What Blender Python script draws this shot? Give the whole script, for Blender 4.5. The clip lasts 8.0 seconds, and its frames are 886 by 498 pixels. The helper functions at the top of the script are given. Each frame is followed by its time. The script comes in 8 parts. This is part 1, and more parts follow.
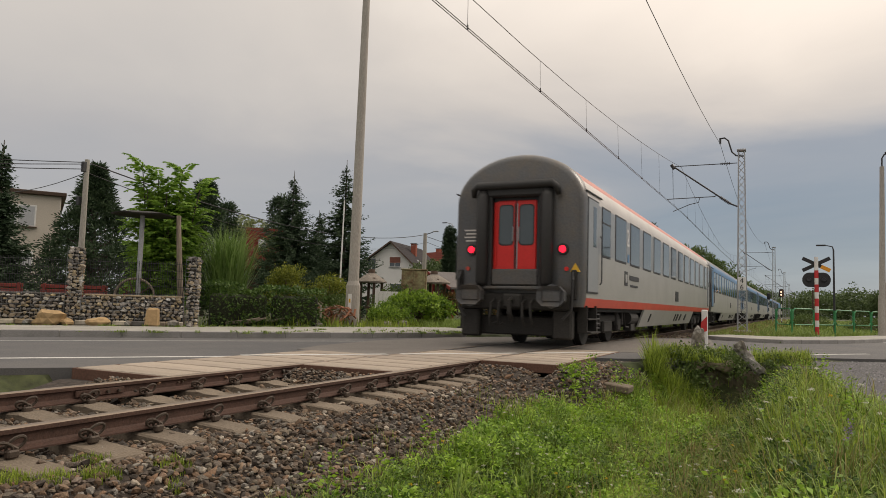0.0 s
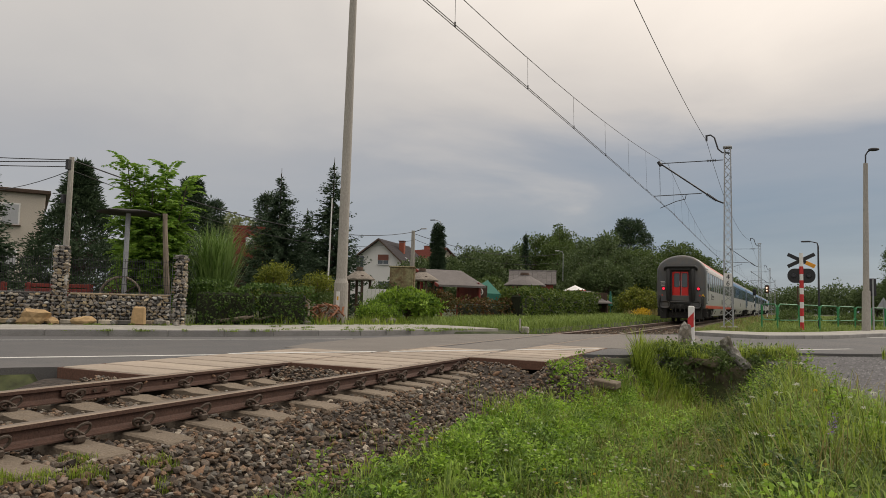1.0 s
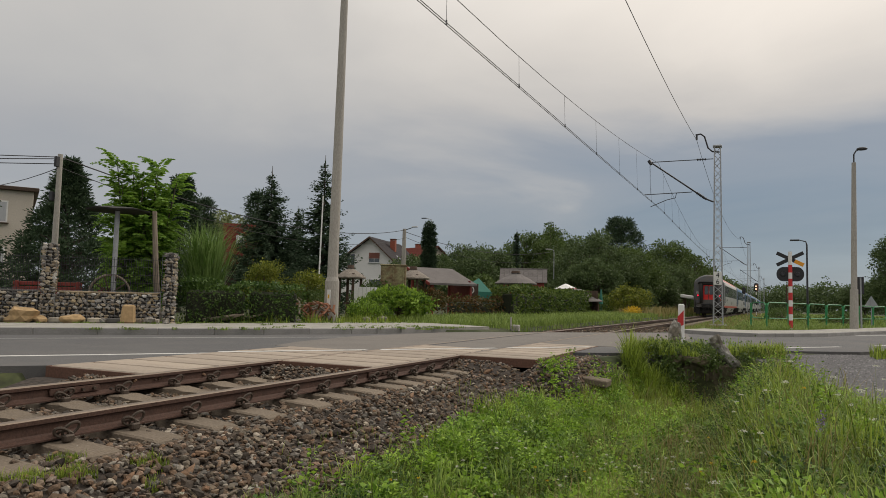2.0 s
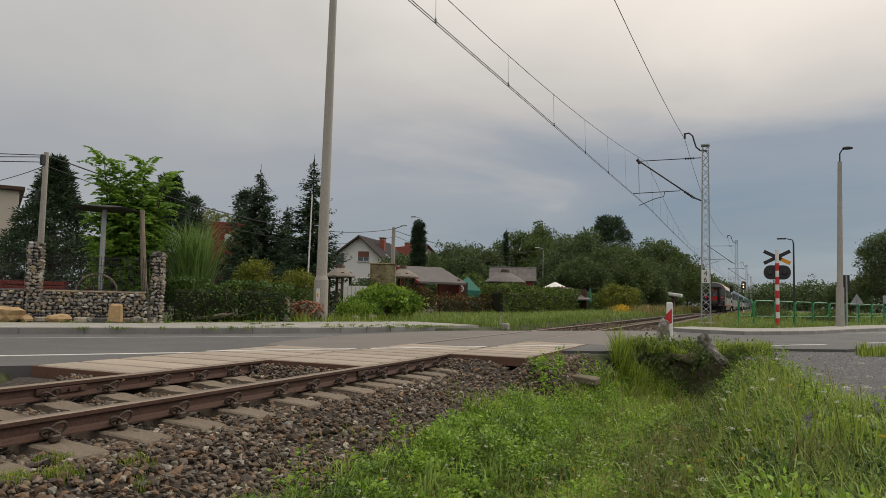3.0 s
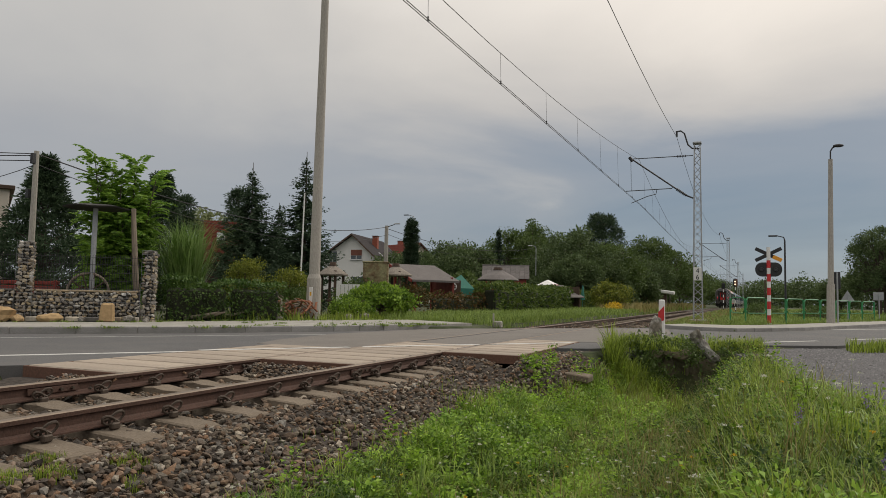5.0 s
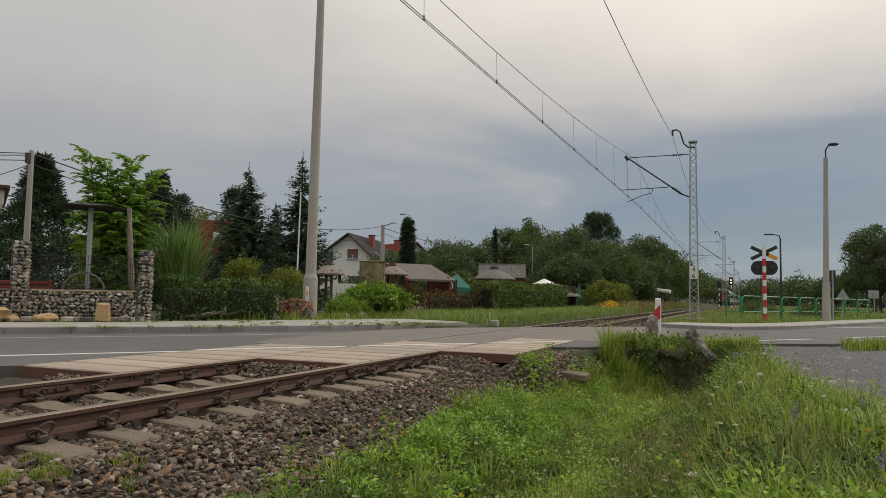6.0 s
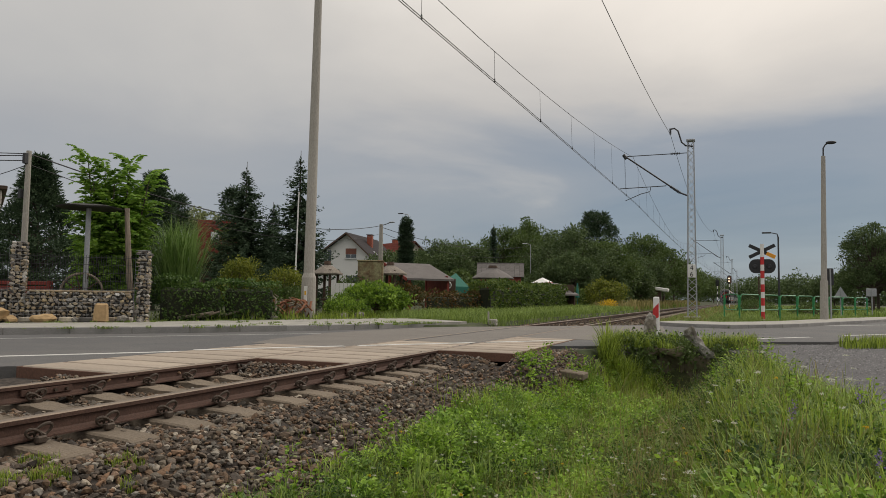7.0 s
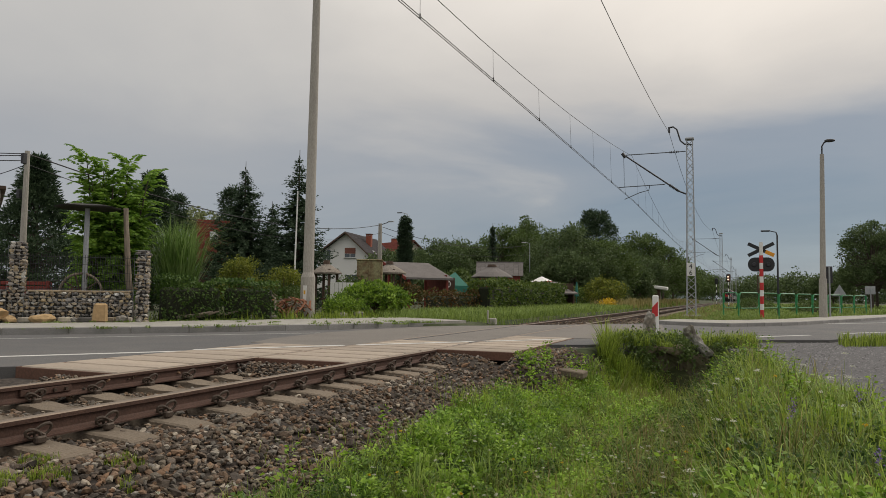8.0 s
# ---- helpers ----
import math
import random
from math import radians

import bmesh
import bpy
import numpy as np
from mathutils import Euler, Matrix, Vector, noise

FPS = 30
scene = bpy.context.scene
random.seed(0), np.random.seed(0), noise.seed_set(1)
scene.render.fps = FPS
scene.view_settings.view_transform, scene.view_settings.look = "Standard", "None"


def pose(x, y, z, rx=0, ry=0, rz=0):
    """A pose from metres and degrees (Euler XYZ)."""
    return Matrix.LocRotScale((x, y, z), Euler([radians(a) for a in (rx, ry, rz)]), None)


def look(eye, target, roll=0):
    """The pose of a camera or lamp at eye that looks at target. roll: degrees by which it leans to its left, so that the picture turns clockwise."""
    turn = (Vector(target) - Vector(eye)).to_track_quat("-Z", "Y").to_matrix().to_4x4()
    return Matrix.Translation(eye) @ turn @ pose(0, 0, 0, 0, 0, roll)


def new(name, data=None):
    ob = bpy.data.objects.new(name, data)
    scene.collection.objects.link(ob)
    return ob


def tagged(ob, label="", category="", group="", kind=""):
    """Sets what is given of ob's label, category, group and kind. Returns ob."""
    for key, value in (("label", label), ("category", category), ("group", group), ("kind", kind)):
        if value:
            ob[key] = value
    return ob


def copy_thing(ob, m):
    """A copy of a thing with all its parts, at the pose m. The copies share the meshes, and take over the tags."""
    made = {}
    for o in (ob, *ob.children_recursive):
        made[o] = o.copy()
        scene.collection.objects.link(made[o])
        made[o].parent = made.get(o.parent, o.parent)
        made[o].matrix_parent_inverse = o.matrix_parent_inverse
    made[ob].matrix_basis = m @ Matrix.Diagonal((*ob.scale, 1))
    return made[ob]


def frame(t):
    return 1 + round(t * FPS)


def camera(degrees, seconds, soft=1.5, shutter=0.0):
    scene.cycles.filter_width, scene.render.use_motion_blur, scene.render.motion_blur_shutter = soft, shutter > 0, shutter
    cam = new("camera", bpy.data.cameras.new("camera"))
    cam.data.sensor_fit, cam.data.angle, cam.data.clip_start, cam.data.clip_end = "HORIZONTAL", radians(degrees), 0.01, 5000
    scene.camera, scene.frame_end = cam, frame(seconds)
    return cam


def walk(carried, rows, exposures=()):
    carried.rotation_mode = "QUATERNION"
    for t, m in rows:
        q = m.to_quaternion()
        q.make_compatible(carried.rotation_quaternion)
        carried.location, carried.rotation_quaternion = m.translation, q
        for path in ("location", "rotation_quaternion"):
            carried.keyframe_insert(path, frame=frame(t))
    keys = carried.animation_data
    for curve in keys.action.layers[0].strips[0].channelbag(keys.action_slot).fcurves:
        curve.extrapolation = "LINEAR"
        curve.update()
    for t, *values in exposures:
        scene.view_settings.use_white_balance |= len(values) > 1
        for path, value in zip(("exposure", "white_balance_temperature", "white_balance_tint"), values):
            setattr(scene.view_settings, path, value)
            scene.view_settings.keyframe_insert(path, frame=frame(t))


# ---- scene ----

EYE = (5.060, 0.0, 0.824)
FOV = 64.39
PATH = [
    (0.0, -26.173, 4.558, 1.667),
    (0.5, -25.508, 4.476, 1.550),
    (1.0, -25.199, 4.362, 1.416),
    (1.5, -24.914, 4.295, 1.427),
    (3.0, -23.605, 4.144, 1.319),
    (3.5, -23.410, 4.105, 1.258),
    (4.0, -23.206, 4.031, 1.225),
    (4.5, -23.129, 4.019, 1.169),
    (6.0, -22.732, 3.933, 0.999),
    (6.5, -22.611, 3.907, 0.885),
    (7.0, -22.591, 3.875, 0.824),
    (7.5, -22.577, 3.842, 0.723),
    (8.0, -22.520, 3.801, 0.667),
]

def aim(yaw, pitch, roll):
    a, b = radians(yaw), radians(pitch)
    way = Vector((math.sin(a) * math.cos(b), math.cos(a) * math.cos(b), math.sin(b)))
    return look(EYE, Vector(EYE) + way * 10, roll)


# heading and tilt of the hand-held camera, in degrees
cam = camera(FOV, 8.0, soft=0.6, shutter=0.1)
walk(cam, [(t, aim(yaw, pitch, roll)) for t, yaw, pitch, roll in PATH], exposures=[(0.0, 0.22, 7000, 11), (0.5, 0.22, 6950, 11), (1.0, 0.19, 6800, 10), (1.5, 0.12, 6700, 9), (2.2, 0.07, 6620, 8), (8.0, 0.07, 6620, 8)])

# ---- light ----
SUN_AZ, SUN_EL = radians(35), radians(38)


def build_world():
    w = bpy.data.worlds.new("overcast_sky")
    scene.world = w
    w.use_nodes = True
    nt = w.node_tree
    nt.nodes.clear()
    N = nt.nodes.new
    L = nt.links.new
    out, bg = N("ShaderNodeOutputWorld"), N("ShaderNodeBackground")
    tc, sep = N("ShaderNodeTexCoord"), N("ShaderNodeSeparateXYZ")
    L(tc.outputs["Generated"], sep.inputs[0])
    # cloud plane: direction divided by height, so clouds flatten towards the horizon
    zc = N("ShaderNodeMath"); zc.operation = "MAXIMUM"; zc.inputs[1].default_value = 0.0
    L(sep.outputs["Z"], zc.inputs[0])
    za = N("ShaderNodeMath"); za.operation = "ADD"; za.inputs[1].default_value = 0.16
    L(zc.outputs[0], za.inputs[0])
    div = N("ShaderNodeVectorMath"); div.operation = "DIVIDE"
    comb = N("ShaderNodeCombineXYZ")
    for i in range(3):
        L(za.outputs[0], comb.inputs[i])
    L(tc.outputs["Generated"], div.inputs[0])
    L(comb.outputs[0], div.inputs[1])
    noise_big = N("ShaderNodeTexNoise")
    noise_big.inputs["Scale"].default_value = 0.85
    noise_big.inputs["Detail"].default_value = 7
    noise_big.inputs["Roughness"].default_value = 0.52
    noise_big.inputs["Distortion"].default_value = 0.5
    L(div.outputs[0], noise_big.inputs["Vector"])
    # height gradients for the two sides of the sky, mixed by bearing
    def gradient(stops):
        ramp = N("ShaderNodeValToRGB")
        cr = ramp.color_ramp
        cr.elements[0].position, cr.elements[0].color = stops[0][0], (*stops[0][1], 1)
        cr.elements[1].position, cr.elements[1].color = stops[-1][0], (*stops[-1][1], 1)
        for p, c in stops[1:-1]:
            cr.elements.new(p).color = (*c, 1)
        return ramp
    wob = N("ShaderNodeMath"); wob.operation = "MULTIPLY_ADD"
    wob.inputs[1].default_value, wob.inputs[2].default_value = 0.26, -0.13
    L(noise_big.outputs["Fac"], wob.inputs[0])
    zz = N("ShaderNodeMath"); zz.operation = "ADD"
    L(sep.outputs["Z"], zz.inputs[0])
    L(wob.outputs[0], zz.inputs[1])
    dull = gradient([(0.0, (0.27, 0.30, 0.345)), (0.10, (0.305, 0.315, 0.345)), (0.20, (0.365, 0.36, 0.37)), (0.28, (0.445, 0.43, 0.42)), (0.38, (0.52, 0.495, 0.47)), (0.6, (0.85, 0.81, 0.76)), (1.0, (1.18, 1.13, 1.06))])
    bright = gradient([(0.0, (0.215, 0.265, 0.325)), (0.10, (0.152, 0.198, 0.262)), (0.19, (0.225, 0.25, 0.295)), (0.27, (0.49, 0.452, 0.42)), (0.34, (0.65, 0.59, 0.53)), (0.44, (0.86, 0.775, 0.69)), (1.0, (1.3, 1.21, 1.10))])
    L(zz.outputs[0], dull.inputs[0])
    L(zz.outputs[0], bright.inputs[0])
    dot = N("ShaderNodeVectorMath"); dot.operation = "DOT_PRODUCT"
    dot.inputs[1].default_value = Vector((math.sin(radians(40)), math.cos(radians(40)), 0))
    L(tc.outputs["Generated"], dot.inputs[0])
    mr = N("ShaderNodeMapRange")
    mr.interpolation_type = "SMOOTHSTEP"
    mr.inputs["From Min"].default_value, mr.inputs["From Max"].default_value = -0.05, 0.85
    L(dot.outputs["Value"], mr.inputs["Value"])
    warm = N("ShaderNodeMix"); warm.data_type = "RGBA"
    L(mr.outputs["Result"], warm.inputs["Factor"])
    L(dull.outputs["Color"], warm.inputs["A"])
    L(bright.outputs["Color"], warm.inputs["B"])
    # clear sky behind the cloud, faintly
    sky = N("ShaderNodeTexSky")
    sky.sky_type = "NISHITA"
    sky.sun_disc = False
    sky.sun_elevation, sky.sun_rotation = SUN_EL, SUN_AZ
    sc = N("ShaderNodeVectorMath"); sc.operation = "SCALE"; sc.inputs["Scale"].default_value = 0.012
    L(sky.outputs[0], sc.inputs[0])
    add = N("ShaderNodeVectorMath"); add.operation = "ADD"
    L(warm.outputs["Result"], add.inputs[0])
    L(sc.outputs[0], add.inputs[1])
    L(add.outputs[0], bg.inputs["Color"])
    bg.inputs["Strength"].default_value = 1.0
    L(bg.outputs[0], out.inputs["Surface"])


build_world()
sun_data = bpy.data.lights.new("sun", "SUN")
sun_data.energy, sun_data.angle, sun_data.color = 1.1, radians(25), (1.0, 0.93, 0.84)
sun = new("sun", sun_data)
sun.matrix_basis = look((0, 0, 50), (-math.sin(SUN_AZ) * math.cos(SUN_EL) * 10, -math.cos(SUN_AZ) * math.cos(SUN_EL) * 10, 50 - math.sin(SUN_EL) * 10))


# ---- materials ----
def mat(name, color, rough=0.7, metal=0.0, grain=30.0, vary=0.25, stain=1.5, stain_amt=0.25, bump=0.2, island=0.0, rand=0.0, spec=0.5, second=None, second_amt=0.5, translucent=0.0, stretch=(1, 1, 1)):
    """Procedural surface: base colour with fine grain, large stains, bump, and per-piece variation."""
    m = bpy.data.materials.new(name)
    m.use_nodes = True
    nt = m.node_tree
    b = nt.nodes["Principled BSDF"]
    N, L = nt.nodes.new, nt.links.new
    tc = N("ShaderNodeTexCoord")
    mp = N("ShaderNodeMapping")
    mp.inputs["Scale"].default_value = stretch
    L(tc.outputs["Object"], mp.inputs[0])
    n1, n2 = N("ShaderNodeTexNoise"), N("ShaderNodeTexNoise")
    n1.inputs["Scale"].default_value, n1.inputs["Detail"].default_value = grain, 5
    n2.inputs["Scale"].default_value, n2.inputs["Detail"].default_value = stain, 6
    n2.inputs["Roughness"].default_value = 0.65
    L(mp.outputs[0], n1.inputs["Vector"])
    L(mp.outputs[0], n2.inputs["Vector"])
    val = N("ShaderNodeMapRange")
    val.inputs["From Min"].default_value, val.inputs["From Max"].default_value = 0.25, 0.75
    val.inputs["To Min"].default_value, val.inputs["To Max"].default_value = 1 - vary, 1 + vary
    L(n1.outputs["Fac"], val.inputs["Value"])
    mix = N("ShaderNodeMix"); mix.data_type = "RGBA"
    mix.inputs["A"].default_value = (*color, 1)
    s = second or tuple(c * 0.55 for c in color)
    mix.inputs["B"].default_value = (*s, 1)
    fr = N("ShaderNodeMapRange")
    fr.inputs["From Min"].default_value, fr.inputs["From Max"].default_value = 0.42, 0.68
    fr.inputs["To Max"].default_value = second_amt if second else stain_amt
    L(n2.outputs["Fac"], fr.inputs["Value"])
    L(fr.outputs["Result"], mix.inputs["Factor"])
    last = val.outputs["Result"]
    for src, amt in ((("ShaderNodeNewGeometry", "Random Per Island"), island), (("ShaderNodeObjectInfo", "Random"), rand)):
        if amt:
            g = N(src[0])
            r = N("ShaderNodeMapRange")
            r.inputs["To Min"].default_value, r.inputs["To Max"].default_value = 1 - amt, 1 + amt
            L(g.outputs[src[1]], r.inputs["Value"])
            mu = N("ShaderNodeMath"); mu.operation = "MULTIPLY"
            L(last, mu.inputs[0])
            L(r.outputs["Result"], mu.inputs[1])
            last = mu.outputs[0]
    sc = N("ShaderNodeVectorMath"); sc.operation = "SCALE"
    L(mix.outputs["Result"], sc.inputs[0])
    L(last, sc.inputs["Scale"])
    L(sc.outputs[0], b.inputs["Base Color"])
    b.inputs["Roughness"].default_value = rough
    b.inputs["Metallic"].default_value = metal
    b.inputs["Specular IOR Level"].default_value = spec
    if bump:
        bp = N("ShaderNodeBump")
        bp.inputs["Strength"].default_value = bump
        bp.inputs["Distance"].default_value = 0.02
        L(n1.outputs["Fac"], bp.inputs["Height"])
        L(bp.outputs[0], b.inputs["Normal"])
    if translucent:
        tr = N("ShaderNodeBsdfTranslucent")
        L(sc.outputs[0], tr.inputs["Color"])
        ms = N("ShaderNodeMixShader")
        ms.inputs[0].default_value = translucent
        L(b.outputs[0], ms.inputs[1])
        L(tr.outputs[0], ms.inputs[2])
        L(ms.outputs[0], nt.nodes["Material Output"].inputs["Surface"])
    return m


def leafmat(name, a, b, rough=0.6, tr=0.3, speck=1.0, patch=1.6):
    """Foliage: two greens mixed leaf by leaf."""
    m = bpy.data.materials.new(name)
    m.use_nodes = True
    nt = m.node_tree
    p = nt.nodes["Principled BSDF"]
    N, L = nt.nodes.new, nt.links.new
    g = N("ShaderNodeNewGeometry")
    tc, n = N("ShaderNodeTexCoord"), N("ShaderNodeTexNoise")
    n.inputs["Scale"].default_value = patch
    L(tc.outputs["Object"], n.inputs["Vector"])
    ad = N("ShaderNodeMath"); ad.operation = "MULTIPLY_ADD"
    ad.inputs[1].default_value = 1.3
    L(n.outputs["Fac"], ad.inputs[0])
    hs = N("ShaderNodeMath"); hs.operation = "MULTIPLY_ADD"
    hs.inputs[1].default_value, hs.inputs[2].default_value = speck, -0.15 - 0.5 * speck
    L(g.outputs["Random Per Island"], hs.inputs[0])
    L(hs.outputs[0], ad.inputs[2])
    mx = N("ShaderNodeMix"); mx.data_type = "RGBA"
    mx.inputs["A"].default_value, mx.inputs["B"].default_value = (*a, 1), (*b, 1)
    mx.clamp_factor = True
    L(ad.outputs[0], mx.inputs["Factor"])
    L(mx.outputs["Result"], p.inputs["Base Color"])
    p.inputs["Roughness"].default_value = rough
    p.inputs["Specular IOR Level"].default_value = 0.3
    t = N("ShaderNodeBsdfTranslucent")
    L(mx.outputs["Result"], t.inputs["Color"])
    ms = N("ShaderNodeMixShader")
    ms.inputs[0].default_value = tr
    L(p.outputs[0], ms.inputs[1])
    L(t.outputs[0], ms.inputs[2])
    L(ms.outputs[0], nt.nodes["Material Output"].inputs["Surface"])
    return m


def stonemat(name, stops, rough=0.9, single=False):
    """Loose stones: each one takes its own colour from a ramp, with grain on top."""
    m = bpy.data.materials.new(name)
    m.use_nodes = True
    nt = m.node_tree
    p = nt.nodes["Principled BSDF"]
    N, L = nt.nodes.new, nt.links.new
    src = N("ShaderNodeObjectInfo" if single else "ShaderNodeNewGeometry")
    ramp = N("ShaderNodeValToRGB")
    cr = ramp.color_ramp
    cr.elements[0].position, cr.elements[0].color = stops[0][0], (*stops[0][1], 1)
    cr.elements[1].position, cr.elements[1].color = stops[-1][0], (*stops[-1][1], 1)
    for q, c in stops[1:-1]:
        cr.elements.new(q).color = (*c, 1)
    L(src.outputs["Random" if single else "Random Per Island"], ramp.inputs[0])
    tc, n = N("ShaderNodeTexCoord"), N("ShaderNodeTexNoise")
    n.inputs["Scale"].default_value, n.inputs["Detail"].default_value = (6 if single else 55), 4
    L(tc.outputs["Object"], n.inputs["Vector"])
    v = N("ShaderNodeMapRange")
    v.inputs["From Min"].default_value, v.inputs["From Max"].default_value = 0.3, 0.7
    v.inputs["To Min"].default_value, v.inputs["To Max"].default_value = 0.65, 1.3
    L(n.outputs["Fac"], v.inputs["Value"])
    sc = N("ShaderNodeVectorMath"); sc.operation = "SCALE"
    L(ramp.outputs["Color"], sc.inputs[0])
    L(v.outputs["Result"], sc.inputs["Scale"])
    L(sc.outputs[0], p.inputs["Base Color"])
    p.inputs["Roughness"].default_value = rough
    bp = N("ShaderNodeBump")
    bp.inputs["Strength"].default_value, bp.inputs["Distance"].default_value = 0.5, 0.01
    L(n.outputs["Fac"], bp.inputs["Height"])
    L(bp.outputs[0], p.inputs["Normal"])
    return m


def glow(name, color, strength):
    m = bpy.data.materials.new(name)
    m.use_nodes = True
    b = m.node_tree.nodes["Principled BSDF"]
    b.inputs["Base Color"].default_value = (*color, 1)
    b.inputs["Emission Color"].default_value = (*color, 1)
    b.inputs["Emission Strength"].default_value = strength
    return m


M_ASPHALT = mat("asphalt", (0.086, 0.084, 0.086), 0.85, grain=120, vary=0.3, stain=0.5, stain_amt=0.5, bump=0.35, second=(0.125, 0.118, 0.113), second_amt=0.8)
M_ASPHALTPALE = mat("dusty_asphalt", (0.165, 0.148, 0.133), 0.9, grain=110, vary=0.25, stain=0.9, stain_amt=0.35, bump=0.3)
M_GRAVEL = mat("grey_gravel", (0.10, 0.096, 0.10), 0.95, grain=45, vary=0.6, stain=1.2, stain_amt=0.4, bump=0.9)
M_DIRT = mat("earth", (0.085, 0.07, 0.05), 0.95, grain=25, vary=0.5, stain=0.8, bump=0.8, second=(0.045, 0.055, 0.025), second_amt=0.8)
M_MEADOW = mat("meadow", (0.032, 0.044, 0.013), 0.95, grain=9, vary=0.5, stain=0.25, bump=0.8, second=(0.07, 0.068, 0.026), second_amt=0.7)
M_PAVE = mat("concrete_paving", (0.31, 0.295, 0.265), 0.9, grain=40, vary=0.25, stain=1.8, stain_amt=0.65, bump=0.3, rand=0.08)
M_KERB = mat("kerb_concrete", (0.27, 0.26, 0.25), 0.9, grain=60, vary=0.25, stain=2.2, stain_amt=0.5, bump=0.3, rand=0.12)
M_PLANK = mat("deck_panel", (0.335, 0.275, 0.22), 0.85, grain=70, vary=0.18, stain=2.5, stain_amt=0.4, bump=0.3, rand=0.2, stretch=(0.25, 1, 1))
M_UNDERDECK = mat("deck_bedding", (0.03, 0.022, 0.018), 0.95, grain=40, vary=0.4, bump=0.4)
M_RUSTEDGE = mat("rusty_edge", (0.115, 0.055, 0.035), 0.8, grain=40, vary=0.35, stain=5, bump=0.3)
M_RAILSIDE = mat("rail_rust", (0.082, 0.042, 0.030), 0.75, metal=0.2, grain=60, vary=0.35, stain=4, stain_amt=0.5, bump=0.25)
M_RAILTOP = mat("rail_worn_top", (0.20, 0.155, 0.12), 0.55, metal=0.5, grain=90, vary=0.15, stain=3, stain_amt=0.35, bump=0.05, stretch=(1, 0.1, 1))
M_SLEEPER = mat("sleeper_concrete", (0.175, 0.138, 0.102), 0.95, grain=50, vary=0.25, stain=3.5, stain_amt=0.5, bump=0.5, rand=0.12)
M_BALLASTBED = mat("ballast_bed", (0.045, 0.034, 0.027), 0.95, grain=22, vary=0.7, stain=1.5, stain_amt=0.4, bump=1.0)
BALLAST_TONES = [(0.0, (0.040, 0.032, 0.026)), (0.18, (0.080, 0.058, 0.042)), (0.36, (0.13, 0.080, 0.048)), (0.55, (0.105, 0.094, 0.082)), (0.72, (0.165, 0.130, 0.092)), (0.85, (0.21, 0.120, 0.070)), (0.93, (0.20, 0.185, 0.165)), (1.0, (0.38, 0.32, 0.25))]
M_STONE = stonemat("ballast_stone", BALLAST_TONES)
M_STONEONE = stonemat("single_ballast_stone", BALLAST_TONES, single=True)
M_CLIP = mat("clip_steel", (0.075, 0.055, 0.042), 0.6, metal=0.4, grain=80, vary=0.3, stain=8, bump=0.15)
M_WHITE = mat("white_paint", (0.72, 0.71, 0.69), 0.6, grain=40, vary=0.06, stain=3, stain_amt=0.22, bump=0.05)
M_ROADWHITE = mat("worn_road_paint", (0.55, 0.54, 0.52), 0.8, grain=60, vary=0.25, stain=6, stain_amt=0.5, bump=0.1)
M_RED = mat("red_paint", (0.52, 0.028, 0.03), 0.5, grain=30, vary=0.1, stain=3, stain_amt=0.25, bump=0.05)
M_BLACK = mat("black_paint", (0.018, 0.018, 0.02), 0.5, grain=30, vary=0.25, stain=3, bump=0.05)
M_ORANGE = mat("orange_panel", (0.72, 0.30, 0.02), 0.5, grain=30, vary=0.08, stain=3, stain_amt=0.15, bump=0.05)
M_GALV = mat("galvanised_steel", (0.36, 0.37, 0.385), 0.55, metal=0.55, grain=40, vary=0.15, stain=2.5, stain_amt=0.3, bump=0.08)
M_DARKSTEEL = mat("dark_steel", (0.05, 0.05, 0.055), 0.55, metal=0.5, grain=40, vary=0.3, stain=3, bump=0.1)
M_WIRE = mat("wire", (0.035, 0.033, 0.035), 0.5, metal=0.5, vary=0.1, bump=0.0)
M_CONCPOLE = mat("pole_concrete", (0.37, 0.345, 0.31), 0.9, grain=35, vary=0.18, stain=0.9, stain_amt=0.35, bump=0.25, stretch=(1, 1, 0.35))
M_GREENRAIL = mat("green_enamel", (0.03, 0.23, 0.08), 0.45, grain=40, vary=0.12, stain=4, stain_amt=0.3, bump=0.05)


# ---- mesh helpers ----
def thing(name, label, category, m=None, group="", kind=""):
    ob = new(name)
    if m is not None:
        ob.matrix_basis = m
    return tagged(ob, label, category, group, kind)


def mesh_of(name, bm, material):
    me = bpy.data.meshes.new(name)
    bmesh.ops.recalc_face_normals(bm, faces=bm.faces)
    bm.to_mesh(me)
    bm.free()
    for m in (material if isinstance(material, (list, tuple)) else [material]):
        me.materials.append(m)
    return me


def part(name, bm, material, parent=None, label="", m=None, smooth=False):
    me = mesh_of(name, bm, material)
    if smooth:
        me.shade_smooth()
    ob = new(name, me)
    ob.parent = parent
    if m is not None:
        ob.matrix_basis = m
    return tagged(ob, label)


def rounded(ob, degrees=40):
    """Smooth shading, with edges kept where faces meet sharply."""
    ob.data.shade_smooth()
    ob.data.set_sharp_from_angle(angle=radians(degrees))
    return ob


def again(ob, m, parent):
    """Another part on the same mesh."""
    o = new(ob.name.split(".")[0], ob.data)
    o.parent = parent
    o.matrix_basis = m
    return o


def solid(name, label, category, bm, material, group="", kind="", m=None, smooth=False):
    ob = part(name, bm, material, None, "", m, smooth)
    return tagged(ob, label, category, group, kind)


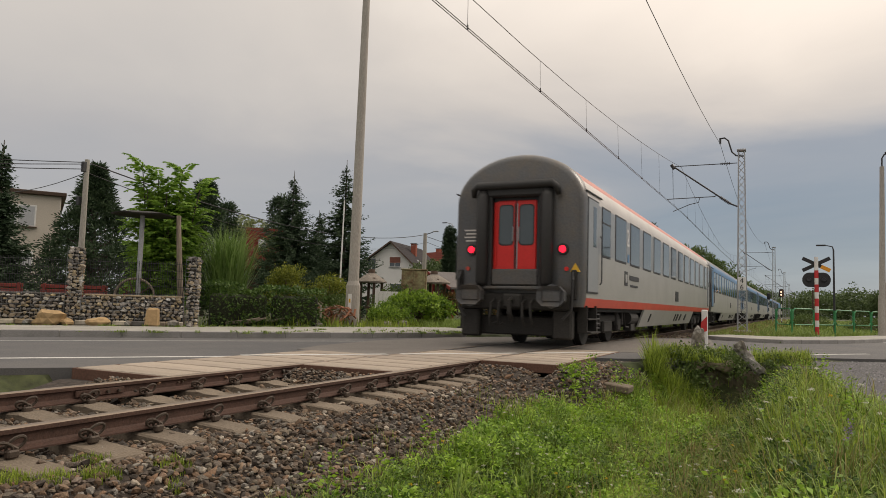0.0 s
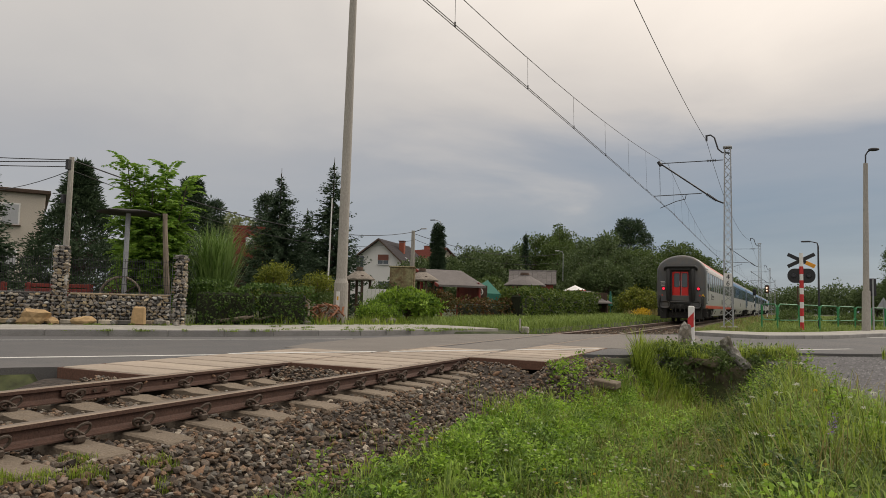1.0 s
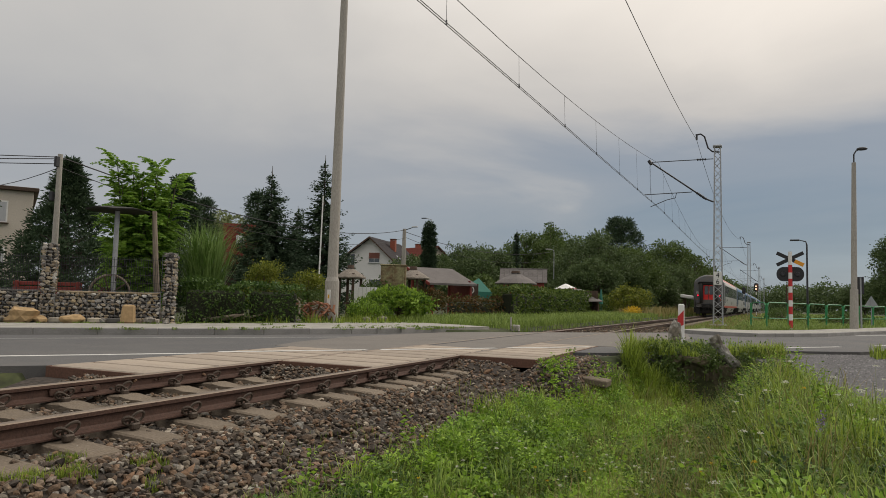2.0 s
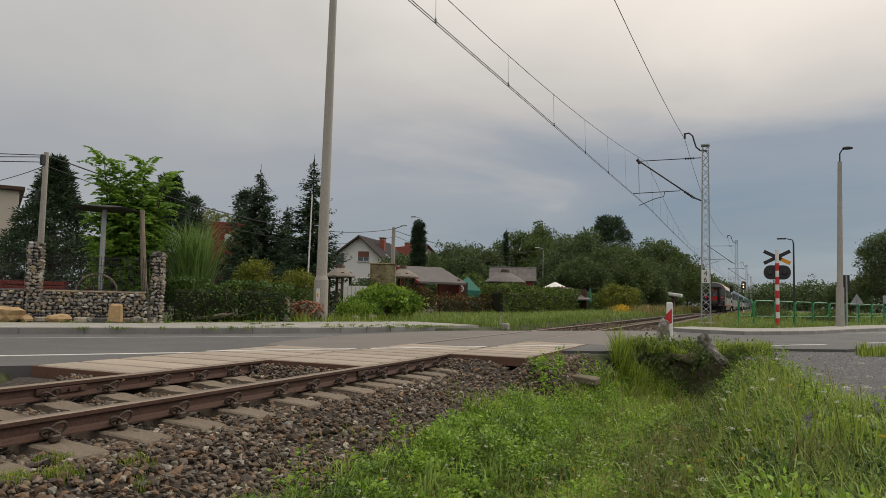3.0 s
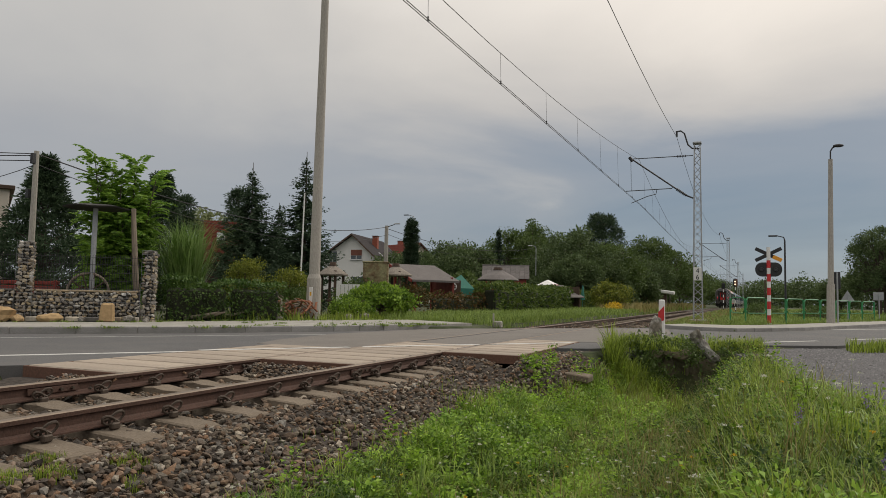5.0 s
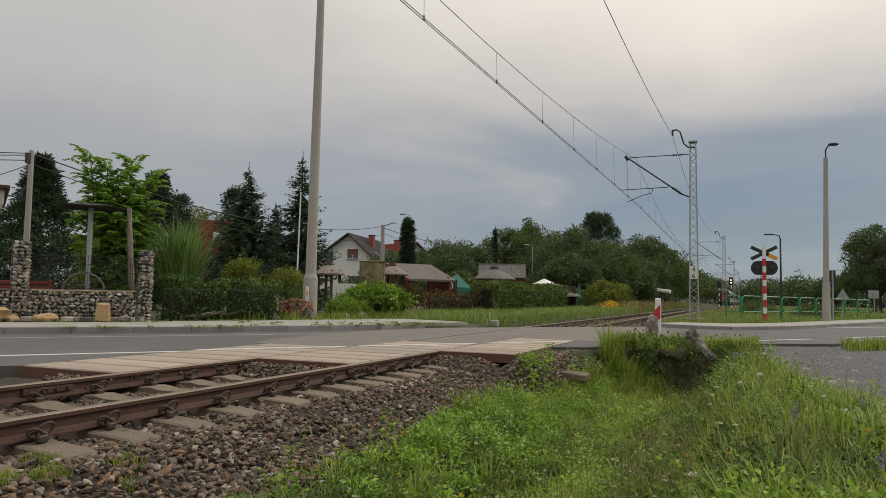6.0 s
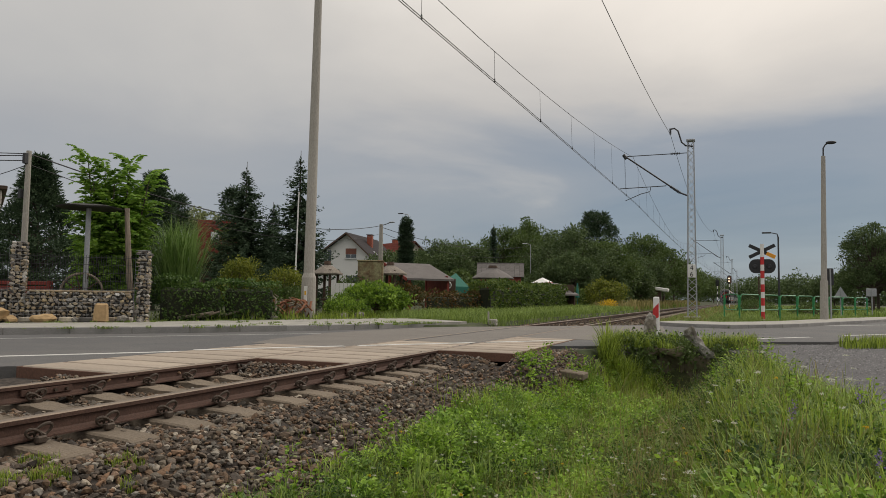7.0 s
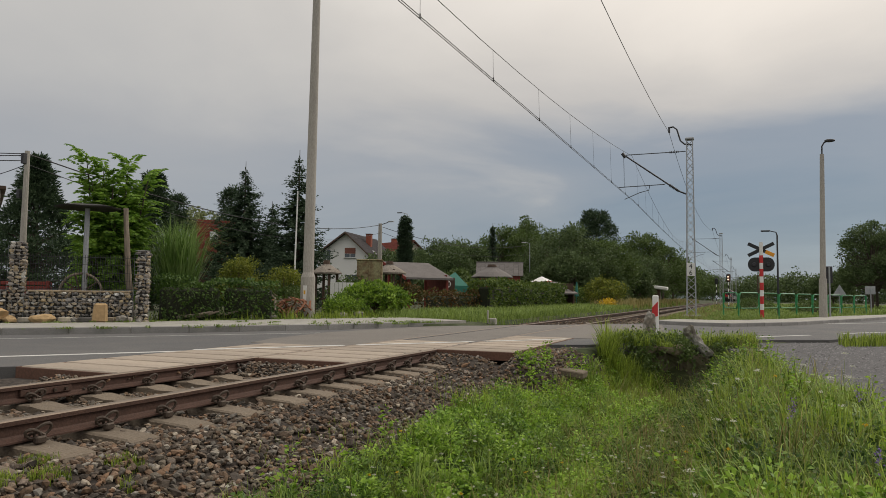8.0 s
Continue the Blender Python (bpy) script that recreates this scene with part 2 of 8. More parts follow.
def cloud_mesh(name, verts, faces, material):
    me = bpy.data.meshes.new(name)
    me.from_pydata(verts, [], faces)
    me.materials.append(material)
    return me


def box(bm, c, s, bevel=0.0, m=None):
    """A box at c of size s, its edges bevelled."""
    r = bmesh.ops.create_cube(bm, size=1.0)
    vs = r["verts"]
    bmesh.ops.scale(bm, vec=s, verts=vs)
    if bevel:
        es = list({e for v in vs for e in v.link_edges})
        vs = list({v for f in bmesh.ops.bevel(bm, geom=es, offset=bevel, segments=1, affect="EDGES")["faces"] for v in f.verts} | {v for v in vs if v.is_valid})
    bmesh.ops.translate(bm, vec=c, verts=vs)
    if m is not None:
        bmesh.ops.transform(bm, matrix=m, verts=vs)
    return vs


def boxed(c, s, bevel=0.0, m=None):
    bm = bmesh.new()
    box(bm, c, s, bevel, m)
    return bm


def rod(bm, a, b, r0, r1=None, n=8, caps=True):
    """A round bar from a to b."""
    a, b = Vector(a), Vector(b)
    r1 = r0 if r1 is None else r1
    q = (b - a).to_track_quat("Z", "Y")
    rings = []
    for c, r in ((a, r0), (b, r1)):
        rings.append([bm.verts.new(c + q @ Vector((math.cos(6.28319 * i / n) * r, math.sin(6.28319 * i / n) * r, 0))) for i in range(n)])
    for i in range(n):
        bm.faces.new((rings[0][i], rings[0][(i + 1) % n], rings[1][(i + 1) % n], rings[1][i]))
    if caps:
        bm.faces.new(rings[0][::-1])
        bm.faces.new(rings[1])


def tube(bm, pts, r, n=6):
    """A bent bar along pts, r a radius or one for each point."""
    pts = [Vector(p) for p in pts]
    rs = r if isinstance(r, (list, tuple)) else [r] * len(pts)
    rings, ref = [], None
    for i, p in enumerate(pts):
        d = (pts[min(i + 1, len(pts) - 1)] - pts[max(i - 1, 0)]).normalized()
        if ref is None:
            ref = d.orthogonal().normalized()
        ref = (ref - d * ref.dot(d)).normalized()
        side = d.cross(ref)
        rings.append([bm.verts.new(p + (ref * math.cos(6.28319 * k / n) + side * math.sin(6.28319 * k / n)) * rs[i]) for k in range(n)])
    for r0, r1 in zip(rings, rings[1:]):
        for k in range(n):
            bm.faces.new((r0[k], r0[(k + 1) % n], r1[(k + 1) % n], r1[k]))
    bm.faces.new(rings[0][::-1])
    bm.faces.new(rings[-1])


def prism(bm, poly, z0, z1):
    """An upright prism on a plan outline."""
    lo = [bm.verts.new((x, y, z0)) for x, y in poly]
    hi = [bm.verts.new((x, y, z1)) for x, y in poly]
    n = len(poly)
    for i in range(n):
        bm.faces.new((lo[i], lo[(i + 1) % n], hi[(i + 1) % n], hi[i]))
    bm.faces.new(lo[::-1])
    bm.faces.new(hi)


def sweep(bm, prof, ys, place, mats=None):
    """A profile of (x, z) swept along y; place(y) gives the sideways shift."""
    rings = [[bm.verts.new((x + place(y), y, z)) for x, z in prof] for y in ys]
    n = len(prof)
    for a, b in zip(rings, rings[1:]):
        for k in range(n):
            f = bm.faces.new((a[k], a[(k + 1) % n], b[(k + 1) % n], b[k]))
            if mats:
                f.material_index = mats[k]
    bm.faces.new(rings[0])
    bm.faces.new(rings[-1][::-1])


def lump(bm, c, s, seed, rough=0.25, cuts=1):
    """An uneven stone."""
    r = bmesh.ops.create_icosphere(bm, subdivisions=cuts, radius=0.5)
    rng = random.Random(seed)
    o = Vector((rng.random() * 50, rng.random() * 50, rng.random() * 50))
    for v in r["verts"]:
        k = 1 + rough * 2 * noise.noise(v.co * 2.2 + o)
        v.co = Vector((v.co.x * s[0], v.co.y * s[1], v.co.z * s[2])) * k + Vector(c)


def smooth01(t):
    t = max(0.0, min(1.0, t))
    return t * t * (3 - 2 * t)


# ---- plan of the place: track centre on x = 0, road askew to it ----
def track_x(y):
    k = max(0.0, y - 40)
    return k * k / 5000.0 if k < 40 else 0.32 + (k - 40) * 0.016


RU = Vector((0.588, 0.809))      # along the road
RN = Vector((0.809, -0.588))     # across it, towards the camera


def road_y(x, off):
    return (0.809 * x - off) / 0.588


def road_off(x, y):
    return 0.809 * x - 0.588 * y


def ground_z(x, y):
    off = road_off(x, y)
    z = -0.10 + 0.05 * noise.noise(Vector((x * 0.25, y * 0.25, 0)))
    if off < -12.5 and x < -2:
        z = 0.04 + 0.04 * noise.noise(Vector((x * 0.3, y * 0.3, 3)))
    # ditch between track and gravel drive, up to the culvert
    if y < 17.0 and 1.0 < x < 9:
        d = -0.50 - 0.42 * smooth01((x - 2.0) / 1.6)
        up = smooth01((x - 4.35) / 0.9)
        d = d * (1 - up) - 0.13 * up
        end = road_y(x, -5.0) - 0.3
        w = smooth01((x - 2.8) / 0.7) * smooth01((5.0 - x) / 0.4)
        end += (max(end, 14.1) - end) * w
        fade = smooth01((end - y) / 0.5)
        z = -0.05 * (1 - fade) + d * fade
        z += 0.05 * noise.noise(Vector((x * 1.3, y * 1.3, 9))) * fade
        if road_off(x, y) < -5.3:
            z = -0.2
    if -2.3 < x < 2.15 and y < 17 or abs(x) < 1.9:
        z = min(z, -0.75)
    if -3.5 < x < -1.3 and off > -5:
        z = -0.28
    if -12.6 < off < -5.45 and (x < 1.5 or off < -6):
        z = min(z, -0.22)
    if x > 5.3 and 15.9 > y:
        z = min(z, -0.2) if x > 7.2 - 0.19 * y + 0.9 else z
    return z


def build_ground():
    def lines(dense0, dense1, step, far):
        a = list(np.arange(dense0, dense1 + 1e-6, step))
        k, v = step, dense1
        while v < far:
            k *= 1.35
            v += k
            a.append(v)
        k, v = step, dense0
        while v > -far:
            k *= 1.35
            v -= k
            a.insert(0, v)
        return a
    xs, ys = lines(-14, 14, 0.25, 4200), lines(-2, 30, 0.25, 4200)
    verts = [(x, y, ground_z(x, y) if abs(x) < 60 and abs(y) < 120 else -0.12) for y in ys for x in xs]
    n = len(xs)
    faces = [(j * n + i, j * n + i + 1, (j + 1) * n + i + 1, (j + 1) * n + i) for j in range(len(ys) - 1) for i in range(n - 1)]
    me = cloud_mesh("ground", verts, faces, M_MEADOW)
    me.shade_smooth()
    tagged(new("ground", me), "green meadow and verge ground on both sides of the railway", "ground", kind="structure")


build_ground()

KERB_RIGHT = [(2.6, 24.6), (3.0, 23.7), (3.9, 23.15), (4.9, 23.1), (5.9, 24.4), (6.95, 26.1), (8.3, 29.6), (9.75, 33.0), (11.3, 37.2), (14.5, 44), (20, 54), (60, 125)]
KERB_LEFT = [(-50, -49), (-30, -20.9), (-12, 3.6), (-7.8, 9.2), (-5.6, 11.75), (-3.9, 14.5), (-3.3, 15.9), (-2.7, 18.2)]


def build_road():
    far_edge = KERB_LEFT + [(-1.6, 19.2), (1.0, 22.4)] + KERB_RIGHT
    near = [(64, 97), (16, 31.0), (9.0, 21.0), (6.9, 17.0), (5.0, road_y(5.0, -5.2)), (2.6, road_y(2.6, -5.3)), (2.02, 12.3), (2.02, 14.38), (0.71, 14.38), (0.71, 11.92), (-0.71, 11.92), (-0.71, 9.92), (-2.25, 9.92), (-2.25, 5.6), (-2.6, 5.2), (-12, road_y(-12, -5.2)), (-50, road_y(-50, -5.2))]
    bm = bmesh.new()
    prism(bm, far_edge + near, -0.2, -0.016)
    bmesh.ops.triangulate(bm, faces=bm.faces)
    solid("road", "worn grey asphalt road crossing the railway askew", "road", bm, M_ASPHALT, kind="structure")
    bm = bmesh.new()
    prism(bm, [(-2.6, 9.95), (-2.95, 11.0), (-3.3, 13.5), (-2.75, 17.3), (-1.6, 19.0), (1.0, 22.2), (2.9, 23.3), (3.3, 20.0), (3.1, 14.6), (2.05, 14.42), (0.72, 14.42), (0.72, 11.95), (-0.72, 11.95), (-0.72, 9.95)], -0.05, -0.011)
    bmesh.ops.triangulate(bm, faces=bm.faces)
    solid("road_patch", "paler dusty asphalt patch over the rails", "road", bm, M_ASPHALTPALE, kind="structure")
    # edge line on the near side and the faint seam line further out
    for name, off, w, x0, x1, lab in (("road_marking", -6.55, 0.13, -40, 2.0, "worn white edge line painted on asphalt"), ("road_marking", -10.45, 0.035, -40, -3.3, "thin pale worn line on asphalt")):
        bm = bmesh.new()
        pts = []
        for x, s in ((x0, -1), (x1, -1), (x1, 1), (x0, 1)):
            p = Vector((x, road_y(x, off))) + RN * (w / 2 * s)
            pts.append((p.x, p.y))
        prism(bm, pts, -0.02, -0.0125)
        solid(name, lab, "road marking", bm, M_ROADWHITE, kind="structure")
    for x0, x1 in ((-2.2, -0.82), (-0.67, 0.67), (0.82, 1.98)):
        bm = bmesh.new()
        pts = []
        for x, s in ((x0, -1), (x1, -1), (x1, 1), (x0, 1)):
            p = Vector((x, road_y(x, -6.55))) + RN * (0.075 * s)
            pts.append((p.x, p.y))
        prism(bm, pts, 0.0015, 0.004)
        solid("road_marking", "worn white edge line painted across the deck", "road marking", bm, M_ROADWHITE, kind="structure")
    for x0, x1, w, off in ((5.2, 6.7, 0.12, -5.75), (7.6, 9.6, 0.12, -5.9), (8.0, 13.0, 0.12, -10.2)):
        bm = bmesh.new()
        pts = []
        for x, s in ((x0, -1), (x1, -1), (x1, 1), (x0, 1)):
            p = Vector((x, road_y(x, off))) + RN * (w / 2 * s)
            pts.append((p.x, p.y))
        prism(bm, pts, -0.02, -0.0125)
        solid("road_marking", "worn white edge line painted on asphalt", "road marking", bm, M_ROADWHITE, kind="structure")
    # gravel drive on the camera's side
    bm = bmesh.new()
    prism(bm, [(4.7, 15.2), (5.1, 13.0), (5.5, 10.5), (5.9, 8.0), (6.3, 5.5), (7.0, 2.0), (7.5, -6), (40, -6), (40, 60), (9.0, 20.95), (6.9, 16.95), (5.0, 15.65)], -0.3, -0.075)
    bmesh.ops.triangulate(bm, faces=bm.faces)
    solid("gravel_drive", "loose grey gravel drive joining the road", "gravel drive", bm, M_GRAVEL, kind="structure")


build_road()


def kerb_run(pts, parent, height=0.12, depth=0.13, step=1.0):
    """Kerb stones laid one by one along a line."""
    v = [Vector(p) for p in pts]
    stone = None
    for a, b in zip(v, v[1:]):
        d = b - a
        n = max(1, round(d.length / step))
        for i in range(n):
            c = a + d * ((i + 0.5) / n)
            if c.length > 60:
                continue
            L = d.length / n
            m = pose(c.x, c.y, 0, 0, 0, math.degrees(math.atan2(d.y, d.x))) @ Matrix.Translation((0, depth / 2 - 0.02, 0))
            if stone is None or abs(L - stone[1]) > 0.004:
                bm = boxed((0, 0, height / 2 - 0.08), (L - 0.012, depth, height + 0.16), 0.012)
                stone = (part("kerb_stone", bm, M_KERB, parent, m=m), L)
            else:
                again(stone[0], m, parent)


def build_pavements():
    bm = bmesh.new()
    back = [(-5.2, 21.0), (-7.0, 17.2), (-8.6, 12.55), (-12.4, 7.7), (-31.5, -18.5), (-51.5, -47)]
    prism(bm, KERB_LEFT + [(-2.3, 19.6), (-3.4, 20.2)] + back, -0.3, 0.105)
    bmesh.ops.triangulate(bm, faces=bm.faces)
    left = solid("pavement", "pale concrete pavement behind a raised kerb", "pavement", bm, M_PAVE, kind="structure")
    kerb_run(KERB_LEFT[1:], left)
    bm = bmesh.new()
    inner = [(60.0, 129), (18.5, 55.2), (13.0, 45.0), (9.7, 37.8), (8.1, 33.6), (6.8, 30.0), (5.6, 27.6), (4.6, 26.3), (3.2, 26.4)]
    prism(bm, KERB_RIGHT + inner, -0.3, 0.095)
    bmesh.ops.triangulate(bm, faces=bm.faces)
    right = solid("pavement", "worn pale concrete pavement with a red-brown brick edge", "pavement", bm, M_PAVE, kind="structure")
    kerb_run(KERB_RIGHT[:-2], right, height=0.1)


build_pavements()

# ---- track ----
RAIL_PROFILE = [(-0.0625, -0.149), (0.0625, -0.149), (0.0625, -0.138), (0.020, -0.122), (0.008, -0.108), (0.008, -0.048), (0.0335, -0.038), (0.0345, -0.010), (0.028, -0.001), (0.0, 0.0), (-0.028, -0.001), (-0.0345, -0.010), (-0.0335, -0.038), (-0.008, -0.048), (-0.008, -0.108), (-0.020, -0.122), (-0.0625, -0.138)]
RAIL_MATS = [0, 0, 0, 0, 0, 0, 0, 1, 1, 1, 1, 0, 0, 0, 0, 0, 0]
SLEEPERS = [-4.2, -3.6, -3.0, -2.4, -1.85, -1.3, -0.75, -0.2, 0.38, 0.96, 1.55, 2.15, 2.73, 3.30, 3.83, 4.42, 5.06, 5.75, 6.31, 6.85, 7.35, 7.84, 8.42, 8.93, 9.5, 10.05]


def build_rails():
    ys = list(np.arange(-30, 60, 3.0)) + list(np.arange(60, 900, 12.0))
    for side in (-1, 1):
        bm = bmesh.new()
        sweep(bm, [(x + side * 0.7525, z) for x, z in RAIL_PROFILE], ys, track_x, RAIL_MATS)
        r = solid("rail", "rusty steel railway rail with a worn bright head", "rail", bm, [M_RAILSIDE, M_RAILTOP], group="rails of the track")
        # bolted joint
        for s in (-1, 1):
            part("fishplate", boxed((side * 0.7525 + s * 0.02, 7.62 if side > 0 else 4.6, -0.078), (0.02, 0.52, 0.062), 0.006), M_RAILSIDE, r)
            for k in (-0.19, -0.07, 0.07, 0.19):
                bm = bmesh.new()
                rod(bm, (side * 0.7525 + s * 0.028, (7.62 if side > 0 else 4.6) + k, -0.078), (side * 0.7525 + s * 0.055, (7.62 if side > 0 else 4.6) + k, -0.078), 0.016, n=6)
                part("bolt", bm, M_CLIP, r)


build_rails()


def build_sleepers():
    s = thing("sleeper", "weathered concrete sleeper with spring clips", "sleeper", group="sleepers of the track")
    bm = bmesh.new()
    prof = [(-1.25, -0.215), (-1.2, -0.19), (-0.55, -0.153), (-0.4, -0.19), (0.4, -0.19), (0.55, -0.153), (1.2, -0.19), (1.25, -0.215), (1.25, -0.42), (-1.25, -0.42)]
    lo = [bm.verts.new((x, -0.13 if z > -0.4 else -0.15, z)) for x, z in prof]
    hi = [bm.verts.new((x, 0.13 if z > -0.4 else 0.15, z)) for x, z in prof]
    for i in range(len(prof)):
        j = (i + 1) % len(prof)
        bm.faces.new((lo[i], lo[j], hi[j], hi[i]))
    bm.faces.new(lo)
    bm.faces.new(hi[::-1])
    bmesh.ops.bevel(bm, geom=[e for e in bm.edges if e.calc_length() > 0.2], offset=0.018, segments=1, affect="EDGES")
    part("body", bm, M_SLEEPER, s)
    # spring clip: two loops of bent bar beside the rail foot
    bm = bmesh.new()
    for cy, cz, ry, rz_, lean in ((0.034, 0.066, 0.050, 0.040, 0.35), (-0.036, 0.050, 0.042, 0.030, -0.3)):
        pts = []
        for k in range(15):
            u = k / 14 * 2 * math.pi
            pts.append((0.034 + 0.018 * math.sin(u + 1.0), cy + ry * math.cos(u), cz + rz_ * math.sin(u) + lean * ry * math.cos(u)))
        tube(bm, pts, 0.0105, 6)
    tube(bm, [(-0.035, -0.03, 0.025), (0.0, -0.02, 0.05), (0.045, 0.0, 0.06), (0.055, 0.03, 0.04), (0.05, 0.045, 0.0)], 0.0105, 6)
    box(bm, (0.055, 0, 0.012), (0.045, 0.075, 0.05), 0.01)
    clip = None
    for side in (-1, 1):
        for d in (-1, 1):
            m = pose(side * 0.7525 + d * 0.072, 0, -0.153, 0, 0, 0 if d > 0 else 180)
            if clip is None:
                clip = part("spring_clip", bm, M_CLIP, s, "rusty bent-bar rail clip", m)
            else:
                tagged(again(clip, m, s), "rusty bent-bar rail clip")
    ys = SLEEPERS + list(np.arange(19.8, 78, 0.6))
    s.matrix_basis = pose(0, ys[0], 0)
    rng = random.Random(4)
    for y in ys[1:]:
        copy_thing(s, pose(track_x(y), y, rng.uniform(-0.006, 0.004), 0, 0, rng.uniform(-0.8, 0.8)))


build_sleepers()


def shoulder_z(x, y):
    """Ballast slope between the crossing deck and the culvert."""
    xs = 2.05 + 0.17 * (y - 9.4)
    z = -0.075 - 0.85 * smooth01((x - xs) / 1.1)
    k = smooth01((y - 9.2) / 0.9) * smooth01((x - 1.8) / 0.3)
    return z * k + ballast_z(x, y) * (1 - k)


def near_z(x, y):
    """Surface that the near plants stand on."""
    z = ground_z(x, y)
    return max(z, shoulder_z(x, y)) if 1.9 < x < 3.9 and 9.2 < y < road_y(x, -5.28) else z


def ballast_z(x, y=0.0):
    a = abs(x)
    z = -0.232 if a < 1.5 else -0.232 - (a - 1.5) * 0.38
    # fill against the crossing decks
    edge = 5.4 if x < -0.72 else 7.55 if x < 0.72 else 10.1
    if a < 2.7:
        z += 0.15 * smooth01((y - edge + 0.8) / 0.7) * smooth01((2.7 - a) / 0.5)
    return z


def build_ballast():
    # bed
    bm = bmesh.new()
    prof = [(-3.0, -0.8), (-2.5, -0.62), (-1.5, -0.235), (1.5, -0.235), (2.5, -0.62), (3.2, -0.92), (3.2, -1.3), (-3.0, -1.3)]
    sweep(bm, prof, list(np.arange(-30, 14.3, 1.2)), track_x)
    near = solid("ballast_bed", "bed of brown crushed-stone ballast under the track", "ballast", bm, M_BALLASTBED, kind="structure")
    bm = bmesh.new()
    prof = [(-2.6, -0.6), (-1.6, -0.24), (1.6, -0.24), (2.6, -0.6), (2.6, -0.9), (-2.6, -0.9)]
    sweep(bm, prof, list(np.arange(19.2, 60, 4.0)) + list(np.arange(60, 900, 12.0)), track_x)
    solid("ballast_bed", "bed of brown crushed-stone ballast under the far track", "ballast", bm, M_BALLASTBED, kind="structure")
    for x0, x1, y1 in ((-2.2, -0.86, 5.36), (-0.66, 0.66, 7.5)):
        bm = bmesh.new()
        lo = [bm.verts.new(q) for q in ((x0, y1 - 0.75, -0.27), (x1, y1 - 0.75, -0.27), (x1, y1 - 0.15, -0.12), (x0, y1 - 0.15, -0.12), (x0, y1, -0.12), (x1, y1, -0.12), (x1, y1, -0.5), (x0, y1, -0.5))]
        for f in ((0, 1, 2, 3), (3, 2, 5, 4), (4, 5, 6, 7), (7, 6, 1, 0), (0, 3, 4, 7), (1, 6, 5, 2)):
            bm.faces.new([lo[q] for q in f])
        solid("ballast_fill", "ballast heaped against the crossing deck", "ballast", bm, M_BALLASTBED, kind="structure")
    # the nearest stones, one by one
    prng = random.Random(12)
    kinds = []
    for q in range(10):
        bm = bmesh.new()
        lump(bm, (0, 0, 0), (1.15, 0.85, 0.7), 500 + q, 0.5, 1)
        kinds.append(mesh_of("ballast_stone", bm, M_STONEONE))
    k = 0
    while k < 290:
        x, y = prng.uniform(0.9, 2.25), prng.uniform(2.3, 4.6)
        if min(abs(y - s) for s in SLEEPERS) < 0.19 and x < 1.33:
            continue
        s = prng.uniform(0.034, 0.064)
        o = new("ballast_stone", kinds[k % 10])
        o.parent = near
        o.matrix_basis = Matrix.LocRotScale((x, y, ballast_z(x) + 0.022), Euler((prng.uniform(-0.5, 0.5), prng.uniform(-0.5, 0.5), prng.uniform(0, 6.28))), (s, s, s))
        k += 1
    # loose stones
    rng = np.random.default_rng(3)
    ico = bmesh.new()
    bmesh.ops.create_icosphere(ico, subdivisions=1, radius=1.0)
    base = np.array([v.co[:] for v in ico.verts])
    tri = np.array([[v.index for v in f.verts] for f in ico.faces])
    ico.free()
    V, F, count = [], [], 0
    zones = [(-1.45, 3.3, 1.6, 5.0, 900), (-1.45, 3.3, 5.0, 8.0, 720), (-1.2, 3.6, 8.0, 14.0, 420), (-3.4, -1.3, 2.0, 6.0, 420), (-6.5, -3.4, 0.5, 5.0, 170), (-1.6, 2.0, 19.3, 32, 60)]
    for x0, x1, y0, y1, dens in zones:
        for _ in range(int((x1 - x0) * (y1 - y0) * dens)):
            x, y = rng.uniform(x0, x1), rng.uniform(y0, y1)
            if y < 15 and (-0.75 < x < 0.75 and y > 7.52 or -2.3 < x < -0.75 and y > 5.36 or 0.75 < x < 2.05 and y > 10.06 or x > 2.05 and y > 9.3 or x < -2.3 and y > road_y(x, -5.0)):
                continue
            on = min(abs(y - s) for s in SLEEPERS) < 0.15 and abs(x) < 1.28
            if on and rng.random() > 0.035 and ballast_z(x, y) < -0.22:
                continue
            if 0.66 < abs(x) < 0.85 and rng.random() > 0.15:
                continue
            r = rng.uniform(0.011, 0.029) * (1.5 if rng.random() < 0.10 else 1)
            z = ballast_z(x, y) + rng.uniform(-0.012, 0.03)
            if on:
                z = max(z, -0.2)
            if x < -1.6:
                z = max(z, -0.27)
            s = np.array([rng.uniform(0.8, 1.5), rng.uniform(0.7, 1.2), rng.uniform(0.55, 0.95)]) * r
            a = rng.uniform(0, 6.28)
            q = base * (1 + rng.uniform(-0.36, 0.3, (len(base), 1))) * s
            c, sn = math.cos(a), math.sin(a)
            tilt = rng.uniform(-0.5, 0.5)
            q = np.c_[q[:, 0] * c - q[:, 1] * sn, q[:, 0] * sn + q[:, 1] * c, q[:, 2] + q[:, 0] * tilt] + (x + track_x(y), y, z)
            V.append(q)
            F.append(tri + count)
            count += len(base)
    me = cloud_mesh("ballast_stones", np.concatenate(V).tolist(), np.concatenate(F).tolist(), M_STONE)
    tagged(new("ballast_stones", me), "loose angular brown and grey ballast stones between the sleepers", "ballast", kind="stuff")


build_ballast()


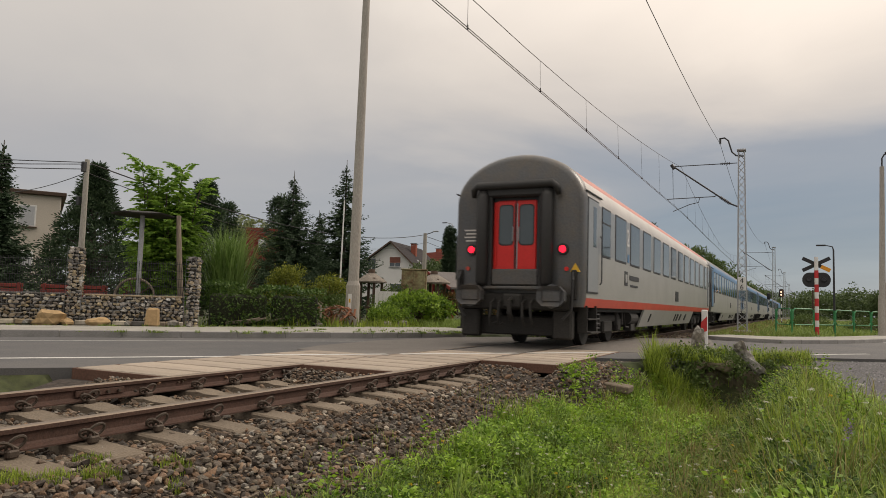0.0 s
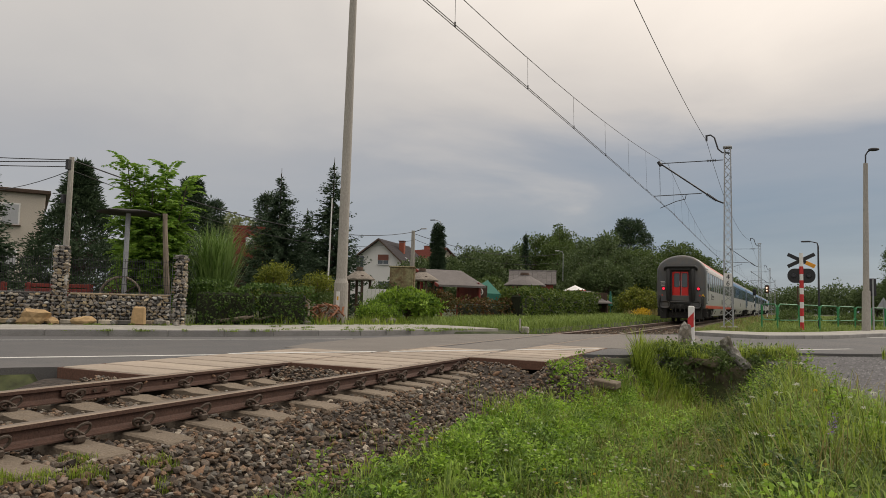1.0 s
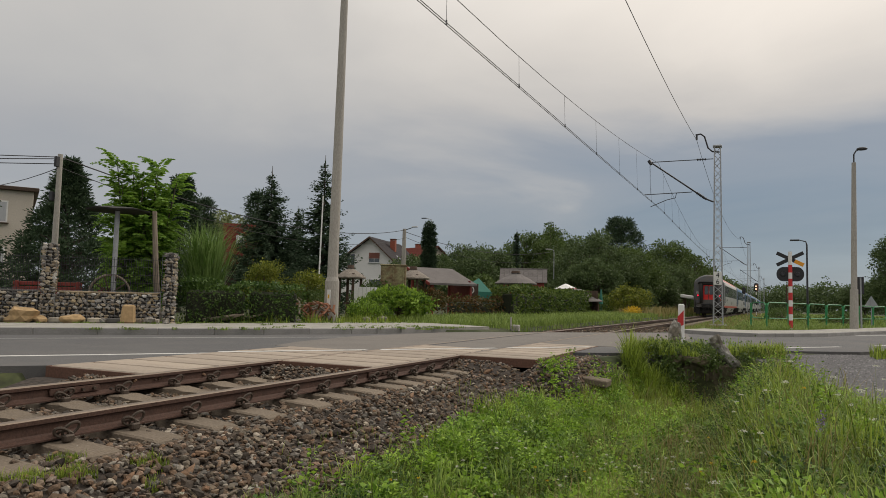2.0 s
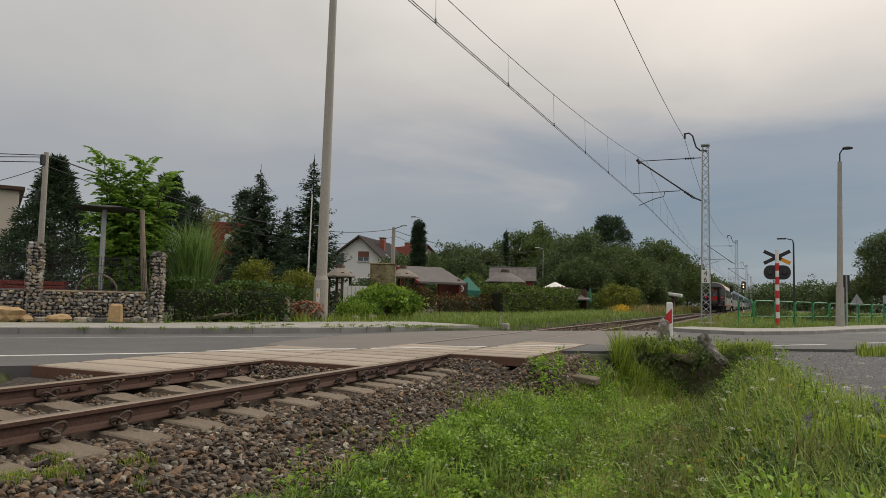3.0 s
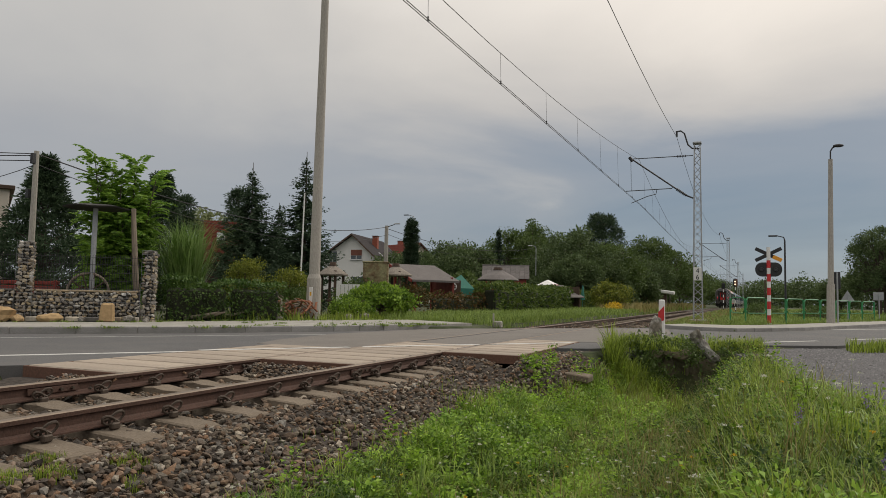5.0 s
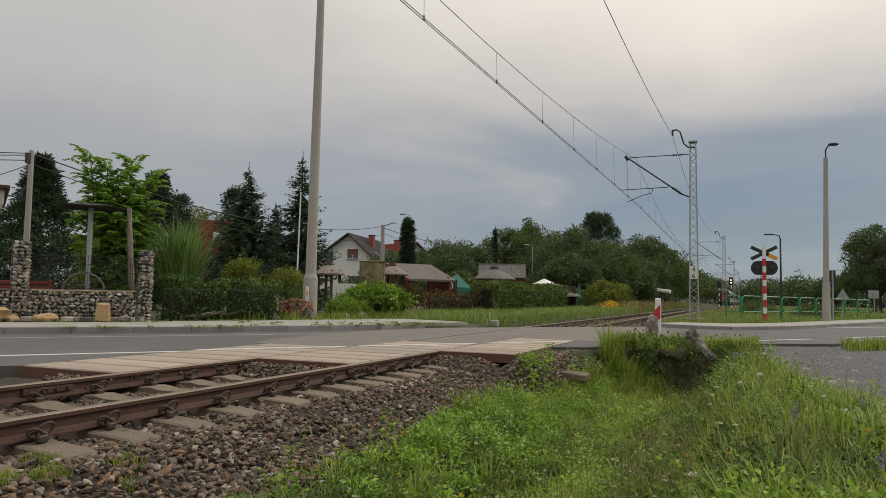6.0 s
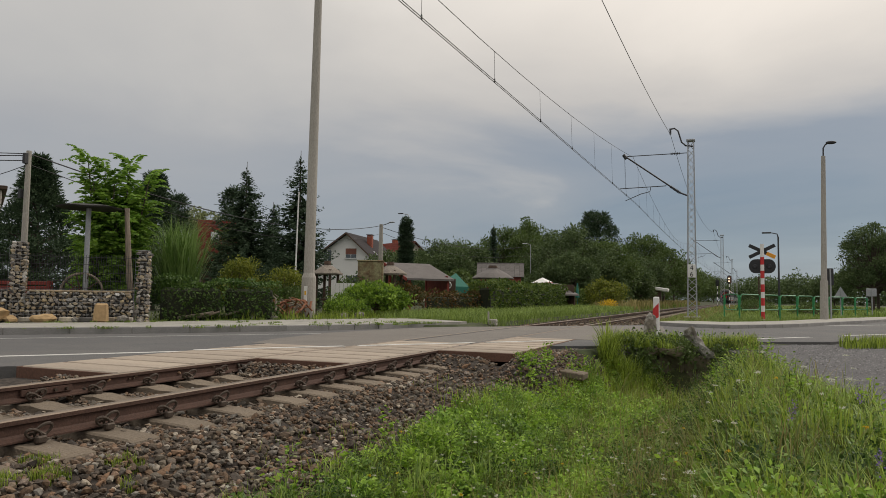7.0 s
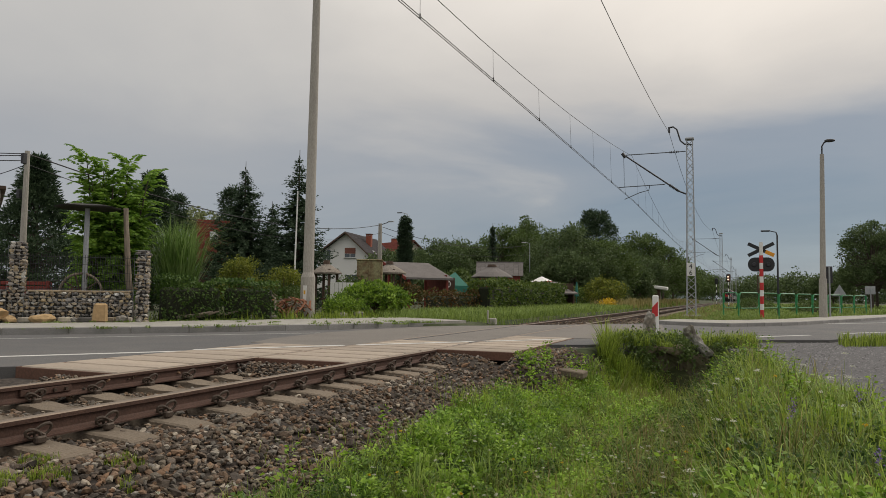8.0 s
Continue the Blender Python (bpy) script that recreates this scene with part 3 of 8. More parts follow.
def build_crossing_deck():
    for x0, x1, y0, n, step in ((-2.22, -0.80, 5.42, 8, 0.56), (-0.685, 0.685, 7.58, 8, 0.54), (0.80, 2.0, 10.12, 8, 0.53)):
        deck = thing("crossing_deck", "beige concrete crossing panels with a rusty steel edge", "crossing deck", pose((x0 + x1) / 2, y0, 0), group="crossing decks")
        p = None
        for i in range(n):
            m = pose(0, (i + 0.5) * step, 0)
            if p is None:
                p = part("deck_panel", boxed((0, 0, -0.065), (x1 - x0, step - 0.055, 0.13), 0.016), M_PLANK, deck, m=m)
            else:
                again(p, m, deck)
        part("bedding", boxed((0, n * step / 2, -0.10), (x1 - x0 - 0.03, n * step - 0.02, 0.08)), M_UNDERDECK, deck, "dark bedding seen in the joints")
        bm = boxed((0, -0.012, -0.07), (x1 - x0 + 0.02, 0.02, 0.13), 0.004)
        part("steel_edge", bm, M_RUSTEDGE, deck, "rusty steel edge angle")
        if x0 > 0 or x1 < -0.7:
            sx = (x1 - x0) / 2 * (1 if x0 > 0 else -1)
            part("steel_side", boxed((sx + (0.012 if x0 > 0 else -0.012), n * step / 2, -0.07), (0.02, n * step, 0.13), 0.004), M_RUSTEDGE, deck, "rusty steel edge angle")
    # black strips paint the shade of wheel grooves beside the rails through the asphalt
    for side in (-1, 1):
        bm = bmesh.new()
        x = side * 0.685
        a = 8.9 if side < 0 else 11.0
        prism(bm, [(x - 0.03, a), (x + 0.03, a), (x + 0.03, 20.5 + side), (x - 0.03, 20.5 + side)], -0.2, -0.006)
        solid("wheel_groove", "black strip painted as shade of the flangeway groove along the rail", "groove", bm, M_BLACK, kind="structure")


build_crossing_deck()

# ---- train ----
M_CGREY = mat("coach_light_grey", (0.36, 0.36, 0.345), 0.42, grain=20, vary=0.06, stain=0.8, stain_amt=0.3, bump=0.03)
M_CBAND = mat("coach_band_grey", (0.27, 0.285, 0.30), 0.38, grain=20, vary=0.06, stain=0.8, stain_amt=0.25, bump=0.03)
M_CCREAM = mat("coach_cream", (0.60, 0.56, 0.53), 0.45, grain=20, vary=0.06, stain=0.9, stain_amt=0.3, bump=0.03)
M_CRED = mat("coach_red", (0.50, 0.06, 0.035), 0.45, grain=20, vary=0.08, stain=1.5, stain_amt=0.35, bump=0.03)
# roof reds mixed paler: the bright sky's reflection is in the colour
M_CSALMON = mat("coach_faded_red", (0.52, 0.16, 0.12), 0.5, grain=18, vary=0.1, stain=0.9, stain_amt=0.35, bump=0.03)
M_CROOF = mat("coach_roof", (0.46, 0.20, 0.165), 0.55, grain=15, vary=0.12, stain=0.9, stain_amt=0.45, bump=0.05)
M_CEND = mat("coach_end_grey", (0.078, 0.079, 0.083), 0.34, grain=25, vary=0.2, stain=2.2, bump=0.05, second=(0.12, 0.092, 0.062), second_amt=0.55)
M_CBLUE = mat("coach_blue", (0.05, 0.16, 0.32), 0.42, grain=20, vary=0.06, stain=0.8, stain_amt=0.2, bump=0.03)
M_DROOF = mat("dark_roof", (0.13, 0.125, 0.125), 0.6, grain=15, vary=0.12, stain=0.9, stain_amt=0.4, bump=0.05)
M_UNDER = mat("underframe", (0.022, 0.020, 0.018), 0.75, grain=30, vary=0.35, stain=2, bump=0.25)
M_RUBBER = mat("gangway_rubber", (0.022, 0.021, 0.021), 0.55, grain=30, vary=0.2, stain=2, bump=0.15)
M_CGLASS = mat("coach_glass", (0.045, 0.06, 0.065), 0.06, grain=5, vary=0.05, bump=0.0, spec=0.9)
M_DOORRED = mat("door_red", (0.62, 0.018, 0.014), 0.4, grain=20, vary=0.06, stain=2, stain_amt=0.2, bump=0.03)
M_TAIL = glow("tail_light", (1.0, 0.012, 0.04), 1.5)
M_YELLOW = mat("yellow_sign", (0.68, 0.40, 0.03), 0.5, vary=0.06, bump=0.0)
BODY_LEN, COACH_PITCH = 25.2, 25.9


def side_points():
    """Half of the body's outline: straight side, then an arched roof."""
    arch = [(1.41 * math.cos(radians(a)), 3.06 + 0.99 * math.sin(radians(a))) for a in range(6, 91, 6)]
    return [(1.36, 0.86), (1.40, 1.05), (1.41, 2.02), (1.41, 3.06)] + [(x, z) if a < 14 else (0.0, 4.05) for a, (x, z) in enumerate(arch)]


# paint by segment: red sill, light side, window band, cream cant rail, roof
SEG_MATS = [3, 0, 1] + [2] * 4 + [5] * 2 + [4] * 9


def coach(mats, label, rear):
    """A four-axle coach; its origin is the rear end at rail height, forward is +y."""
    c = thing("railway_coach", label, "railway coach", group="coaches of the train")
    s = side_points()
    prof = s + [(-x, z) for x, z in s[-2::-1]]
    seg = SEG_MATS + SEG_MATS[::-1]
    bm = bmesh.new()
    sweep(bm, prof, [0.30, 2, 8, 14, 20, BODY_LEN - 0.30], lambda y: 0.0, seg + [6])
    rounded(part("body", bm, mats + [M_UNDER], c))
    for y0, y1, ins in ((0.0, 0.30, 0.05), (BODY_LEN, BODY_LEN - 0.30, 0.05)):
        bm = bmesh.new()
        rings = []
        for y, k in ((y0, 1 - ins), (y0 + (y1 - y0) * 0.12, 1.0 - ins * 0.55), (y0 + (y1 - y0) * 0.35, 1.0 - ins * 0.2), (y0 + (y1 - y0) * 0.65, 1.0), (y1, 1.003)):
            rings.append([bm.verts.new((x * k, y, 0.86 + (z - 0.86) * (k if z > 2 else 1))) for x, z in prof])
        for a, b in zip(rings, rings[1:]):
            for i in range(len(prof) - 1):
                bm.faces.new((a[i], a[i + 1], b[i + 1], b[i]))
            bm.faces.new((a[-1], a[0], b[0], b[-1]))
        bm.faces.new(rings[0])
        rounded(part("end_wall", bm, M_CEND, c, "dark grey grimy end wall"))
    # windows on both sides
    wins = [(1.95, 0.78)] + [(3.5 + 1.77 * i, 1.2) for i in range(11)] + [(23.1, 0.78)]
    frames = {}
    for y, w in wins:
        if y > BODY_LEN - 1:
            continue
        for sd in (-1, 1):
            m = pose(sd * 1.408, y, 2.53, 0, 0, 0 if sd > 0 else 180)
            if w not in frames:
                bm = boxed((0.0, 0, 0), (0.022, w + 0.07, 1.12), 0.01)
                fr = part("window", bm, M_BLACK, c, "dark rubber-framed coach window", m)
                gl = part("pane", boxed((0.010, 0, 0), (0.012, w - 0.03, 1.02), 0.0), M_CGLASS, fr)
                bar = part("transom", boxed((0.016, 0, 0.2), (0.01, w - 0.02, 0.035), 0.0), M_BLACK, fr) if w < 1 else None
                frames[w] = (fr, gl, bar)
            else:
                fr, gl, bar = frames[w]
                f2 = tagged(again(fr, m, c), "dark rubber-framed coach window")
                again(gl, Matrix(), f2)
                if bar:
                    again(bar, Matrix(), f2)
    # doors
    for y in (0.78, BODY_LEN - 0.78):
        for sd in (-1, 1):
            m = pose(sd * 1.408, y, 0, 0, 0, 0 if sd > 0 else 180)
            d = part("door", boxed((0.004, 0, 2.14), (0.03, 0.84, 1.92), 0.01), mats[1], c, "grey folding entrance door", m)
            part("seal", boxed((0.0, 0, 2.14), (0.022, 0.9, 1.98), 0.0), M_BLACK, d)
            part("door_window", boxed((0.016, 0.08 * sd, 2.55), (0.014, 0.26, 0.85), 0.004), M_CGLASS, d)
            bm = bmesh.new()
            tube(bm, [(0.02, 0.55, 1.35), (0.06, 0.55, 1.4), (0.06, 0.55, 2.35), (0.02, 0.55, 2.4)], 0.015, 6)
            part("handrail", bm, M_DARKSTEEL, d)
            bm = boxed((-0.1, 0, 0.62), (0.26, 0.8, 0.03), 0.0)
            box(bm, (-0.06, 0, 0.35), (0.28, 0.8, 0.03))
            for q in (-0.38, 0.38):
                box(bm, (-0.1, q, 0.62), (0.2, 0.03, 0.55))
            part("steps", bm, M_UNDER, d)
            part("gutter", boxed((0.0, 0.1, 3.24), (0.03, 1.3, 0.03), 0.006), M_DARKSTEEL, d)
    # skirts and equipment under the floor
    for sd in (-1, 1):
        bm = bmesh.new()
        pts = [(1.36, 0.86), (1.18, 0.36), (1.13, 0.36), (1.30, 0.86)]
        sweep(bm, [(sd * x, z) for x, z in pts], [7.0, 18.6], lambda y: 0.0)
        part("skirt", bm, mats[0], c, "light grey skirt with black grilles")
        for y in (8.3, 13.6, 14.2, 15.0, 16.4):
            part("grille", boxed((0, 0, 0), (0.03, 0.16 if y < 14 else 0.3, 0.26), 0.005), M_BLACK, c, m=pose(sd * 1.277, y, 0.62, 0, sd * 20, 0))
        part("data_panel", boxed((sd * 1.412, 13.2, 1.38), (0.012, 0.75, 0.36), 0.004), M_BLACK, c, "small dark grille panel")
    bm = boxed((0, BODY_LEN / 2, 0.62), (2.0, 11.4, 0.55), 0.03)
    box(bm, (0, BODY_LEN / 2, 0.85), (2.5, BODY_LEN - 0.8, 0.16))
    part("underframe", bm, M_UNDER, c)
    # bogies
    for yb in (3.6, BODY_LEN - 3.6):
        bm = bmesh.new()
        for sd in (-1, 1):
            box(bm, (sd * 1.0, 0, 0.62), (0.14, 3.4, 0.18), 0.03)
            box(bm, (sd * 1.0, 0, 0.42), (0.2, 0.9, 0.3), 0.04)
            for q in (-1.25, 1.25):
                box(bm, (sd * 1.02, q, 0.46), (0.18, 0.36, 0.34), 0.04)
                rod(bm, (sd * 1.05, q - 0.3, 0.45), (sd * 1.05, q - 0.3, 0.85), 0.09, n=8)
                rod(bm, (sd * 1.05, q + 0.3, 0.45), (sd * 1.05, q + 0.3, 0.85), 0.09, n=8)
        box(bm, (0, 0, 0.6), (1.9, 0.5, 0.25), 0.03)
        bg = part("bogie", bm, M_UNDER, c, "grimy dark bogie", pose(0, yb, 0))
        for q in (-1.25, 1.25):
            bm = bmesh.new()
            rod(bm, (-0.95, 0, 0), (0.95, 0, 0), 0.08, n=10)
            for sd in (-1, 1):
                rod(bm, (sd * 0.69, 0, 0), (sd * 0.82, 0, 0), 0.46, 0.455, n=24)
                rod(bm, (sd * 0.66, 0, 0), (sd * 0.69, 0, 0), 0.487, n=24)
            part("wheelset", bm, M_UNDER, bg, m=pose(0, q, 0.46))
    # gangway, buffers and coupling at each end
    for y0, turn in ((0.0, 0), (BODY_LEN, 180)):
        m = pose(0, y0, 0, 0, 0, turn)
        if not rear or turn == 180:
            bm = boxed((0, -0.18, 2.3), (1.4, 0.34, 2.1), 0.08)
            part("gangway", bm, M_RUBBER, c, "black rubber gangway bellows", m)
        for sd in (-1, 1):
            bm = bmesh.new()
            rod(bm, (sd * 0.875, 0.05, 1.06), (sd * 0.875, -0.30, 1.06), 0.115, n=14)
            rod(bm, (sd * 0.875, -0.30, 1.06), (sd * 0.875, -0.33, 1.06), 0.12, 0.25, n=8)
            box(bm, (sd * 0.875, -0.345, 1.06), (0.56, 0.05, 0.40), 0.11)
            part("buffer", bm, M_CEND, c, "dark steel buffer", m)
        bm = boxed((0, 0.03, 0.95), (2.35, 0.25, 0.34), 0.03)
        box(bm, (0, -0.08, 0.95), (0.42, 0.3, 0.3), 0.04)
        tube(bm, [(0, -0.2, 1.0), (0, -0.36, 0.95), (0, -0.34, 0.7), (0, -0.2, 0.55)], 0.05, 8)
        for q in (-0.42, -0.25, 0.25, 0.42):
            tube(bm, [(q, -0.1, 0.98), (q, -0.28, 0.9), (q * 1.05, -0.3, 0.62), (q * 1.1, -0.2, 0.45), (q * 0.9, -0.08, 0.5)], 0.028, 6)
        box(bm, (0, 0.35, 0.45), (1.7, 0.3, 0.4), 0.03)
        for sd in (-1, 1):
            box(bm, (sd * 1.0, 0.1, 0.5), (0.4, 0.25, 0.6), 0.04)
        part("coupling", bm, M_UNDER, c, "black coupling gear with hoses", m)
    if rear:
        rear_end(c)
    return c


def rear_end(c):
    for sd in (-1, 1):
        # rubber gangway tubes
        bm = bmesh.new()
        tube(bm, [(sd * 0.70, -0.13, 1.28), (sd * 0.70, -0.16, 1.34), (sd * 0.70, -0.16, 3.1), (sd * 0.70, -0.12, 3.22)], [0.10, 0.13, 0.13, 0.11], 12)
        part("gangway_tube", bm, M_RUBBER, c, "upright black rubber gangway tube", smooth=True)
        part("gangway_frame", boxed((sd * 0.56, -0.06, 2.2), (0.10, 0.14, 1.9), 0.02), M_RUBBER, c)
        # tail lamps
        bm = bmesh.new()
        rod(bm, (sd * 1.0, 0.03, 2.02), (sd * 1.0, -0.05, 2.02), 0.125, 0.115, n=20)
        lamp = part("tail_lamp", bm, M_BLACK, c, "round tail lamp glowing red")
        bm = bmesh.new()
        rod(bm, (sd * 1.0, -0.045, 2.02), (sd * 1.0, -0.062, 2.02), 0.078, 0.068, n=20)
        part("lens", bm, M_TAIL, lamp)
        bm = bmesh.new()
        rod(bm, (sd * 1.08, 0.0, 1.62), (sd * 1.08, -0.03, 1.62), 0.045, n=10)
        part("reflector", bm, M_DOORRED if sd > 0 else M_CRED, c, "small red reflector")
        # red door leaf with its window
        leaf = part("end_door", boxed((sd * 0.225, 0.0, 2.32), (0.43, 0.05, 1.46), 0.02), M_DOORRED, c, "bright red gangway door leaf")
        for name, w, h, y, m in (("window_seal", 0.33, 0.86, -0.026, M_BLACK), ("door_window", 0.285, 0.81, -0.031, M_CGLASS)):
            bm = bmesh.new()
            out = []
            for qx, qz, a0 in ((1, 1, 0), (-1, 1, 90), (-1, -1, 180), (1, -1, 270)):
                for a in range(a0, a0 + 91, 18):
                    out.append((sd * 0.225 + qx * (w / 2 - 0.08) + 0.08 * math.cos(radians(a)), 2.53 + qz * (h / 2 - 0.08) + 0.08 * math.sin(radians(a))))
            front = [bm.verts.new((x, y, z)) for x, z in out]
            back = [bm.verts.new((x, y + 0.012, z)) for x, z in out]
            bm.faces.new(front)
            bm.faces.new(back[::-1])
            for i in range(len(out)):
                j = (i + 1) % len(out)
                bm.faces.new((front[i], front[j], back[j], back[i]))
            part(name, bm, m, leaf)
        part("edge_strip", boxed((sd * 0.025, -0.03, 2.3), (0.02, 0.02, 1.36), 0.0), M_BLACK if sd < 0 else M_GALV, leaf)
        part("handle", boxed((sd * 0.065, -0.045, 2.34), (0.022, 0.03, 0.3), 0.006), M_GALV, leaf)
        # grab rails under the buffers
        bm = bmesh.new()
        tube(bm, [(sd * 1.22, -0.05, 1.55), (sd * 1.24, -0.12, 1.4), (sd * 1.22, -0.12, 0.8), (sd * 1.05, -0.15, 0.6)], 0.03, 8)
        part("brake_hose", bm, M_RUBBER, c)
        part("corner_post", boxed((sd * 1.24, 0.0, 1.3), (0.12, 0.1, 0.6), 0.02), M_UNDER, c)
    for sd in (-1, 1):
        bm = bmesh.new()
        rod(bm, (sd * 1.1, 5.6, 0.62), (sd * 1.1, 6.6, 0.62), 0.17, n=14)
        part("air_tank", bm, M_UNDER, c)
        bm = bmesh.new()
        tube(bm, [(sd * 1.16, 1.4, 0.8), (sd * 1.2, 1.5, 0.5), (sd * 1.2, 2.0, 0.42), (sd * 1.16, 2.1, 0.8)], 0.025, 6)
        tube(bm, [(sd * 1.18, 5.0, 0.82), (sd * 1.2, 5.1, 0.4), (sd * 1.2, 5.5, 0.38)], 0.025, 6)
        part("brake_pipe", bm, M_UNDER, c)
        part("battery_box", boxed((sd * 1.08, 6.2, 0.36), (0.22, 0.5, 0.2), 0.02), M_UNDER, c)
        for z in (0.42, 0.52, 0.62, 0.72):
            part("step_rung", boxed((sd * 1.26, 1.55, z), (0.12, 0.55, 0.025), 0.004), M_DARKSTEEL, c)
        part("gangway_handrail", boxed((sd * 0.52, -0.12, 2.2), (0.03, 0.03, 1.5), 0.008), M_DARKSTEEL, c)
    part("red_side_strip", boxed((-0.47, 0.0, 2.15), (0.07, 0.04, 1.75), 0.01), M_DOORRED, c)
    part("folding_bridge", boxed((0.0, -0.07, 1.44), (1.02, 0.08, 0.34), 0.03), M_CEND, c, "grey folded gangway bridge plate")
    part("sill_plate", boxed((0.0, -0.10, 1.22), (1.3, 0.18, 0.07), 0.02), M_CEND, c)
    # flat black sheet painted as the shade of the door recess
    part("door_recess", boxed((0, 0.012, 2.2), (1.06, 0.03, 1.9), 0.0), M_BLACK, c)
    bm = bmesh.new()
    tube(bm, [(-0.93, -0.12, 3.12), (-0.91, -0.17, 3.27), (-0.82, -0.19, 3.35), (0.82, -0.19, 3.35), (0.91, -0.17, 3.27), (0.93, -0.12, 3.12)], [0.05, 0.075, 0.085, 0.085, 0.075, 0.05], 12)
    part("gangway_top_tube", bm, M_RUBBER, c, "black rubber gangway roll over the door", smooth=True)
    part("canopy", boxed((0, -0.08, 3.26), (1.62, 0.16, 0.30), 0.04), M_RUBBER, c, "flat black canopy over the gangway")
    bm = bmesh.new()
    tri = [bm.verts.new(p) for p in ((1.16, -0.03, 1.56), (1.36, -0.03, 1.56), (1.26, -0.03, 1.74))]
    tri2 = [bm.verts.new(p) for p in ((1.16, 0.02, 1.56), (1.36, 0.02, 1.56), (1.26, 0.02, 1.74))]
    bm.faces.new(tri)
    bm.faces.new(tri2[::-1])
    for i in range(3):
        bm.faces.new((tri[i], tri[(i + 1) % 3], tri2[(i + 1) % 3], tri2[i]))
    part("warning_sign", bm, M_YELLOW, c, "small yellow triangular warning plate")
    # rows of small unreadable lettering on the end wall and the side
    for i in range(4):
        part("lettering", boxed((-1.05 + 0.02 * (i % 2), -0.004, 2.44 - i * 0.075), (0.26 - 0.03 * (i % 2), 0.012, 0.03)), M_CCREAM, c)
    part("emblem", boxed((1.413, 4.15, 1.62), (0.012, 0.36, 0.36), 0.004), M_BLACK, c, "small dark operator emblem")
    part("emblem_inner", boxed((1.418, 4.15, 1.62), (0.012, 0.2, 0.2), 0.004), M_CGREY, c)
    for i in range(2):
        part("lettering", boxed((1.413, 5.2, 1.66 - 0.2 * i), (0.012, 1.25 - 0.3 * i, 0.12 - 0.07 * i)), M_DARKSTEEL, c)
    # class figure beside the third window
    cu = bpy.data.curves.new("class_figure", "FONT")
    cu.body, cu.size, cu.extrude, cu.align_x = "2", 0.62, 0.004, "CENTER"
    t = new("class_figure_text", cu)
    dg = bpy.context.evaluated_depsgraph_get()
    me = bpy.data.meshes.new_from_object(t.evaluated_get(dg))
    bpy.data.objects.remove(t)
    me.materials.clear()
    me.materials.append(M_WHITE)
    o = new("class_figure", me)
    o.parent = c
    o.matrix_basis = pose(1.414, 4.37, 2.45, 90, 0, 90)
    part("class_plate", boxed((1.414, 4.40, 2.14), (0.01, 0.2, 0.2)), M_CBLUE, c)


def locomotive():
    c = thing("locomotive", "blue electric locomotive with a raised pantograph", "locomotive")
    s = [(1.4, 0.9), (1.45, 1.2), (1.45, 2.2), (1.45, 3.0), (1.3, 3.5), (1.0, 3.75), (0, 3.85)]
    prof = s + [(-x, z) for x, z in s[-2::-1]]
    bm = bmesh.new()
    sweep(bm, prof, [0.0, 0.5, 16.0, 16.6], lambda y: 0.0, [0, 0, 1, 1, 2, 2] * 2 + [2])
    part("body", bm, [M_CGREY, M_CBLUE, M_DROOF], c)
    part("underframe", boxed((0, 8.3, 0.6), (2.3, 13, 0.7), 0.05), M_UNDER, c)
    for y in (2.2, 5.0, 11.6, 14.4):
        bm = bmesh.new()
        rod(bm, (-0.85, y, 0.55), (0.85, y, 0.55), 0.55, n=20)
        part("wheelset", bm, M_UNDER, c)
    bm = bmesh.new()
    for sd in (-0.5, 0.5):
        tube(bm, [(sd, 2.5, 3.9), (sd, 4.0, 4.7), (sd, 2.9, 5.5)], 0.03, 6)
    rod(bm, (-0.8, 2.9, 5.52), (0.8, 2.9, 5.52), 0.03)
    part("pantograph", bm, M_DARKSTEEL, c, "raised dark steel pantograph")
    return c


RED_LIVERY = [M_CGREY, M_CBAND, M_CCREAM, M_CRED, M_CROOF, M_CSALMON]
BLUE_LIVERY = [M_CGREY, M_CBLUE, M_CBLUE, M_CGREY, M_DROOF, M_DROOF]
TRAIN = [coach(RED_LIVERY, "grey and red coach with red end doors, lit tail lamps", True)]
first_blue = coach(BLUE_LIVERY, "blue and light grey passenger coach of the train", False)
TRAIN.append(first_blue)
for _ in range(4):
    TRAIN.append(copy_thing(first_blue, Matrix()))
TRAIN.append(locomotive())
# position of the train's rear end along the track
TRAIN_Y = [(0.0, 13.75), (0.5, 28.9), (1.0, 44.6), (1.5, 60.0), (2.0, 74.0), (3.0, 100.5), (4.0, 127.5), (5.0, 155.0), (6.0, 182.5), (7.0, 210.0), (8.0, 237.5)]


def motions():
    for k, ob in enumerate(TRAIN):
        rows = []
        for t, y in TRAIN_Y:
            a = y + k * COACH_PITCH
            b = a + (BODY_LEN if k < 6 else 16.6)
            xa, xb = track_x(a), track_x(b)
            rows.append((t, pose(xa, a, 0, 0, 0, -math.degrees(math.atan2(xb - xa, b - a)))))
        walk(ob, rows)


# ---- overhead line ----
MASTS = [-19.0, 38.0, 95.0, 152.0, 209.0, 266.0, 323.0]


def mess_z(y):
    k = math.floor((y + 19.0) / 57.0)
    u = (y + 19.0 - k * 57.0) / 57.0 * 2 - 1
    return 6.3 + 2.06 * abs(u) ** 1.6


def stagger(y):
    k = (y + 19.0) / 57.0
    i = math.floor(k)
    a, b = (0.2 if i % 2 else -0.2), (-0.2 if i % 2 else 0.2)
    return a + (b - a) * (k - i)


def contact_z(y):
    return 5.62 + 0.008 * max(0.0, min(y, 40.0))


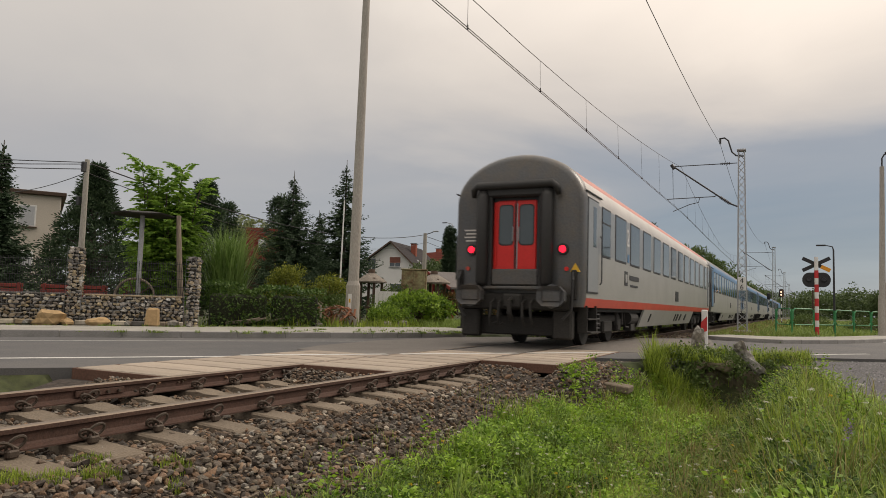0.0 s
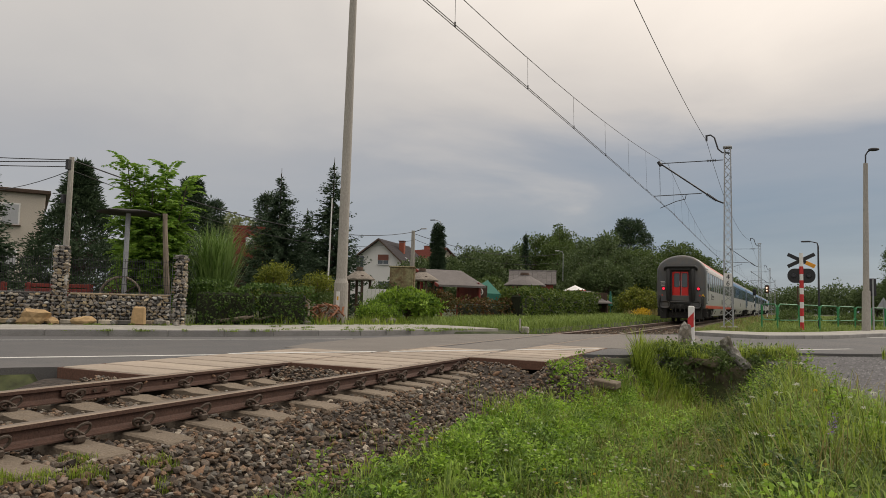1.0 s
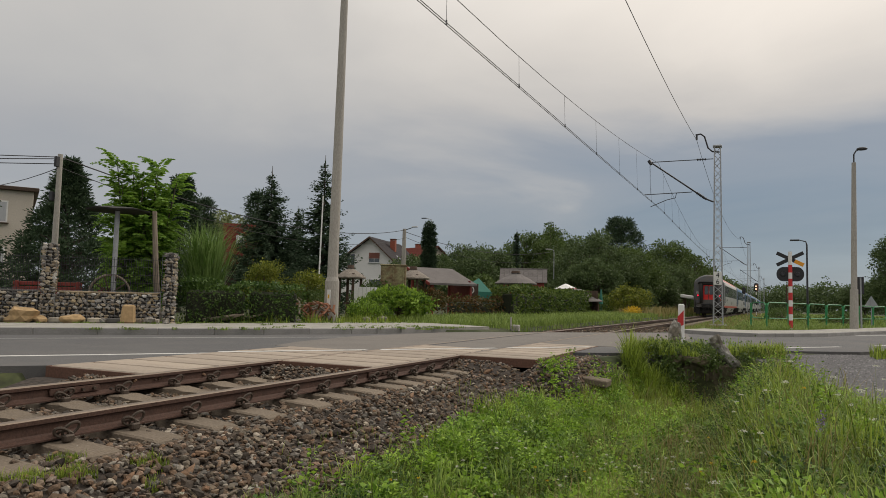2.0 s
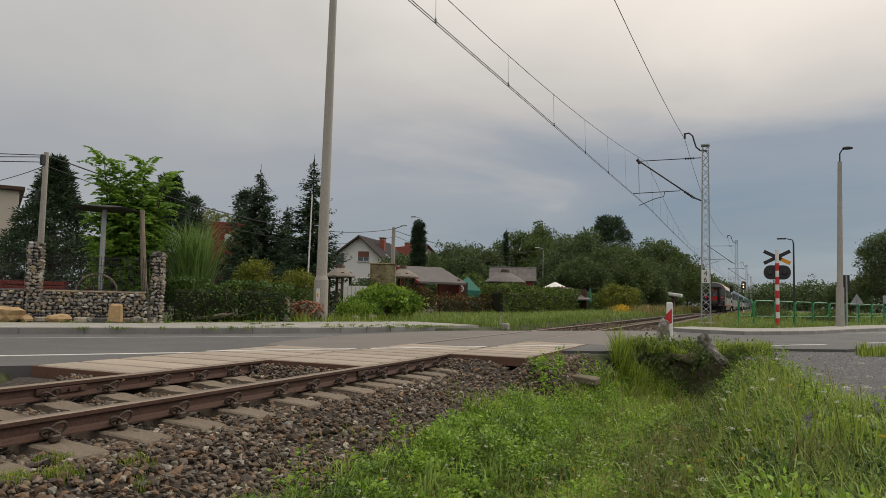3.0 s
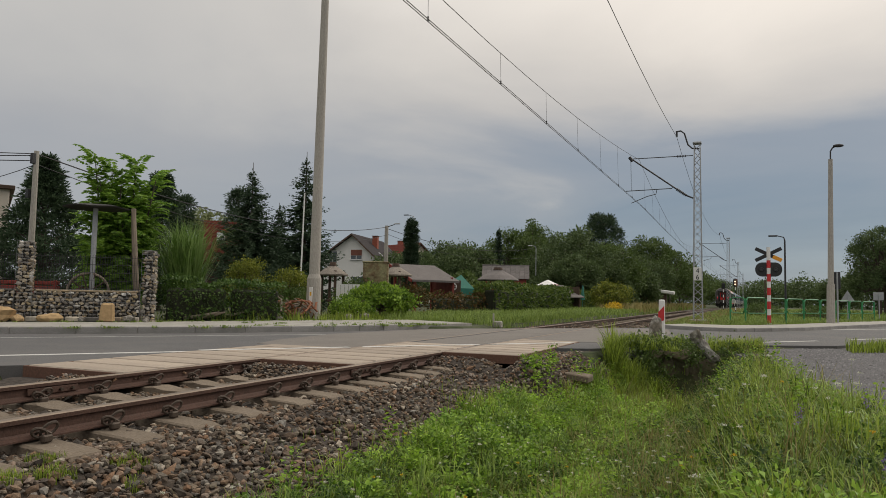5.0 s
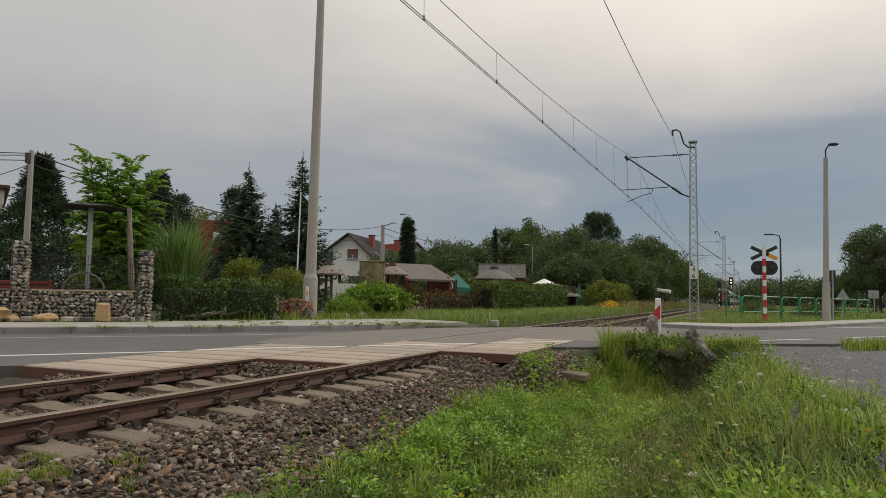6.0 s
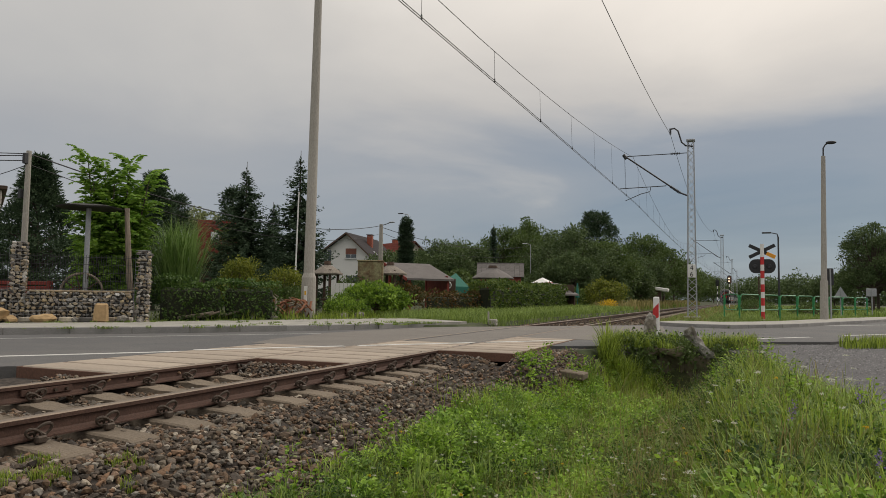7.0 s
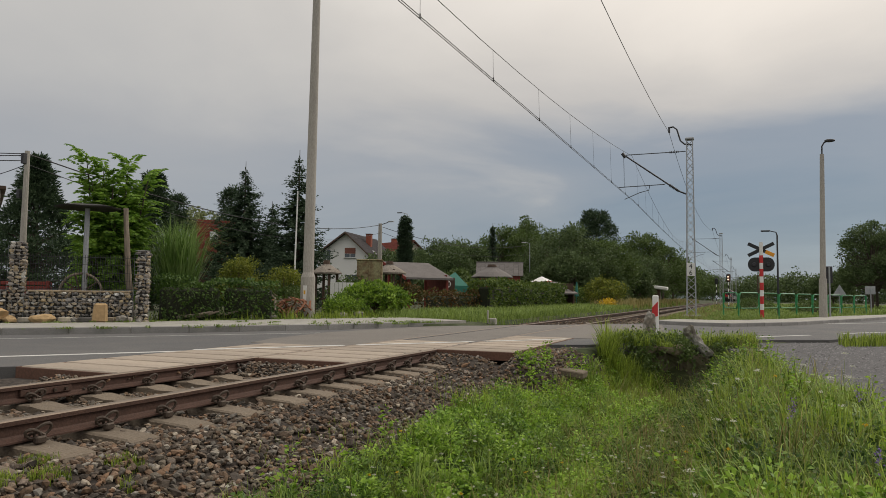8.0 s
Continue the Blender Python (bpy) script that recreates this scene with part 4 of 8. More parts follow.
def lattice_mast():
    mst = thing("catenary_mast", "grey lattice steel mast with a bracket arm over the track", "catenary mast", group="masts along the railway")
    w0, w1, H = 0.22, 0.14, 9.05
    for sx in (-1, 1):
        for sy in (-1, 1):
            bm = bmesh.new()
            a, b = Vector((sx * w0, sy * w0, -0.3)), Vector((sx * w1, sy * w1, H))
            rod(bm, a, b, 0.035, 0.03, n=4)
            part("leg", bm, M_GALV, mst)
    # zigzag lacing bars
    n = 24
    for f in range(4):
        for i in range(n):
            z0, z1 = 0.1 + (H - 0.2) * i / n, 0.1 + (H - 0.2) * (i + 1) / n
            wa, wb = w0 + (w1 - w0) * z0 / H, w0 + (w1 - w0) * z1 / H
            s = 1 if i % 2 else -1
            r = Matrix.Rotation(f * math.pi / 2, 3, "Z")
            bm = bmesh.new()
            rod(bm, r @ Vector((s * wa, wa, z0)), r @ Vector((-s * wb, wb, z1)), 0.016, n=4)
            part("lacing_bar", bm, M_GALV, mst)
    part("cap", boxed((0, 0, H), (0.42, 0.42, 0.1), 0.02), M_GALV, mst)
    part("foundation", boxed((0, 0, -0.25), (0.9, 0.9, 0.5), 0.05), M_KERB, mst)
    # bracket: upper tie, lower strut with insulators, steady arm (towards -x)
    bm = bmesh.new()
    tube(bm, [(-0.2, 0, 8.42), (-1.2, 0, 8.42), (-3.3, 0, 8.42)], 0.022, 6)
    for k in range(6):
        rod(bm, (-0.55 - k * 0.08, 0, 8.42), (-0.59 - k * 0.08, 0, 8.42), 0.06, n=8)
    part("upper_tie", bm, M_DARKSTEEL, mst)
    bm = bmesh.new()
    tube(bm, [(-0.2, 0, 6.2), (-0.55, 0, 6.36), (-3.3, 0, 8.42)], 0.04, 8)
    for k in range(7):
        rod(bm, (-0.55 - k * 0.07, 0, 6.36 + k * 0.052), (-0.585 - k * 0.07, 0, 6.386 + k * 0.052), 0.075, n=8)
    rod(bm, (-3.25, 0, 8.3), (-3.4, 0, 8.52), 0.09, n=8)
    part("bracket_tube", bm, M_DARKSTEEL, mst)
    bm = bmesh.new()
    tube(bm, [(-1.2, 0, 6.85), (-1.25, 0, 6.75), (-3.6, 0, 6.7)], 0.022, 6)
    tube(bm, [(-2.0, 0, 6.72), (-2.05, 0, 6.48), (-2.5, 0, 6.38), (-3.3, 0, 6.05)], 0.02, 6)
    part("steady_arm", bm, M_DARKSTEEL, mst)
    bm = bmesh.new()
    rod(bm, (-3.35, 0, 8.4), (-3.3, 0, 6.7), 0.006, n=4)
    part("drop_wire", bm, M_WIRE, mst)
    # top horn for the feeder cable
    bm = bmesh.new()
    tube(bm, [(0.1, 0, 8.75), (-0.25, 0, 8.8), (-0.45, 0, 9.0), (-0.62, 0, 9.6), (-0.8, 0, 9.75), (-1.05, 0, 9.72)], 0.04, 8)
    rod(bm, (-1.0, 0, 9.75), (-1.0, 0, 9.45), 0.05, n=8)
    part("feeder_horn", bm, M_DARKSTEEL, mst)
    return mst


def build_masts():
    m0 = lattice_mast()
    m0.matrix_basis = pose(3.02 + track_x(38), 38.0, 0)
    for y in MASTS[2:]:
        copy_thing(m0, pose(3.0 + track_x(y), y, 0))
    # kilometre plate on the first mast
    plate = thing("kilometre_plate", "white plate with black figures fixed to the mast", "sign", pose(3.02, 37.7, 2.3))
    part("board", boxed((0, 0, 0), (0.38, 0.02, 0.66), 0.01), M_WHITE, plate)
    for txt, z in (("4", 0.04), ("6", -0.28)):
        cu = bpy.data.curves.new("figure", "FONT")
        cu.body, cu.size, cu.extrude, cu.align_x = txt, 0.35, 0.004, "CENTER"
        t = new("figure_text", cu)
        me = bpy.data.meshes.new_from_object(t.evaluated_get(bpy.context.evaluated_depsgraph_get()))
        bpy.data.objects.remove(t)
        me.materials.clear()
        me.materials.append(M_BLACK)
        o = new("figure", me)
        o.parent = plate
        o.matrix_basis = pose(0, -0.015, z, 90, 0, 0)


build_masts()


def build_wires():
    def wire(name, label, pts, r):
        bm = bmesh.new()
        tube(bm, pts, r, 5)
        return solid(name, label, "overhead wire", bm, M_WIRE, group="overhead wires")
    ys = list(np.arange(-19, 323.1, 3.0))
    for k in (-0.025, 0.025):
        wire("contact_wire", "dark contact wire above the track", [(track_x(y) + stagger(y) + k, y, contact_z(y)) for y in ys], 0.0085)
    wire("catenary_wire", "sagging dark catenary wire above the track", [(track_x(y) + stagger(y) * 0.6, y, mess_z(y)) for y in ys], 0.0085)
    for y0 in MASTS[:5]:
        for i in range(14):
            y = y0 + 2.0 + 4.0 * i
            bm = bmesh.new()
            x = track_x(y)
            tube(bm, [(x + stagger(y) * 0.6, y, mess_z(y)), (x + stagger(y), y, contact_z(y))], 0.0045, 4)
            rod(bm, (x + stagger(y), y, contact_z(y) - 0.02), (x + stagger(y), y, contact_z(y) + 0.07), 0.016, n=5)
            solid("dropper", "thin dropper wire between catenary and contact wire", "overhead wire", bm, M_WIRE, group="overhead wires")
    fx = lambda y: track_x(y) + 2.02
    fz = lambda y: 8.3 + 1.15 * (((y + 19.0) % 57.0) / 57.0 * 2 - 1) ** 2
    wire("feeder_cable", "dark feeder cable along the mast tops", [(fx(y), y, fz(y)) for y in ys], 0.011)


build_wires()


# ---- crossing furniture on the far side ----
def andrew_cross():
    s = thing("crossing_signal", "level crossing cross and lamp boards on red-white post", "crossing signal", pose(6.05, 30.6, 0.09))
    bm = bmesh.new()
    rod(bm, (0, 0, -0.2), (0, 0, 3.0), 0.07, n=14)
    post = part("post", bm, M_WHITE, s, "white post with red bands")
    for i in range(5):
        bm = bmesh.new()
        z = 0.02 + i * 0.54
        rod(bm, (0, 0, z), (0, 0, z + 0.3), 0.073, n=14)
        part("red_band", bm, M_RED, post)
    for sg in (-1, 1):
        m = pose(0, 0.1, 2.72, 0, sg * 27, 0)
        arm = part("cross_arm", boxed((0, 0.015 * sg, 0), (1.06, 0.025, 0.14), 0.006), M_BLACK, s, "dark back of a cross arm", m)
    part("orange_tip", boxed((0.36, -0.006, 0), (0.35, 0.012, 0.15), 0.004), M_ORANGE, s, "orange cross arm tip", pose(0, 0.1, 2.72, 0, 27, 0))
    for sd in (-1, 1):
        bm = bmesh.new()
        poly = []
        for k in range(10):
            a = math.pi / 2 + math.pi * k / 9
            poly.append((sd * (0.25 + -0.24 * math.cos(a)), 0.28 * math.sin(a)))
        poly += [(sd * 0.065, -0.28), (sd * 0.065, 0.28)]
        lo = [bm.verts.new((x, 0.02, z)) for x, z in poly]
        hi = [bm.verts.new((x, 0.06, z)) for x, z in poly]
        for i in range(len(poly)):
            bm.faces.new((lo[i], lo[(i + 1) % len(poly)], hi[(i + 1) % len(poly)], hi[i]))
        bm.faces.new(lo)
        bm.faces.new(hi[::-1])
        b = part("lamp_board", bm, M_BLACK, s, "black rounded lamp board", pose(0, 0, 2.12))
        bm = bmesh.new()
        rod(bm, (sd * 0.26, 0.02, 0), (sd * 0.26, -0.06, 0), 0.09, 0.07, n=16)
        part("lamp_housing", bm, M_DARKSTEEL, b)


andrew_cross()


def delineator(x, y):
    s = thing("delineator_post", "white road delineator post with a red slanted band", "delineator post", pose(x, y, -0.05))
    bm = boxed((0, 0, 0.44), (0.13, 0.1, 1.0), 0.02)
    part("post", bm, M_WHITE, s)
    bm = bmesh.new()
    pts = [(-0.073, 0.42), (0.055, 0.48), (0.055, 0.80), (-0.073, 0.66)]
    lo = [bm.verts.new((px_, -0.056, pz)) for px_, pz in pts]
    hi = [bm.verts.new((px_, 0.056, pz)) for px_, pz in pts]
    for i in range(4):
        bm.faces.new((lo[i], lo[(i + 1) % 4], hi[(i + 1) % 4], hi[i]))
    bm.faces.new(lo)
    bm.faces.new(hi[::-1])
    part("red_band", bm, M_RED, s)


delineator(3.40, 16.6)


def lamp_column():
    s = thing("street_lamp", "tall pale concrete street lamp column with a dark lantern", "street lamp", pose(8.55, 34.2, 0.05, 0, 0.8, 0))
    bm = bmesh.new()
    rod(bm, (0, 0, -0.2), (0, 0, 1.7), 0.17, 0.155, n=14)
    rod(bm, (0, 0, 1.7), (0, 0, 7.1), 0.12, 0.085, n=14)
    part("column", bm, M_CONCPOLE, s, smooth=False)
    bm = bmesh.new()
    tube(bm, [(0, 0, 7.05), (0.0, 0, 7.45), (0.08, 0, 7.6), (0.2, 0, 7.66)], 0.03, 8)
    part("bracket", bm, M_DARKSTEEL, s)
    bm = bmesh.new()
    lump(bm, (0.30, 0, 7.68), (0.44, 0.24, 0.15), 5, 0.02, 2)
    part("lantern", bm, M_DARKSTEEL, s, smooth=True)


lamp_column()


def big_pole():
    s = thing("concrete_pole", "very tall tapered concrete pole with a thicker foot", "pole", pose(-7.25, 18.7, 0.08, 0, 0.45, 0))
    bm = bmesh.new()
    rod(bm, (0, 0, -0.3), (0, 0, 1.28), 0.235, 0.22, n=18)
    rod(bm, (0, 0, 1.28), (0, 0, 1.42), 0.22, 0.17, n=18)
    rod(bm, (0, 0, 1.42), (0, 0, 12.2), 0.17, 0.105, n=18)
    part("shaft", bm, M_CONCPOLE, s, smooth=False)
    part("notice_plate", boxed((0.05, -0.24, 0.75), (0.12, 0.02, 0.52), 0.004), M_WHITE, s, "small white plate with a yellow mark")
    part("plate_mark", boxed((0.05, -0.253, 0.8), (0.06, 0.01, 0.12), 0.002), M_YELLOW, s)
    bm = bmesh.new()
    tube(bm, [(0, 0, 10.6), (-0.3, -0.1, 10.72), (-0.55, -0.2, 10.78)], 0.04, 6)
    part("bracket", bm, M_DARKSTEEL, s)


big_pole()


def green_fence():
    f = thing("safety_railing", "green tubular steel safety railing beside the crossing", "railing")
    # panels of bent tube between posts
    pts = [Vector((4.6, 33.0))] + [Vector((5.2, 31.6)).lerp(Vector((12.0, 46.6)), i / 8) for i in range(0, 9)]
    for i, p in enumerate(pts):
        bm = bmesh.new()
        rod(bm, (p.x, p.y, -0.2), (p.x, p.y, 1.08), 0.034, n=8)
        part("post", bm, M_GREENRAIL, f)
    for p, q in zip(pts, pts[1:]):
        d = (q - p).normalized()
        bm = bmesh.new()
        u, v = p + d * 0.1, q - d * 0.1
        e = 0.12
        loop = [(u.x, u.y, 0.55 + e), (u.x, u.y, 1.1 - e), ((u + d * e).x, (u + d * e).y, 1.1), ((v - d * e).x, (v - d * e).y, 1.1), (v.x, v.y, 1.1 - e), (v.x, v.y, 0.45 + e), ((v - d * e).x, (v - d * e).y, 0.45), ((u + d * e).x, (u + d * e).y, 0.45), (u.x, u.y, 0.45 + e)]
        tube(bm, loop, 0.024, 6)
        part("panel", bm, M_GREENRAIL, f)


green_fence()

# ---- vegetation ----
M_BARK = mat("bark", (0.09, 0.07, 0.055), 0.95, grain=18, vary=0.4, stain=3, bump=0.6, stretch=(1, 1, 0.3))
M_SPRUCE = leafmat("spruce_needles", (0.026, 0.05, 0.026), (0.06, 0.095, 0.048), 0.7, 0.15, 0.55, 1.2)
M_PINE = leafmat("pine_needles", (0.028, 0.054, 0.028), (0.072, 0.11, 0.052), 0.7, 0.15, 0.55, 1.2)
M_LEAF = leafmat("broad_leaves", (0.05, 0.088, 0.022), (0.13, 0.18, 0.05), 0.6, 0.3, 0.45, 0.8)
M_LEAFDARK = leafmat("dark_broad_leaves", (0.052, 0.086, 0.032), (0.125, 0.17, 0.062), 0.65, 0.25, 0.45, 0.8)
M_LEAFBRIGHT = leafmat("bright_leaves", (0.05, 0.105, 0.015), (0.16, 0.255, 0.04), 0.55, 0.4)
M_LEAFYEL = leafmat("yellow_green_leaves", (0.075, 0.105, 0.014), (0.27, 0.29, 0.045), 0.6, 0.3)
M_FROND = leafmat("feathery_leaves", (0.095, 0.20, 0.026), (0.26, 0.41, 0.058), 0.5, 0.45)
M_WILLOW = leafmat("pale_leaves", (0.13, 0.16, 0.06), (0.23, 0.26, 0.12), 0.6, 0.3)
M_VINE = leafmat("hanging_vine", (0.03, 0.066, 0.012), (0.14, 0.19, 0.034), 0.6, 0.3)
M_SHRUB = leafmat("feathery_shrub", (0.07, 0.14, 0.018), (0.26, 0.39, 0.05), 0.55, 0.4)
M_IVY = leafmat("ivy", (0.03, 0.068, 0.014), (0.10, 0.17, 0.032), 0.5, 0.2)
M_VINERED = leafmat("reddening_vine", (0.05, 0.06, 0.014), (0.15, 0.075, 0.025), 0.6, 0.25)
M_REED = leafmat("reed_blades", (0.09, 0.17, 0.03), (0.26, 0.37, 0.12), 0.5, 0.3)
M_GRASSFAR = leafmat("verge_blades", (0.10, 0.155, 0.03), (0.27, 0.36, 0.08), 0.6, 0.35)
M_GRASS = leafmat("grass", (0.075, 0.12, 0.014), (0.36, 0.45, 0.07), 0.55, 0.4)
M_GRASSDRY = leafmat("dry_grass", (0.16, 0.15, 0.045), (0.34, 0.28, 0.12), 0.7, 0.3)
M_WEED = leafmat("weed_leaves", (0.06, 0.14, 0.012), (0.34, 0.52, 0.055), 0.5, 0.4)
M_UMBEL = leafmat("umbel_flowers", (0.5, 0.5, 0.38), (0.75, 0.74, 0.65), 0.7, 0.3)
M_FLOWERY = leafmat("yellow_flowers", (0.55, 0.35, 0.02), (0.7, 0.5, 0.04), 0.6, 0.2)
M_FLOWERV = leafmat("violet_flowers", (0.16, 0.10, 0.32), (0.30, 0.20, 0.48), 0.6, 0.2)
M_TWIG = mat("twigs", (0.14, 0.10, 0.07), 0.9, grain=30, vary=0.3, bump=0.2, island=0.4)


def items_mesh(name, V, faces, material):
    """One mesh of N alike small items; V is (N, k, 3), faces index into the k corners."""
    V = np.asarray(V, dtype=np.float32)
    n, k = V.shape[:2]
    me = bpy.data.meshes.new(name)
    me.vertices.add(n * k)
    me.vertices.foreach_set("co", V.reshape(-1))
    per = np.concatenate([np.array(f) for f in faces])
    loops = (np.arange(n)[:, None] * k + per[None]).reshape(-1).astype(np.int32)
    sizes = np.array([len(f) for f in faces])
    starts = np.concatenate([[0], np.cumsum(sizes)[:-1]])
    me.loops.add(len(loops))
    me.loops.foreach_set("vertex_index", loops)
    me.polygons.add(n * len(faces))
    me.polygons.foreach_set("loop_start", (np.arange(n)[:, None] * len(per) + starts[None]).reshape(-1).astype(np.int32))
    me.update(calc_edges=True)
    me.validate()
    me.materials.append(material)
    return me


def unit(a):
    return a / np.maximum(np.linalg.norm(a, axis=-1, keepdims=True), 1e-6)


def leaf_quads(P, D, L, Wd, rng, fold=0.15):
    """Leaves at P, pointing along D, L long and Wd wide: folded rhombs."""
    n = len(P)
    D = unit(D)
    R = unit(np.cross(D, rng.normal(size=(n, 3))))
    U = np.cross(D, R)
    L = np.broadcast_to(np.asarray(L), (n,))[:, None]
    Wd = np.broadcast_to(np.asarray(Wd), (n,))[:, None]
    mid = P + D * L * 0.45
    return np.stack([P, mid + R * Wd * 0.5 + U * Wd * fold, P + D * L, mid - R * Wd * 0.5 + U * Wd * fold], axis=1)


QUAD = [(0, 1, 2, 3)]


def tree(name, label, place, trunk_bm, V, leafm, group="trees", bark=None):
    t = thing(name, label, "tree", pose(*place), group=group)
    if trunk_bm is not None:
        part("trunk", trunk_bm, bark or M_BARK, t)
    o = new("crown", items_mesh("crown", V, QUAD, leafm))
    o.parent = t
    return t


def spruce_shape(h, r, seed, base=0.06, dens=1.0, gap=0.0, leaf=0.26):
    rng = np.random.default_rng(seed)
    P, D, L = [], [], []
    z = base * h
    while z < h * 0.985:
        k = 1 - z / h
        reach = r * (k ** 0.9) * (1.0 + 0.14 * math.sin(z * 5.3 + seed)) * (1 - 0.35 * max(0, (0.2 - z / h)) / 0.2)
        nb = int(7 + 9 * k)
        for i in range(nb):
            if rng.random() < gap:
                continue
            a = rng.uniform(0, 6.283)
            ln = reach * rng.uniform(0.6, 1.25) + 0.06
            m = max(3, int(ln / 0.13 * dens))
            s = np.linspace(0.12, 1, m)
            rad = s * ln
            zz = z - 0.34 * ln * s + 0.36 * ln * s ** 3 + rng.uniform(-0.1, 0.1)
            base_p = np.c_[np.cos(a) * rad, np.sin(a) * rad, zz]
            for side in (-1, 0, 1, -1, 1):
                j = rng.normal(scale=0.05, size=(m, 3))
                aa = a + side * rng.uniform(0.5, 1.1, m)
                P.append(base_p + j)
                D.append(np.c_[np.cos(aa), np.sin(aa), rng.uniform(-0.45, 0.15, m)])
                L.append(leaf * (0.55 + 0.7 * (1 - s)) * rng.uniform(0.7, 1.2, m) * (0.5 + 0.5 * min(1, ln)))
        z += h * 0.017 * rng.uniform(0.8, 1.25) + 0.04
    P.append(np.array([[0, 0, h * 0.96 + 0.05 * i] for i in range(6)]))
    D.append(rng.normal(size=(6, 3)) * 0.4 + (0, 0, 1))
    L.append(np.full(6, leaf * 0.8))
    P, D, L = np.concatenate(P), np.concatenate(D), np.concatenate(L)
    V = leaf_quads(P, D, L, L * 0.42, rng)
    bm = bmesh.new()
    rod(bm, (0, 0, -0.2), (0, 0, h * 1.05), h * 0.016 + 0.05, 0.012, n=8)
    return bm, V


def pine_shape(h, r, seed, base=0.1, puffs=150, puff=0.45, per=60, pointed=0.6):
    """Uneven conifer of needle tufts on limbs."""
    rng = np.random.default_rng(seed)
    bm = bmesh.new()
    rod(bm, (0, 0, -0.2), (0, 0, h * 0.93), h * 0.02 + 0.05, 0.03, n=8)
    P, D = [], []
    for i in range(puffs):
        u = rng.uniform(base, 0.985) if i > 6 else 0.93 + 0.06 * rng.random()
        k = (1 - u) ** pointed * min(1.0, 0.55 + (u - base) * 3)
        a = rng.uniform(0, 6.283)
        rad = r * k * (rng.uniform(0.35, 1.08) ** 0.6)
        c = np.array([math.cos(a) * rad, math.sin(a) * rad, u * h + rng.uniform(-0.2, 0.2)])
        if i % 3 == 0:
            tube(bm, [(0, 0, max(0.1, c[2] - rad * 0.45)), (c[0] * 0.6, c[1] * 0.6, c[2] - 0.12 * rad), tuple(c)], [0.05, 0.03, 0.012], 4)
        s = puff * rng.uniform(0.65, 1.2)
        d = unit(rng.normal(size=(per, 3)) + np.array([math.cos(a), math.sin(a), 0.5]) * 0.5)
        P.append(c + d * s * rng.uniform(0.15, 0.8, (per, 1)) * (1, 1, 0.6))
        D.append(d)
    P, D = np.concatenate(P), np.concatenate(D)
    L = puff * 0.40 * rng.uniform(0.6, 1.2, len(P))
    return bm, leaf_quads(P, D, L, L * 0.30, rng)


def broad_shape(h, r, seed, base=0.25, clumps=70, per=110, leaf=0.13, clump=0.75, droop=0.0, top=1.0):
    """Leafy tree: limbs that end in clumps of leaves, gaps between them."""
    rng = np.random.default_rng(seed)
    bm = bmesh.new()
    tr = h * 0.018 + 0.04
    rod(bm, (0, 0, -0.2), (0, 0, h * 0.6), tr, tr * 0.5, n=8)
    P, D = [], []
    for i in range(clumps):
        d = unit(rng.normal(size=3))
        d[2] = abs(d[2]) * 1.3 - 0.45
        d = unit(d)
        k = rng.uniform(0.45, 1.05) ** 0.5
        c = np.array([d[0] * r * k, d[1] * r * k, h * (base + 1) / 2 + d[2] * h * (1 - base) / 2 * k * top])
        c[:2] *= rng.uniform(0.8, 1.15)
        if i % 2 == 0:
            tube(bm, [(0, 0, h * rng.uniform(0.25, 0.5)), tuple(c * (0.55, 0.55, 0.8)), tuple(c)], [tr * 0.5, tr * 0.28, 0.012], 5)
        s = clump * rng.uniform(0.6, 1.25)
        n = int(per * rng.uniform(0.7, 1.2))
        q = unit(rng.normal(size=(n, 3)))
        P.append(c + q * s * (rng.uniform(0.2, 1.0, (n, 1)) ** 0.45) * (1, 1, 0.75) * (1 + 0.3 * rng.normal(size=(n, 1)) * 0.6))
        D.append(q * 0.7 + rng.normal(size=(n, 3)) * 0.6 + (0, 0, 0.25 - droop))
    P, D = np.concatenate(P), np.concatenate(D)
    L = leaf * rng.uniform(0.65, 1.35, len(P))
    return bm, leaf_quads(P, D, L, L * 0.6, rng)


